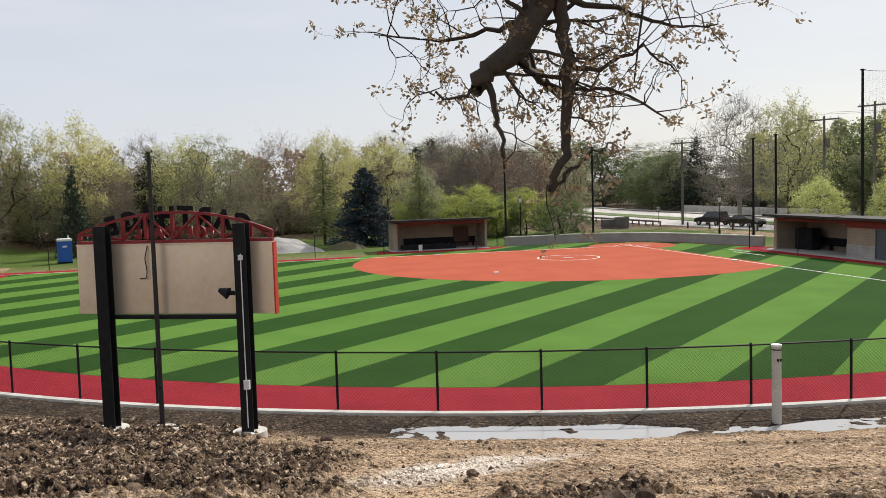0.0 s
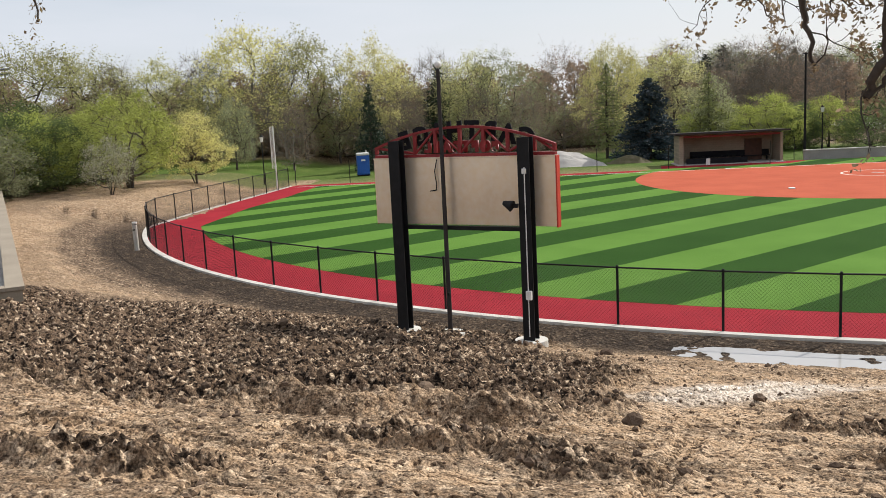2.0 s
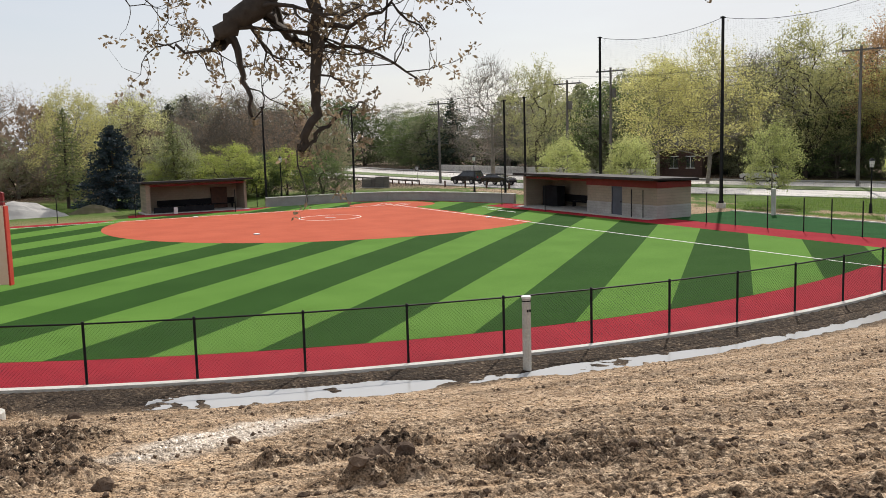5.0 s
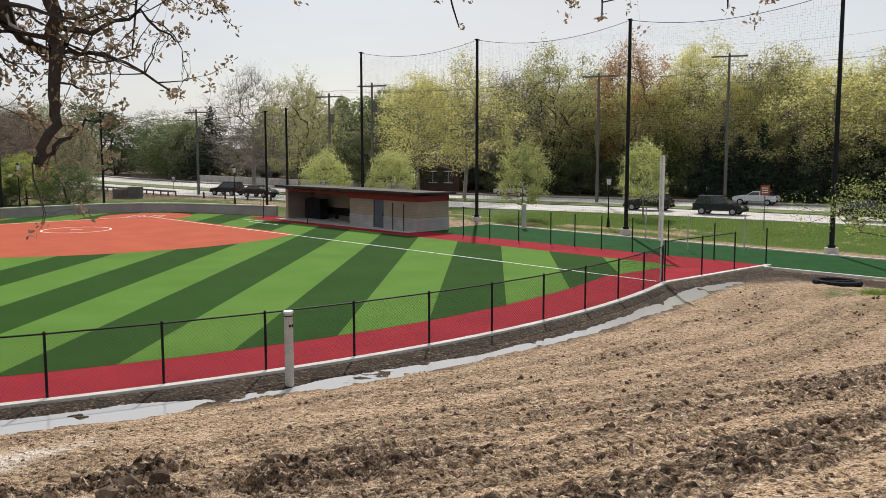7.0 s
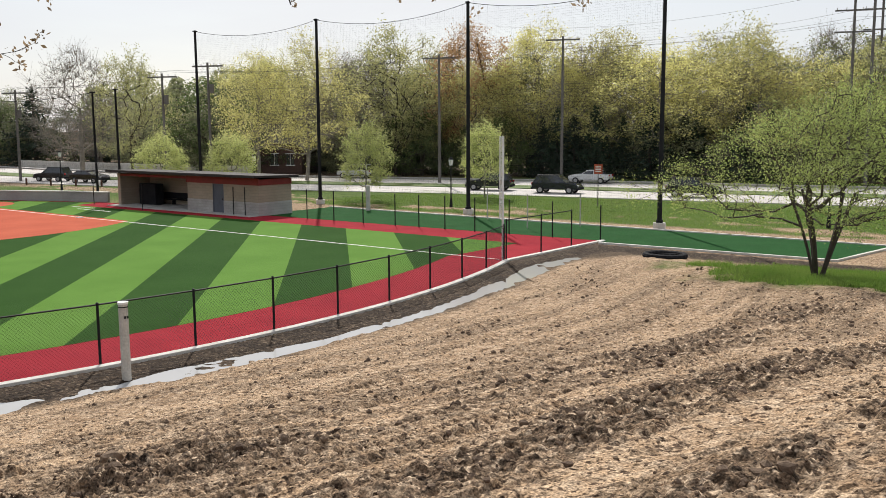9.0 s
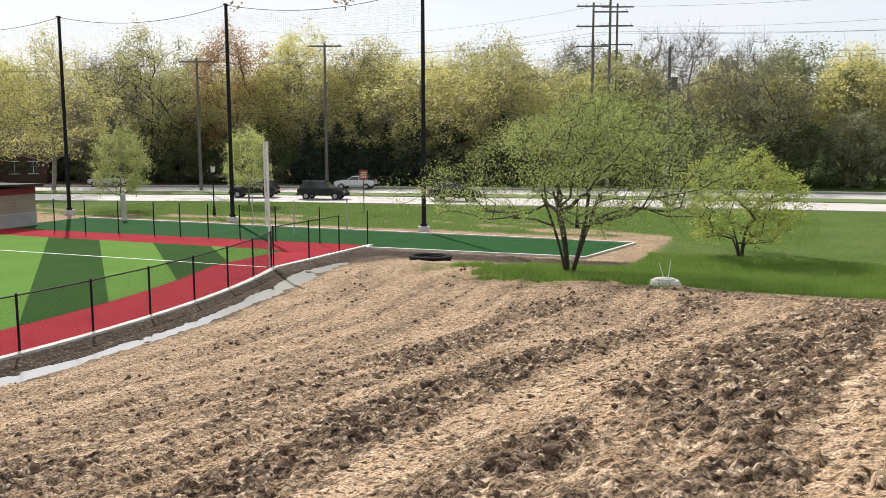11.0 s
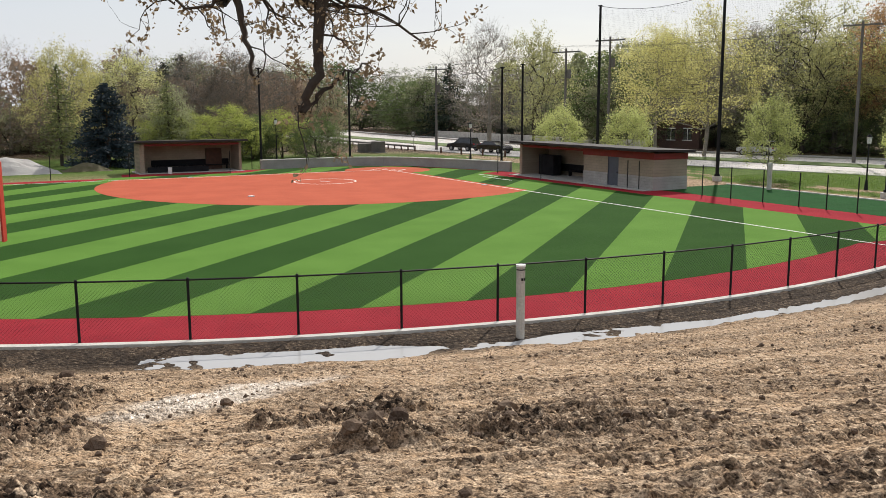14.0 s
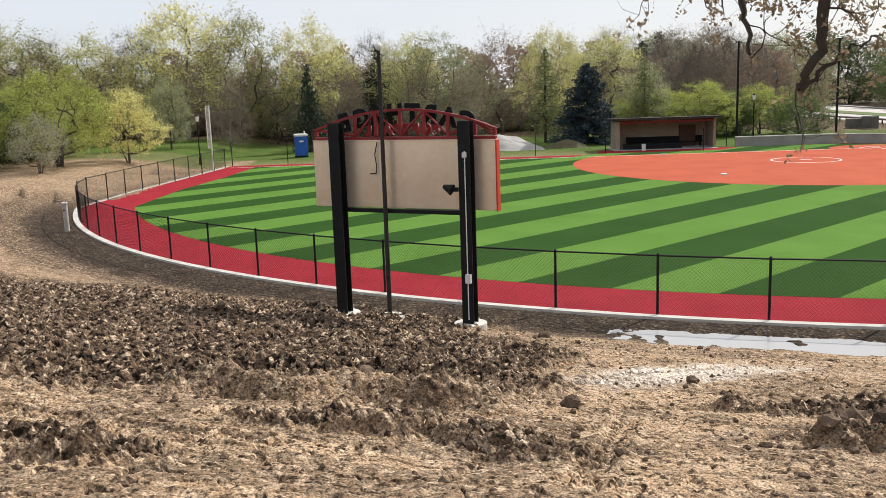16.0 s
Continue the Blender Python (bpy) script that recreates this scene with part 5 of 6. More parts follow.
def conifer(seed, leaf, height=10.0, wide=0.30, per=34, taper=0.85, low=0.05):
    """A spire of drooping whorled boughs set with needle sprays."""
    w = Wood(seed, True)
    rng = w.rng
    w.tube([np.array((0, 0, -0.2)), np.array((0, 0, height * 0.5)), np.array((0, 0, height))], [height * 0.02, height * 0.012, 0.01])
    z = height * low
    while z < height * 0.985:
        reach = height * wide * (1 - z / height) ** taper * (0.8 + 0.4 * rng.random())
        for k in range(7):
            a = rng.random() * 6.283
            out = np.array((math.cos(a), math.sin(a), 0))
            tip = np.array((0, 0, z)) + out * reach + np.array((0, 0, -0.16 * reach + 0.1))
            w.tube([np.array((0, 0, z)), (np.array((0, 0, z)) + tip) / 2 + np.array((0, 0, 0.06 * reach)), tip], [0.03, 0.02, 0.006])
            for _ in range(max(4, int(per * reach / (height * wide)))):
                u = 0.15 + 0.85 * rng.random()
                p = np.array((0, 0, z)) * (1 - u) + tip * u + rng.normal(0, 0.11 * height * 0.1, 3)
                w.leaf(p, out, 0.34 * height / 10 * (0.6 + 0.7 * rng.random()), 0.45)
        z += height * 0.034
    return w.meshes(M_BARK, leaf), height


KINDS = {}


def kind_of(name):
    """The meshes of a kind of tree, made once and shared."""
    if name in KINDS:
        return KINDS[name]
    species, no = name.rsplit("_", 1)
    s = int(no) * 17 + len(species)
    if species == "tall_yellow":
        k = grown(s, M_PALEBARK, LEAF["yellow"], wide=3.5, base=2.6, leaves=12500, size=0.122, reach=0.25, lobes=0.42)
    elif species == "tall_spring":
        k = grown(s + 3, M_BARK, LEAF["spring"], wide=3.3, base=2.2, leaves=12500, size=0.122, reach=0.25, lobes=0.42)
    elif species == "tall_olive":
        k = grown(s + 5, M_BARK, LEAF["olive"], wide=3.4, base=1.4, leaves=13000, size=0.122, reach=0.26, lobes=0.42)
    elif species == "rust":
        k = grown(s + 7, M_BARK, LEAF["rust"], wide=3.3, base=2.4, leaves=12500, size=0.122, reach=0.25, lobes=0.42)
    elif species == "bare":
        k = grown(s + 9, M_PALEBARK, LEAF["bud"], wide=3.4, base=2.2, tips=420, leaves=1500, size=0.10, twigs=7, twig=0.65)
    elif species == "budding":
        k = grown(s + 11, M_PALEBARK, LEAF["bud"], wide=2.9, base=0.9, tips=360, leaves=5200, size=0.11, twigs=5, twig=0.6, lobes=0.2)
    elif species == "round_fresh":
        k = grown(s + 13, M_BARK, LEAF["fresh"], wide=4.7, base=1.2, leaves=18000, size=0.15, reach=0.26, stems=3, bole=0.3)
    elif species == "round_yellow":
        k = grown(s + 14, M_BARK, LEAF["yellow"], wide=4.4, base=1.6, leaves=17000, size=0.15, reach=0.26, stems=3, bole=0.3)
    elif species == "understorey":
        k = grown(s + 15, M_BARK, LEAF["green"], wide=4.4, base=0.4, tips=200, leaves=9000, size=0.20, reach=0.32, stems=3, bole=0.4)
    elif species == "thicket":
        k = grown(s + 19, M_BARK, LEAF["olive"], wide=4.4, base=0.3, tips=220, leaves=9000, size=0.19, reach=0.32, stems=4, bole=0.4)
    elif species == "blossom":
        k = grown(s + 21, M_BARK, LEAF["blossom"], wide=5.2, base=1.8, leaves=8500, size=0.19, reach=0.40, stems=3, bole=0.3)
    elif species == "young":
        k = grown(s + 23, M_PALEBARK, LEAF["young"], wide=4.0, base=2.5, tips=260, leaves=9500, size=0.19, reach=0.30, lobes=0.15, top=0.7)
    elif species == "pine":
        k = conifer(s + 1, LEAF["pine"], 10, 0.30, 26, 0.7, 0.14)
    elif species == "spire":
        k = conifer(s, LEAF["conifer"], 10, 0.26)
    elif species == "dark_conifer":
        k = conifer(s + 2, LEAF["conifer"], 10, 0.34, 40)
    else:
        k = conifer(s + 4, LEAF["blue"], 10, 0.36, 90, 0.55, 0.03)
    KINDS[name] = k
    return k


WORDS = {
    "tall_yellow": "tall tree in thin yellow-green spring leaf",
    "tall_spring": "tall tree with visible limbs and thin spring leaf",
    "tall_olive": "tall tree in dull olive young leaf",
    "rust": "tall tree with rust-brown young leaf",
    "bare": "tall bare grey tree with fine spreading twigs",
    "budding": "brown budding tree with upright twigs",
    "round_fresh": "round-crowned tree in fresh light green leaf",
    "round_yellow": "round-crowned tree in bright yellow-green leaf",
    "understorey": "dense green bushy tree low at the wood's edge",
    "thicket": "dense dull green thicket tree at the wood's edge",
    "blossom": "small spreading tree with white blossom",
    "young": "young street tree in light green leaf",
    "pine": "tall loose-limbed pine in yellowish green needles",
    "spire": "narrow dark green conifer",
    "dark_conifer": "broad dark green conifer",
    "blue_spruce": "dense dark blue spruce beside the dugout",
}
FIRST = {}


def tree(kind, x, y, height, wide=1.0, turn=None):
    (trunk, crown), high = kind_of(kind)
    species = kind.rsplit("_", 1)[0]
    a = random.uniform(0, 360) if turn is None else turn
    z = ground_z(x, y) - 0.05
    s = height / high * (1.05 if species.startswith(("tall", "rust", "bare", "budding")) else 1.0)
    g = thing("conifer_tree" if species in ("pine", "spire", "dark_conifer", "blue_spruce") else "tree", (x, y, z), WORDS[species], "tree", species.replace("_", " ") + " trees", turn=a)
    g.scale = (s * wide, s * wide, s)
    for nm, me in (("trunk", trunk), ("crown", crown)):
        ob = new(nm, me)
        ob.parent = g
    return g


# single trees that stand out
for row_ in (("tall_yellow_1", -107.0, -33.0, 16.4, 1.15), ("tall_spring_1", -111.4, -27.5, 15.6, 1.1), ("tall_yellow_2", -113.4, -19.1, 15.4, 1.0), ("budding_1", -96.7, -25.4, 8.0, 1.0),
             ("spire_1", -96.5, -16.7, 9.2, 1.0), ("budding_2", -104.1, -13.7, 9.0, 1.1), ("tall_spring_2", -114.7, -7.0, 13.3, 1.0), ("spire_2", -117.4, -11.2, 12.0, 1.2),
             ("budding_1", -107.9, 0.3, 8.6, 1.1), ("budding_2", -108.5, -5.5, 8.8, 1.2), ("tall_yellow_3", -107.5, 10.0, 13.0, 1.0), ("blue_spruce_1", -95.0, 12.6, 8.2, 1.35), ("pine_1", -99.0, 8.6, 10.4, 0.95), ("pine_2", -100.5, 19.6, 8.8, 1.0), ("tall_spring_3", -122.0, 14.0, 12.0, 1.1)):
    tree(*row_)
for row_ in (("tall_olive_1", -102.0, 20.1, 8.6, 1.2), ("round_fresh_2", -98.5, 25.4, 6.4, 1.4), ("bare_1", -128.3, 20.3, 14.3, 1.2), ("bare_2", -126.8, 28.2, 13.5, 1.2), ("bare_1", -123.4, 33.8, 14.0, 1.2),
             ("round_fresh_1", -69.4, -31.7, 8.0, 1.2), ("round_yellow_1", -74.8, -28.3, 6.6, 1.0), ("understorey_2", -68.6, -37.0, 6.0, 1.2), ("understorey_2", -65.0, -38.6, 6.6, 1.3), ("understorey_1", -74.0, -43.0, 7.6, 1.4), ("understorey_1", -62.0, -43.0, 7.2, 1.3), ("blossom_1", -63.6, -30.6, 4.3, 1.0), ("tall_olive_2", -90.2, -29.7, 7.0, 1.0)):
    tree(*row_)
for row_ in (("bare_2", -116.1, 69.1, 18.3, 1.1), ("tall_spring_1", -104.2, 69.2, 16.2, 0.9), ("young_1", -71.2, 50.2, 6.4, 1.0), ("young_2", -66.4, 54.4, 6.2, 1.0), ("young_1", -52.6, 57.7, 7.2, 0.95),
             ("tall_yellow_1", -82.5, 71.7, 15.6, 1.0), ("tall_yellow_2", -79.0, 76.0, 17.2, 1.0), ("tall_spring_2", -77.2, 90.3, 19.5, 1.0), ("rust_1", -70.2, 97.7, 19.8, 1.0), ("tall_yellow_3", -62.0, 101.5, 19.9, 1.0),
             ("tall_yellow_1", -54.1, 106.0, 19.0, 1.1), ("tall_spring_1", -41.0, 113.9, 18.8, 1.1)):
    tree(*row_)
for row_ in (("tall_yellow_2", -35.6, 105.3, 17.6, 1.1), ("bare_1", -30.4, 117.3, 19.0, 1.0), ("bare_2", -19.5, 114.6, 19.2, 1.0), ("bare_1", -13.6, 106.3, 18.4, 1.0), ("bare_2", -8.0, 112.0, 18.0, 1.0), ("round_fresh_1", -3.6, 47.0, 5.6, 1.2), ("young_2", -46.0, 66.0, 7.0, 0.8)):
    tree(*row_)


# the wood beyond the road and round the park
def wood(n, seed, line, deep, kinds, low, high, wide=1.0):
    rng = random.Random(seed)
    pts = [Vector(p) for p in line]
    total = sum((b - a).length for a, b in zip(pts, pts[1:]))
    for i in range(n):
        s = total * (i + rng.random()) / n
        for a, b in zip(pts, pts[1:]):
            L = (b - a).length
            if s <= L:
                break
            s -= L
        d = (b - a).normalized()
        p = a + d * s + Vector((-d.y, d.x)) * rng.uniform(0, deep) * -1
        tree(rng.choice(kinds), p.x, p.y, rng.uniform(low, high), wide * rng.uniform(0.85, 1.2), rng.uniform(0, 360))


EDGE = [(-118, 84), (-96, 86), (-74, 92), (-48, 100), (-20, 106), (30, 112)]
BEHIND = [(x, y + 8) for x, y in EDGE]
wood(44, 5, EDGE, -6, ["understorey_1", "understorey_2", "thicket_1", "thicket_2", "dark_conifer_1", "tall_olive_1"], 5.5, 9.0, 1.3)
wood(30, 6, EDGE, -12, ["tall_yellow_1", "tall_spring_1", "tall_olive_1", "tall_spring_2", "tall_yellow_3", "bare_1"], 13.0, 17.5, 1.2)
wood(12, 7, BEHIND, -16, ["tall_olive_1", "tall_olive_2", "tall_spring_1", "tall_yellow_2"], 14, 18.0, 1.4)
LEFT = [(-150, 46), (-136, 30), (-126, 8), (-122, -14), (-116, -40), (-100, -60)]
wood(26, 8, LEFT, -12, ["tall_spring_1", "tall_olive_1", "bare_1", "bare_2", "budding_1", "tall_spring_2"], 11.0, 14.5, 1.25)
wood(40, 9, LEFT, 8, ["thicket_1", "thicket_2", "understorey_1", "tall_olive_2", "budding_2", "budding_1"], 4.0, 8.0, 1.5)
wood(18, 10, [(-108, -54), (-90, -46), (-76, -44), (-58, -45)], 6, ["thicket_1", "tall_olive_1", "understorey_1", "dark_conifer_1", "budding_1"], 4.5, 8.0, 1.5)
wood(22, 11, [(-190, 84), (-160, 82), (-130, 82), (-100, 80)], -8, ["dark_conifer_1", "understorey_2", "tall_olive_2", "understorey_1", "tall_olive_1", "bare_2"], 8.0, 14.0, 1.4)
wood(12, 12, [(-100, 40), (-106, 30), (-104, 18)], -6, ["thicket_1", "understorey_1", "tall_olive_1", "round_fresh_1"], 3.5, 6.5, 1.3)
wood(16, 14, [(-84, -36), (-72, -38), (-60, -38), (-52, -40)], 4, ["round_fresh_1", "round_fresh_2", "understorey_1", "thicket_1"], 4.5, 7.0, 1.4)
wood(12, 13, [(-200, 96), (-205, 66), (-190, 40), (-165, 36)], 6, ["understorey_2", "tall_olive_1", "tall_olive_2", "dark_conifer_1"], 12.0, 17.0, 1.6)


# clipped dark evergreens and dark pines at the wood's edge
wood(15, 21, [(-99, 93), (-90, 98), (-80, 100)], 2, ["spire_1", "spire_2"], 4.6, 6.0, 1.7)
wood(10, 22, [(-60, 97), (-50, 100), (-40, 102.5), (-30, 104)], 2, ["dark_conifer_1", "dark_conifer_2"], 7.0, 9.5, 1.35)


# the deep of the wood, behind the trees that can be told apart
def deep_wood(line, rows, spacing, low, high, seed, leaf):
    rng = np.random.default_rng(seed)
    pts = along(line, spacing)
    crowns, trunks, tf = [], [], []
    for r in range(rows):
        for p, q in zip(pts, pts[1:]):
            side = (q - p).normalized()
            c = p + Vector((side.y, -side.x)) * -(r * 7.0 + rng.uniform(-2.5, 2.5)) + side * rng.uniform(-2, 2)
            h, w = rng.uniform(low, high), rng.uniform(2.6, 4.2)
            n = 900
            a, t = rng.random(n) * 6.283, rng.random(n)
            rad = w * np.sqrt(np.clip(1 - (2 * t - 0.9) ** 2 / 1.25, 0, 1)) * (0.4 + 0.6 * rng.random(n)) * (1 + 0.3 * np.sin(3 * a + 9 * t + h))
            crowns.append(np.stack([c.x + rad * np.cos(a), c.y + rad * np.sin(a), 0.6 + (h - 0.8) * t], 1))
            k = len(trunks) * 8
            g = 0.16 + 0.12 * rng.random()
            trunks.append([(c.x + u * g * f, c.y + v * g * f, z) for z, f in ((-0.2, 1.0), (h * 0.8, 0.4)) for u, v in ((-1, -1), (1, -1), (1, 1), (-1, 1))])
            tf += [(k + j, k + (j + 1) % 4, k + 4 + (j + 1) % 4, k + 4 + j) for j in range(4)]
    p = np.concatenate(crowns)
    n = len(p)
    a, b = rng.normal(0, 1, (n, 3)), rng.normal(0, 1, (n, 3))
    a /= np.linalg.norm(a, axis=1, keepdims=True)
    b /= np.linalg.norm(b, axis=1, keepdims=True)
    s_ = 0.55 * (0.5 + rng.random((n, 1)))
    v = np.stack([p, p + a * s_, p + b * s_], 1).reshape(-1, 3)
    ob = raw("far_wood_crowns", v.tolist(), np.arange(n * 3).reshape(-1, 3).tolist(), leaf)
    tagged(ob, "dense olive-brown crowns deep in the wood", "woods", kind="stuff")
    ob = raw("far_wood_trunks", [q for t in trunks for q in t], tf, M_BARK)
    tagged(ob, "dark trunks standing deep in the wood", "woods", kind="stuff")


deep_wood([(40, 124), (-20, 116), (-50, 110), (-76, 103), (-100, 97), (-126, 95), (-160, 97)][::-1], 2, 4.6, 12.0, 16.5, 17, LEAF["olive"])
deep_wood([(-96, -76), (-116, -58), (-128, -30), (-134, -6), (-140, 14), (-150, 34), (-170, 56)][::-1], 2, 4.6, 8.0, 12.5, 18, LEAF["bud"])


# ---- many-stemmed tree on the lawn ----
def lawn_tree():
    meshes, high = grown(71, M_BARK, LEAF["lawn"], high=6.5, wide=5.1, base=2.1, stems=7, tips=560, leaves=44000, size=0.062, reach=0.19, twigs=4, twig=0.5, top=0.8, bole=0.25, lobes=0.5, shift=(1.5, 0.4), far=False)
    x, y = -8.8, 33.4
    g = thing("lawn_tree", (x, y, ground_z(x, y)), "wide many-stemmed tree in small light green leaf on the lawn", "tree")
    for nm, me in zip(("trunk", "crown"), meshes):
        new(nm, me).parent = g


lawn_tree()


# ---- old tree whose boughs hang over the slope ----
def overhanging_tree():
    """The trunk stands behind the viewer; heavy boughs reach forward and droop, with tufts of young leaf."""
    w = Wood(91)
    rng = w.rng
    D = 6.0
    c, s = math.cos(radians(77.4)), math.sin(radians(77.4))

    def at(r, u, fwd=0.0):
        """A place r metres to the right and u metres above the eye's level, about six metres out."""
        f = D + fwd
        return np.array((0.09 - s * f + c * r, -0.07 + c * f + s * r, 5.655 + u))

    def twig(p, d, length, r, level):
        pts, radii = [p], [r]
        d = np.array(d, float)
        n = 5
        for i in range(n):
            d = d + rng.normal(0, 0.30, 3) + np.array((0, 0, 0.02))
            d /= np.linalg.norm(d)
            pts.append(pts[-1] + d * length / n)
            radii.append(r * (1 - 0.75 * (i + 1) / n))
            if level > 0 and i > 0 and rng.random() < 0.85:
                side = d + rng.normal(0, 0.75, 3)
                twig(pts[-1], side / np.linalg.norm(side), length * rng.uniform(0.35, 0.6), radii[-1] * 0.75, level - 1)
        w.tube(pts, radii)
        w.tips.append((pts[-1], d))
        if rng.random() < 0.55:
            w.tips.append((pts[-2], d))

    def bough(points, r0, r1, twigs, spread=0.9, length=0.7):
        pts = [np.array(p) for p in points]
        fine = []
        for a, b in zip(pts, pts[1:]):
            for k in range(4):
                fine.append(a + (b - a) * k / 4 + rng.normal(0, 0.012, 3))
        fine.append(pts[-1])
        n = len(fine) - 1
        w.tube(fine, [r0 + (r1 - r0) * (i / n) ** 0.8 for i in range(n + 1)])
        for _ in range(twigs):
            i = int(rng.integers(n // 4, n))
            d = rng.normal(0, 1, 3) * np.array((0.8, 1.0, 0.55))
            d /= np.linalg.norm(d)
            twig(fine[i], d, length * rng.uniform(0.5, 1.3), max(0.006, 0.25 * (r0 + (r1 - r0) * i / n)), 1)
        w.tips.append((fine[-1], fine[-1] - fine[-2]))

    trunk_top = np.array((4.2, 1.8, 10.5))
    w.tube([np.array((4.6, 1.4, 3.2)), np.array((4.5, 1.5, 5.5)), np.array((4.3, 1.7, 8.0)), trunk_top], [0.55, 0.42, 0.38, 0.30])
    heart = at(0.78, 2.9, -0.6)
    w.tube([trunk_top, np.array((1.5, 1.6, 11.2)), np.array((-2.5, 1.6, 10.2)), heart], [0.28, 0.24, 0.20, 0.15])
    # the heavy bough that ends in a knuckle, and its hanging shoot
    bough([heart, at(0.66, 1.60), at(0.50, 1.30), at(0.30, 1.18), at(0.24, 1.06)], 0.125, 0.055, 12, length=0.8)
    bough([at(0.30, 1.10), at(0.36, 0.92), at(0.41, 0.72), at(0.43, 0.55)], 0.032, 0.010, 3, length=0.4)
    # the long hanging bough
    bough([heart, at(0.80, 1.55), at(0.84, 1.22), at(0.83, 0.85), at(0.82, 0.60), at(0.71, 0.37)], 0.058, 0.026, 7, length=0.45)
    bough([at(0.72, 0.40), at(0.86, 0.50), at(1.00, 0.62), at(1.14, 0.68)], 0.020, 0.006, 5, length=0.3)
    # side shoots
    bough([at(0.52, 1.26), at(0.68, 1.10, 0.1), at(0.82, 1.06, 0.2), at(0.96, 1.08, 0.3), at(1.25, 1.06, 0.4), at(1.62, 0.86, 0.5)], 0.040, 0.008, 10, length=0.55)
    bough([at(0.84, 1.20), at(1.02, 1.16, -0.1), at(1.30, 1.28, -0.2), at(1.48, 1.10, -0.3)], 0.026, 0.006, 9, length=0.5)
    bough([at(0.86, 1.62), at(1.3, 1.56, 0.2), at(1.62, 1.48, 0.3), at(1.95, 1.50, 0.4)], 0.028, 0.006, 11, length=0.55)
    bough([at(0.58, 1.50), at(0.25, 1.44, 0.2), at(-0.08, 1.42, 0.3), at(-0.45, 1.50, 0.4)], 0.026, 0.006, 11, length=0.5)
    bough([at(0.40, 1.20), at(0.18, 1.02, 0.1), at(-0.02, 1.04, 0.2), at(-0.16, 1.08, 0.2)], 0.020, 0.006, 8, length=0.45)
    bough([at(0.64, 1.50), at(0.40, 1.62, -0.2), at(0.10, 1.68, -0.3), at(-0.35, 1.62, -0.3)], 0.024, 0.006, 9, length=0.5)
    # shoots that dip into view further along the slope
    def dip(yaw, up, fwd, size):
        a = radians(90 + yaw)
        p = np.array((fwd * math.cos(a), fwd * math.sin(a), 6.08 + up))
        start = p + np.array((rng.normal(0, 0.3), rng.normal(0, 0.3), 0.9))
        w.tube([trunk_top, (trunk_top + start) / 2 + np.array((0, 0, 1.0)), start], [0.10, 0.05, 0.018])
        bough([start, (start + p) / 2 + rng.normal(0, 0.08, 3), p], 0.018, 0.006, size, length=0.55)
    for yaw, up, size in ((119.5, 0.66, 5), (46.0, 0.84, 6), (37.3, 0.90, 5), (65.6, 0.66, 7), (30.0, 0.92, 3)):
        dip(yaw, up, 6.2, size)
    # leaf tufts
    for p, d in list(w.tips):
        for _ in range(int(rng.integers(6, 12))):
            w.leaf(np.array(p) + rng.normal(0, 0.018, 3), d, rng.uniform(0.022, 0.050), 0.5)
    g = thing("overhanging_tree", (4.6, 1.4, ground_z(4.6, 1.4)), "old dark-barked tree with drooping boughs and tufts of young leaf", "tree")
    m_leaf = surface("young_oak_leaf", (0.27, 0.20, 0.13), (0.17, 0.13, 0.075), 0.7, scale=4, fine=20, bump=0, translucent=0.6)
    for nm, me in zip(("trunk", "crown"), w.meshes(M_BARK, m_leaf)):
        ob = new(nm, me)
        ob.parent = g
        ob.matrix_parent_inverse = g.matrix_basis.inverted()


overhanging_tree()



# ---- vehicles on the road ----
M_GLASS = surface("dark_glass", (0.02, 0.025, 0.03), None, 0.08, scale=5, fine=20, bump=0, spec=0.8)
M_TYRE = surface("tyre_rubber", (0.015, 0.015, 0.015), None, 0.85, scale=5, fine=40, bump=0.1)
M_RIM = surface("alloy_rim", (0.45, 0.45, 0.46), None, 0.35, metal=0.8, scale=5, fine=40, bump=0)
M_LAMP_RED = surface("red_lens", (0.35, 0.01, 0.01), None, 0.25, scale=5, fine=40, bump=0)


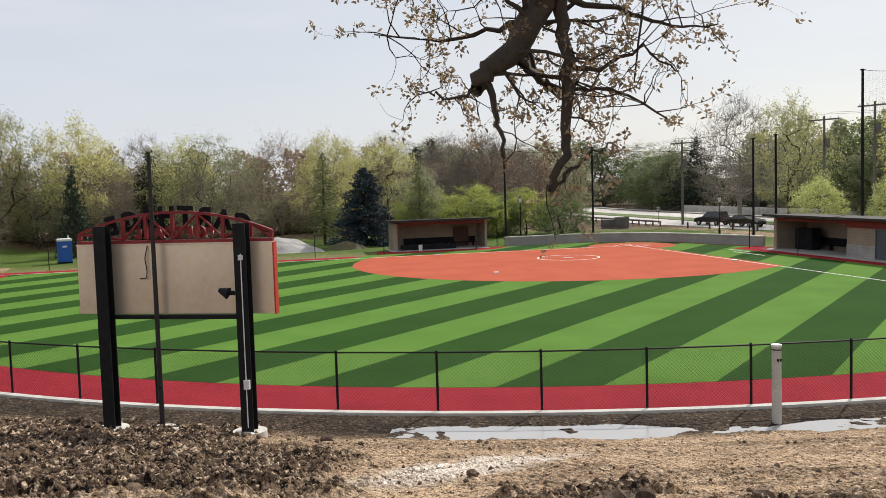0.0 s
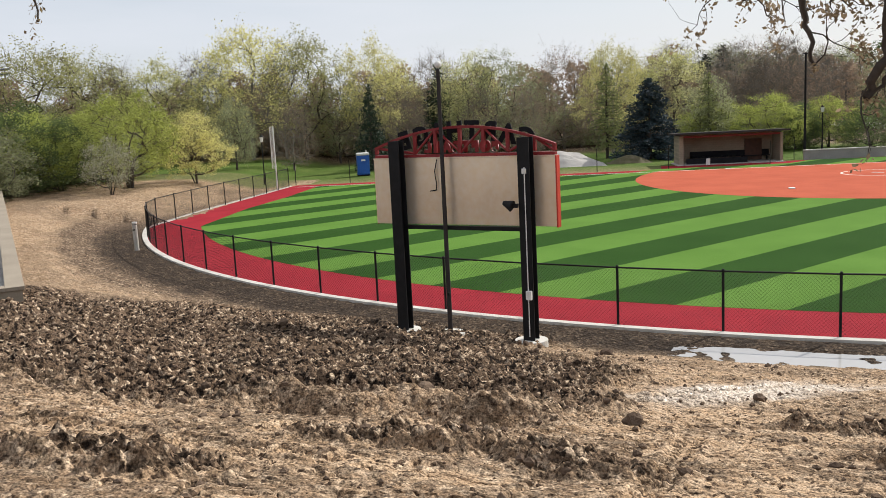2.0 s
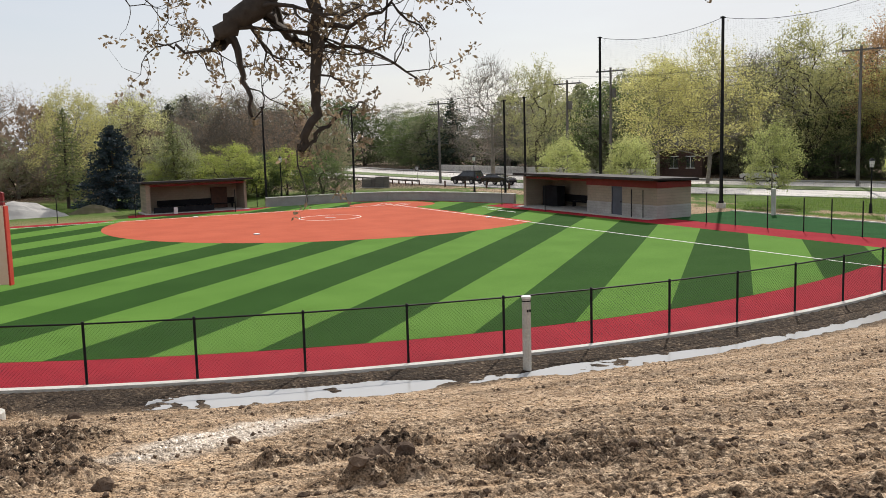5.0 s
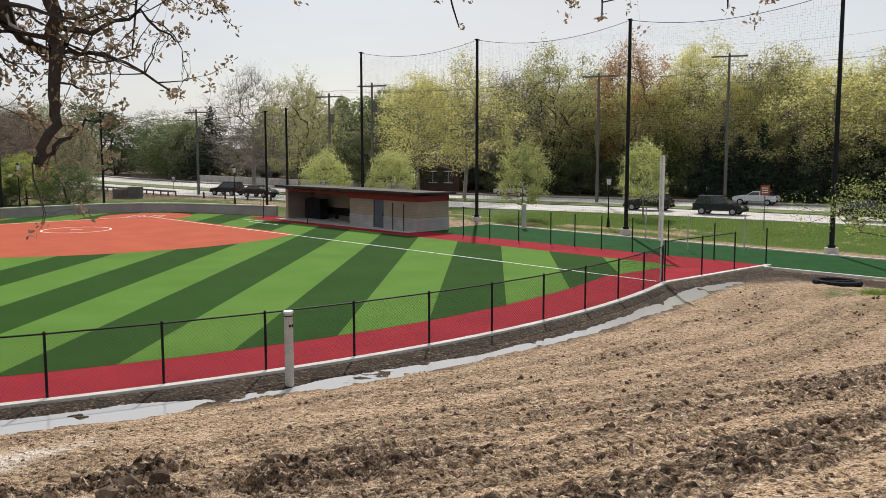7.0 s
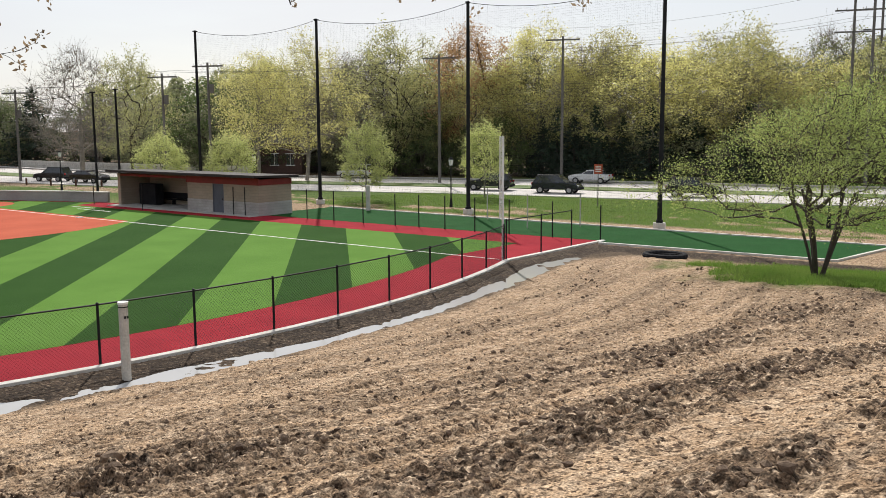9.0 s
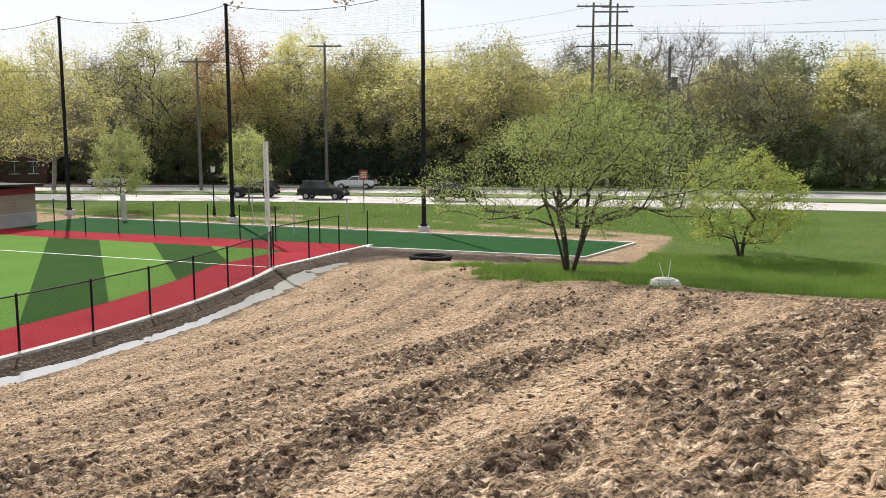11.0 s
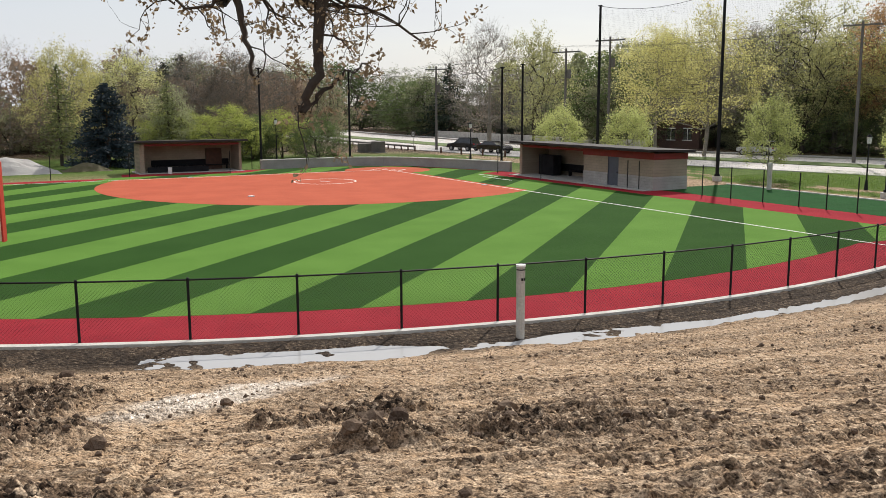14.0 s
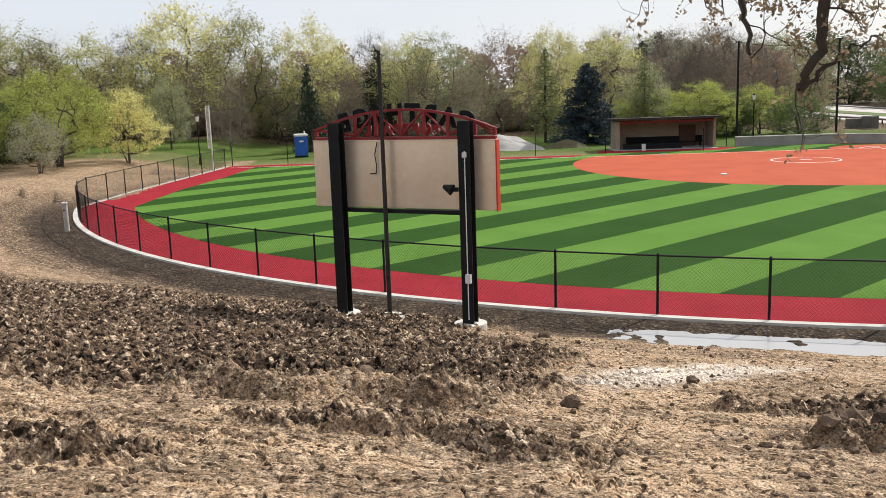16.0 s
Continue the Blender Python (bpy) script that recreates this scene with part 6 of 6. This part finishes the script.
def car(x, y, turn, paint, label, suv=True, z=0.03):
    h = 1.72 if suv else 1.45
    g = thing("car", (x, y, z), label, "car", "cars on the road", turn=turn)
    m = surface("car_paint", paint, tuple(c * 0.9 for c in paint), 0.16, scale=1, fine=30, bump=0, spec=0.8)
    side = [(-2.25, 0.42), (-2.30, 0.80), (-2.18, 1.02), (-1.0, 1.06), (0.95, 1.05), (2.05, 0.92), (2.28, 0.72), (2.25, 0.40)]
    bm = bmesh.new()
    rows_ = []
    for yy, k in ((-0.90, 0.97), (-0.82, 1.0), (0.82, 1.0), (0.90, 0.97)):
        rows_.append([bm.verts.new((px * k, yy, pz)) for px, pz in side])
    for a, b in zip(rows_, rows_[1:]):
        for i in range(len(side)):
            bm.faces.new((a[i], a[(i + 1) % len(side)], b[(i + 1) % len(side)], b[i]))
    bm.faces.new(rows_[0][::-1])
    bm.faces.new(rows_[-1])
    bmesh.ops.recalc_face_normals(bm, faces=bm.faces)
    bmesh.ops.bevel(bm, geom=list(bm.edges), offset=0.055, segments=2, profile=0.6, affect="EDGES")
    part("body", bm, m, g)
    roof0, roof1 = (-1.75, 0.25) if suv else (-1.2, 0.2)
    def shell(bm, zt, inset, zb, low, grow=0.0):
        a = [(-2.12 if suv else -1.95, 0.80), (1.05, 0.80), (1.05, -0.80), (-2.12 if suv else -1.95, -0.80)]
        b = [(roof0, 0.62), (roof1, 0.62), (roof1, -0.62), (roof0, -0.62)]
        va = [bm.verts.new((px, py + (grow if py > 0 else -grow), zb)) for px, py in a]
        vb = [bm.verts.new((px, py + (grow if py > 0 else -grow), zt)) for px, py in b]
        for i in range(4):
            bm.faces.new((va[i], va[(i + 1) % 4], vb[(i + 1) % 4], vb[i]))
        bm.faces.new(vb)
        bmesh.ops.recalc_face_normals(bm, faces=bm.faces)
    bm = bmesh.new()
    shell(bm, h - 0.06, 0, 1.04, 0)
    part("glasshouse", bm, M_GLASS, g, "dark tinted glass")
    part("roof", bm_box(roof0 - 0.08, -0.66, h - 0.10, roof1 + 0.10, 0.66, h, bevel=0.045), m, g)
    for px in (roof0 - 0.02, -0.55, roof1):
        for py in (-1, 1):
            part("pillar", bm_rod((px + (0.55 if px == roof1 else (-0.2 if px != -0.55 else 0)), py * 0.80, 1.04), (px, py * 0.63, h - 0.05), 0.035, sides=6), m, g)
    for px in (-1.4, 1.42):
        for py in (-0.84, 0.84):
            w_ = part("wheel", bm_rod((px, py - 0.11, 0.33), (px, py + 0.11, 0.33), 0.34, sides=20), M_TYRE, g)
            part("rim", bm_rod((px, py - 0.118, 0.33), (px, py + 0.118, 0.33), 0.21, sides=14), M_RIM, w_)
    for py in (-0.68, 0.68):
        part("headlight", bm_box(2.16, py - 0.18, 0.68, 2.285, py + 0.18, 0.82, bevel=0.02), M_RIM, g)
        part("tail_light", bm_box(-2.31, py - 0.12, 0.82, -2.22, py + 0.12, 1.0, bevel=0.02), M_LAMP_RED, g)
    part("bumper", bm_box(2.15, -0.84, 0.36, 2.33, 0.84, 0.58, bevel=0.04), M_DARK, g)
    part("bumper", bm_box(-2.36, -0.84, 0.36, -2.18, 0.84, 0.58, bevel=0.04), M_DARK, g)


car(-50.6, 73.5, -160, (0.012, 0.013, 0.016), "black sport utility vehicle on the near carriageway")
car(-43.0, 73.6, 12, (0.010, 0.013, 0.022), "dark blue sport utility vehicle on the near carriageway")
car(-30.5, 75.6, 10, (0.012, 0.014, 0.02), "very dark blue car on the near carriageway")
car(-47.5, 88.4, 192, (0.62, 0.62, 0.62), "white saloon car on the far carriageway", suv=False)
car(-104.0, 58.0, 200, (0.012, 0.012, 0.014), "black sport utility vehicle beyond the backstop")
car(-97.0, 58.5, 16, (0.02, 0.012, 0.012), "dark maroon car beyond the backstop", suv=False)
car(-77.0, 82.5, 195, (0.5, 0.5, 0.52), "silver sport utility vehicle on the far carriageway")


# ---- street furniture ----
def street_lamp(x, y, high):
    g = thing("street_lamp", (x, y, 0), "black post lamp with a lantern head beside the road", "street lamp", "street lamps")
    part("base", bm_rod((0, 0, 0), (0, 0, 0.7), 0.14, 0.09, sides=10), M_BLACK, g)
    part("post", bm_rod((0, 0, 0.7), (0, 0, high - 0.7), 0.055, 0.045, sides=10), M_BLACK, g)
    l_ = part("lantern", bm_rod((0, 0, high - 0.65), (0, 0, high - 0.2), 0.13, 0.19, sides=8), M_WHITE, g, "pale glass lantern")
    part("cap", bm_rod((0, 0, high - 0.2), (0, 0, high), 0.23, 0.04, sides=8), M_BLACK, l_)


for x, y, h in ((-42.2, 56.0, 3.9), (-87.1, 49.4, 4.1), (-95.4, 29.9, 4.6), (-66.0, 56.8, 3.8), (-81.4, -24.3, 4.6), (-14.5, 57.0, 3.9)):
    street_lamp(x, y, h)


def utility_pole(x, y, high, arms, label):
    g = thing("utility_pole", (x, y, 0), label, "utility pole", "utility poles", turn=22)
    part("mast", bm_rod((0, 0, 0), (0, 0, high), 0.19, 0.12, sides=10), M_UTIL, g)
    for k in range(arms):
        z = high - 0.4 - 2.2 * k
        a = part("crossarm", bm_box(-1.9, -0.07, z - 0.08, 1.9, 0.07, z + 0.08), M_UTIL, g)
        for px in (-1.7, -0.8, 0.8, 1.7):
            part("insulator", bm_rod((px, 0, z + 0.08), (px, 0, z + 0.3), 0.05, sides=6), M_WHITE, a)
    if high < 14:
        part("transformer", bm_rod((0.42, 0, high - 3.4), (0.42, 0, high - 2.4), 0.26, sides=12), M_UTIL, g, "grey transformer can")


for row_ in ((-62.3, 80.5, 14.2, 1, "grey wooden utility pole with one crossarm"), (-51.9, 89.7, 16.2, 1, "grey wooden utility pole with one crossarm"), (-87.9, 62.6, 12.4, 1, "grey wooden utility pole with a transformer"), (-84.1, 66.0, 13.6, 1, "grey wooden utility pole with a transformer"),
             (-24.5, 102.3, 20.6, 3, "tall transmission pole with three crossarms"), (-21.6, 97.8, 21.5, 2, "tall dark transmission pole with two crossarms"), (-23.4, 109.8, 21.4, 3, "tall transmission pole with three crossarms"), (-11.9, 76.3, 13.0, 0, "bare grey wooden pole beside the road"), (-108.0, 56.0, 11.0, 1, "grey wooden utility pole with a transformer")):
    utility_pole(*row_)


def wire(points, sag, label="slack overhead wire strung between poles"):
    bm = bmesh.new()
    line = []
    for a, b in zip(points, points[1:]):
        a, b = Vector(a), Vector(b)
        line += [a.lerp(b, i / 10) - Vector((0, 0, sag * 0.04 * i * (10 - i))) for i in range(10)]
    line.append(Vector(points[-1]))
    rings = []
    for i, p in enumerate(line):
        d = (line[min(i + 1, len(line) - 1)] - line[max(i - 1, 0)]).normalized()
        side = d.cross(Vector((0, 0, 1))).normalized()
        up = side.cross(d)
        rings.append([bm.verts.new(p + (side * u + up * v) * 0.013) for u, v in ((1, 0), (0, 1), (-1, 0), (0, -1))])
    for a, b in zip(rings, rings[1:]):
        for k in range(4):
            bm.faces.new((a[k], a[(k + 1) % 4], b[(k + 1) % 4], b[k]))
    tagged(part("overhead_wire", bm, M_UTIL), label, "wire", "overhead wires")


for dz, dx in ((0.3, -1.5), (0.3, 1.5), (-1.6, 0.0), (-3.6, 0.2), (-5.0, 0.2), (-5.6, -0.1)):
    wire([(-160 + dx, 60, 10.5 + dz), (-108 + dx, 56, 11.0 + dz), (-87.9 + dx, 62.6, 12.4 + dz), (-62.3 + dx, 80.5, 13.6 + dz), (-51.9 + dx, 89.7, 14.6 + dz), (-21.6 + dx, 97.8, 16.5 + dz), (30 + dx, 104, 16.5 + dz)], 0.7)
for dz in (-0.4, -2.6):
    wire([(-80, 118, 22 + dz), (-24.5, 102.3, 20.6 + dz), (40, 88, 21 + dz)], 1.6)
wire([(-21.6, 97.8, 14.0), (-11.9, 76.3, 12.6), (10, 62, 11.5)], 0.8)
wire([(-21.6, 97.8, 12.5), (-11.9, 76.3, 11.2), (10, 62, 10.0)], 0.8)


def guard_rail(points, label):
    g = thing("guard_rail", (points[0][0], points[0][1], 0), label, "guard rail")
    base = Vector(points[0])
    pts = along(points, 1.9)
    for i, p in enumerate(pts):
        q = p - base
        part("post", bm_box(q.x - 0.07, q.y - 0.07, 0, q.x + 0.07, q.y + 0.07, 0.72), M_WOODBOX, g)
        if i + 1 < len(pts):
            n_ = pts[i + 1] - base
            part("rail", bm_rod((q.x, q.y, 0.60), (n_.x, n_.y, 0.60), 0.12, sides=6), M_UTIL, g)


guard_rail([(-150, 51.2), (-125, 51.0), (-106, 52.0)], "weathered guard rail along the road beyond the backstop")
for i in range(5):
    x, y = -100 + i * 3.6, 52.5 + i * 0.9
    tagged(part("bollard", bm_rod((x, y, 0), (x, y, 0.75), 0.11, 0.10, sides=10), M_WOODBOX), "short dark timber bollard on the verge", "bollard", "bollards")
for k, (x, y, a) in enumerate(((-107.6, 45.4, 1.1), (-106.0, 46.6, 1.4))):
    g = thing("utility_box", (x, y, 0), "grey-green metal utility box on the grass", "utility box", "utility boxes", turn=20)
    part("cabinet", bm_box(-0.8, -0.5, 0.05, 0.8, 0.5, a, bevel=0.03), M_UTIL, g)
    part("plinth", bm_box(-0.9, -0.6, 0, 0.9, 0.6, 0.05), M_CONC, g)
# low barrier beyond the far carriageway
bar = [tuple(Vector(p)) for p in ((-150, 78.0), (-128, 78.5), (-108, 79.5), (-96, 82.0))]
tagged(part("road_barrier", ribbon(bmesh.new(), bar, 0.35, 1.15, 1.15), M_KERB), "low pale concrete barrier beyond the road", "barrier", kind="structure")


def sign_post(x, y, high, label, plate, turn=30):
    g = thing("road_sign", (x, y, 0), label, "road sign", "road signs", turn=turn)
    part("post", bm_rod((0, 0, 0), (0, 0, high), 0.035, sides=8), M_UTIL, g)
    part("plate", bm_box(-0.32, -0.03, high - 0.75, 0.32, 0.0, high, bevel=0.01), plate, g)
    for k in range(3):
        part("writing_bar", bm_box(-0.22, -0.036, high - 0.25 - 0.17 * k, 0.22, -0.032, high - 0.17 - 0.17 * k), M_WHITE, g)


sign_post(-32.9, 62.5, 3.3, "orange roadside sign on a grey post", M_CLAY)
sign_post(-112.0, 54.5, 2.4, "pale roadside sign on a grey post", M_UTIL)
# bare young trunks wrapped in pale guards
for x, y in ((-45.8, 50.4), (-27.3, 49.6), (-29.4, 46.8), (-34.6, 50.0)):
    tagged(part("planting_stake", bm_rod((x, y, -0.1), (x, y, 2.1 if x > -40 else 1.9), 0.04 if x > -40 else 0.17, sides=10), M_UTILPALE), "pale upright stake at the edge of the bullpen", "stake", "stakes")


# dark slatted fence and court beyond the road
def court_fence():
    pts = [(-66, 95), (-52, 98.5), (-38, 101.5), (-24, 103.5), (-8, 105.5)]
    g = thing("court_fence", (pts[0][0], pts[0][1], 0), "tall dark wire fence round a court beyond the road", "fence")
    base = Vector(pts[0])
    post = along(pts, 3.0)
    for i, p in enumerate(post):
        q = p - base
        part("post", bm_rod((q.x, q.y, 0), (q.x, q.y, 2.7), 0.04, sides=6), M_BLACK, g)
        if i + 1 < len(post):
            n_ = post[i + 1] - base
            for z in (0.1, 1.4, 2.65):
                part("rail", bm_rod((q.x, q.y, z), (n_.x, n_.y, z), 0.025, sides=5), M_BLACK, g)
    tagged(sheet("court", [(-66, 97), (-8, 107), (-10, 118), (-68, 110)], 0.03, M_WOODBOX, "brown-red court surface beyond the road", "court", 0.1))


court_fence()


# brick house among the trees
def house(x, y):
    M_BRICK = block_material("house_brick", (0.10, 0.055, 0.043), (0.08, 0.045, 0.036), 0.22, 0.075)
    g = thing("house", (x, y, 0), "small red brick house with a grey gable roof among the trees", "house", turn=28)
    part("wall", bm_box(-4.5, -3.5, 0, 4.5, 3.5, 4.2), M_BRICK, g)
    bm = bmesh.new()
    v = [bm.verts.new(p) for p in ((-4.9, -3.9, 4.1), (4.9, -3.9, 4.1), (4.9, 3.9, 4.1), (-4.9, 3.9, 4.1), (-4.9, 0, 6.9), (4.9, 0, 6.9))]
    for q in ((0, 1, 5, 4), (2, 3, 4, 5), (0, 4, 3), (1, 2, 5), (0, 3, 2, 1)):
        bm.faces.new([v[k] for k in q])
    rf = part("roof", bm, M_UTIL, g, "weathered grey shingle roof")
    part("chimney", bm_box(2.2, -0.5, 5.0, 3.1, 0.4, 7.9), M_BRICK, rf)
    for wx in (-2.6, 0.6, 2.9):
        w_ = part("window", bm_box(wx - 0.55, -3.56, 1.2, wx + 0.55, -3.5, 2.7), M_GLASS, g)
        part("frame", box(box(bm_box(wx - 0.65, -3.6, 1.1, wx + 0.65, -3.52, 1.2), wx - 0.65, -3.6, 2.7, wx + 0.65, -3.52, 2.8), wx - 0.03, -3.6, 1.2, wx + 0.03, -3.54, 2.7), M_WHITE, w_)


house(-97.0, 88.0)


# ---- far stadium lights and hall roof ----
def light_mast(x, y, high):
    g = thing("light_mast", (x, y, 0), "distant grey floodlight mast with a double row of lamps", "floodlight", "floodlights", turn=60)
    part("mast", bm_rod((0, 0, 0), (0, 0, high), 0.3, 0.2, sides=8), M_UTIL, g)
    for k in range(2):
        a = part("crossarm", bm_box(-2.6, -0.1, high - 0.3 - 1.1 * k, 2.6, 0.1, high - 0.1 - 1.1 * k), M_UTIL, g)
        for i in range(6):
            px = -2.4 + i * 0.96
            part("lamp", bm_rod((px, -0.25, high - 0.35 - 1.1 * k), (px, 0.3, high - 0.1 - 1.1 * k), 0.34, 0.25, sides=8), M_DOOR, a)


for x, y, h in ((-223.8, -132.4, 22.0), (-230.2, -141.1, 19.2), (-267.3, -136.2, 19.4), (-282.7, -100.2, 18.4)):
    light_mast(x, y, h)
g = thing("sports_hall", (-182.0, -97.0, 0), "long pale building with a white roof beyond the trees", "building", turn=62)
part("wall", bm_box(-16, -9, 0, 16, 9, 9.4), M_CONC, g)
part("roof", bm_box(-16.5, -9.5, 9.4, 16.5, 9.5, 10.6, bevel=0.3), M_WHITE, g, "white metal roof")


# ---- earth lumps, stones and straw on the slope ----
def lump_mesh(rng, subdiv=1):
    bm = bmesh.new()
    bmesh.ops.create_icosphere(bm, subdivisions=subdiv, radius=1.0)
    for v in bm.verts:
        v.co *= 0.7 + 0.6 * rng.random()
        v.co.z *= 0.75
    vs = np.array([v.co[:] for v in bm.verts])
    fs = np.array([[v.index for v in f.verts] for f in bm.faces])
    bm.free()
    return vs, fs


def scatter(name, n, seed, low, high, where, material, label, category):
    rng = random.Random(seed)
    kinds = [lump_mesh(rng, 1) for _ in range(8)]
    V, F, off = [], [], 0
    xs = np.array([rng.uniform(-23, -1.5) for _ in range(n * 4)])
    ys = np.array([rng.uniform(-20, 36) for _ in range(n * 4)])
    z, moist, grass, wet = ground_height(xs, ys)
    d = outside(xs, ys)
    keep = 0
    for i in range(len(xs)):
        if keep >= n or d[i] < 3.0 or grass[i] > 0.3 or (xs[i] ** 2 + ys[i] ** 2) < 9 or rng.random() > where(moist[i], d[i]):
            continue
        vs, fs = kinds[rng.randrange(8)]
        s = low * (high / low) ** (rng.random() ** 2.2)
        a = rng.uniform(0, 6.283)
        c_, s_ = math.cos(a) * s, math.sin(a) * s
        w_ = np.stack([vs[:, 0] * c_ - vs[:, 1] * s_ * 0.8 + xs[i], vs[:, 0] * s_ + vs[:, 1] * c_ * 0.8 + ys[i], vs[:, 2] * s + z[i] + 0.12 * s], 1)
        V.append(w_)
        F.append(fs + off)
        off += len(vs)
        keep += 1
    v, f = np.concatenate(V), np.concatenate(F)
    me = bpy.data.meshes.new(name)
    me.from_pydata(v.tolist(), [], f.tolist())
    me.materials.append(material)
    tagged(new(name, me), label, category, kind="stuff")


M_LUMP = surface("earth_lump", (0.09, 0.062, 0.045), (0.18, 0.128, 0.09), 0.95, scale=1.5, fine=30, bump=0.8, spec=0.1)
M_PALELUMP = surface("pale_earth_lump", (0.20, 0.145, 0.10), (0.13, 0.09, 0.062), 0.95, scale=1.5, fine=30, bump=0.8, spec=0.1)
scatter("earth_lumps", 14000, 3, 0.012, 0.075, lambda m, d: m ** 1.5, M_LUMP, "dark moist lumps of dug earth", "earth lumps")
scatter("earth_crumbs", 6000, 4, 0.010, 0.034, lambda m, d: 0.5 * (1 - m) + 0.1, M_PALELUMP, "crumbs of dry earth and small stones", "earth crumbs")


def boulder(x, y, r, seed):
    rng = random.Random(seed)
    vs, fs = lump_mesh(rng, 2)
    z = float(ground_height(np.array([x]), np.array([y]))[0][0])
    tagged(raw("clod", (vs * r + np.array((x, y, z + 0.25 * r))).tolist(), [tuple(q) for q in fs.tolist()], M_LUMP), "single large clod of dark earth lying on the slope", "clod", "large clods")


for i, (x, y, r) in enumerate(((-10.66, 1.1, 0.13), (-13.27, 3.25, 0.09), (-9.47, 5.91, 0.12), (-20.1, 1.55, 0.16), (-20.95, -6.17, 0.14), (-8.68, 5.44, 0.10), (-9.06, 3.85, 0.18), (-9.3, 4.3, 0.14), (-8.8, 3.5, 0.12), (-11.9, -1.6, 0.16))):
    boulder(x, y, r, i + 40)

# grass blades on the lawn and weeds on the slope
def blades(name, n, seed, place, label, category, material, tall):
    rng = np.random.default_rng(seed)
    x, y = place(rng, n * 3)
    z, moist, grass, wet = ground_height(x, y)
    ok = np.where(grass > 0.45)[0][:n]
    x, y, z = x[ok], y[ok], z[ok]
    a, h = rng.random(len(ok)) * 6.283, tall * (0.5 + rng.random(len(ok)))
    lx, ly = rng.normal(0, 0.35, len(ok)) * h, rng.normal(0, 0.35, len(ok)) * h
    w_ = 0.012
    v = np.stack([np.stack([x - w_ * np.cos(a), y - w_ * np.sin(a), z - 0.01], 1), np.stack([x + w_ * np.cos(a), y + w_ * np.sin(a), z - 0.01], 1), np.stack([x + lx, y + ly, z + h], 1)], 1).reshape(-1, 3)
    f = np.arange(len(v)).reshape(-1, 3)
    me = bpy.data.meshes.new(name)
    me.from_pydata(v.tolist(), [], f.tolist())
    me.materials.append(material)
    tagged(new(name, me), label, category, kind="stuff")


M_BLADE = surface("grass_blade", (0.13, 0.23, 0.035), (0.19, 0.26, 0.06), 0.7, scale=0.8, fine=12, bump=0, translucent=0.5)
blades("lawn_grass", 90000, 2, lambda r, n: (r.uniform(-14, 6, n), r.uniform(29, 46, n)), "bright green uncut grass round the tree", "grass", M_BLADE, 0.17)
blades("verge_grass", 60000, 4, lambda r, n: (r.uniform(-56, 0, n), r.uniform(52, 70, n)), "green uncut grass on the road verge", "grass", M_BLADE, 0.13)

# pale cover with a whip on the lawn edge
cx, cy = -4.6, 29.6
cz = ground_z(cx, cy)
g = thing("manhole_cover", (cx, cy, cz), "pale concrete riser with a broken stake at the lawn's edge", "drain cover")
part("riser", bm_rod((0, 0, -0.1), (0, 0, 0.18), 0.62, 0.45, sides=22), M_KERB, g)
part("lid", bm_rod((0, 0, 0.18), (0, 0, 0.24), 0.34, 0.32, sides=20), M_KERB, g)
part("stake", bm_rod((0.1, 0, 0.2), (0.16, 0.05, 0.85), 0.02, 0.01, sides=5), M_WHITE, g)
part("stake", bm_rod((-0.05, 0.1, 0.2), (-0.22, 0.16, 0.7), 0.015, 0.008, sides=5), M_WHITE, g)
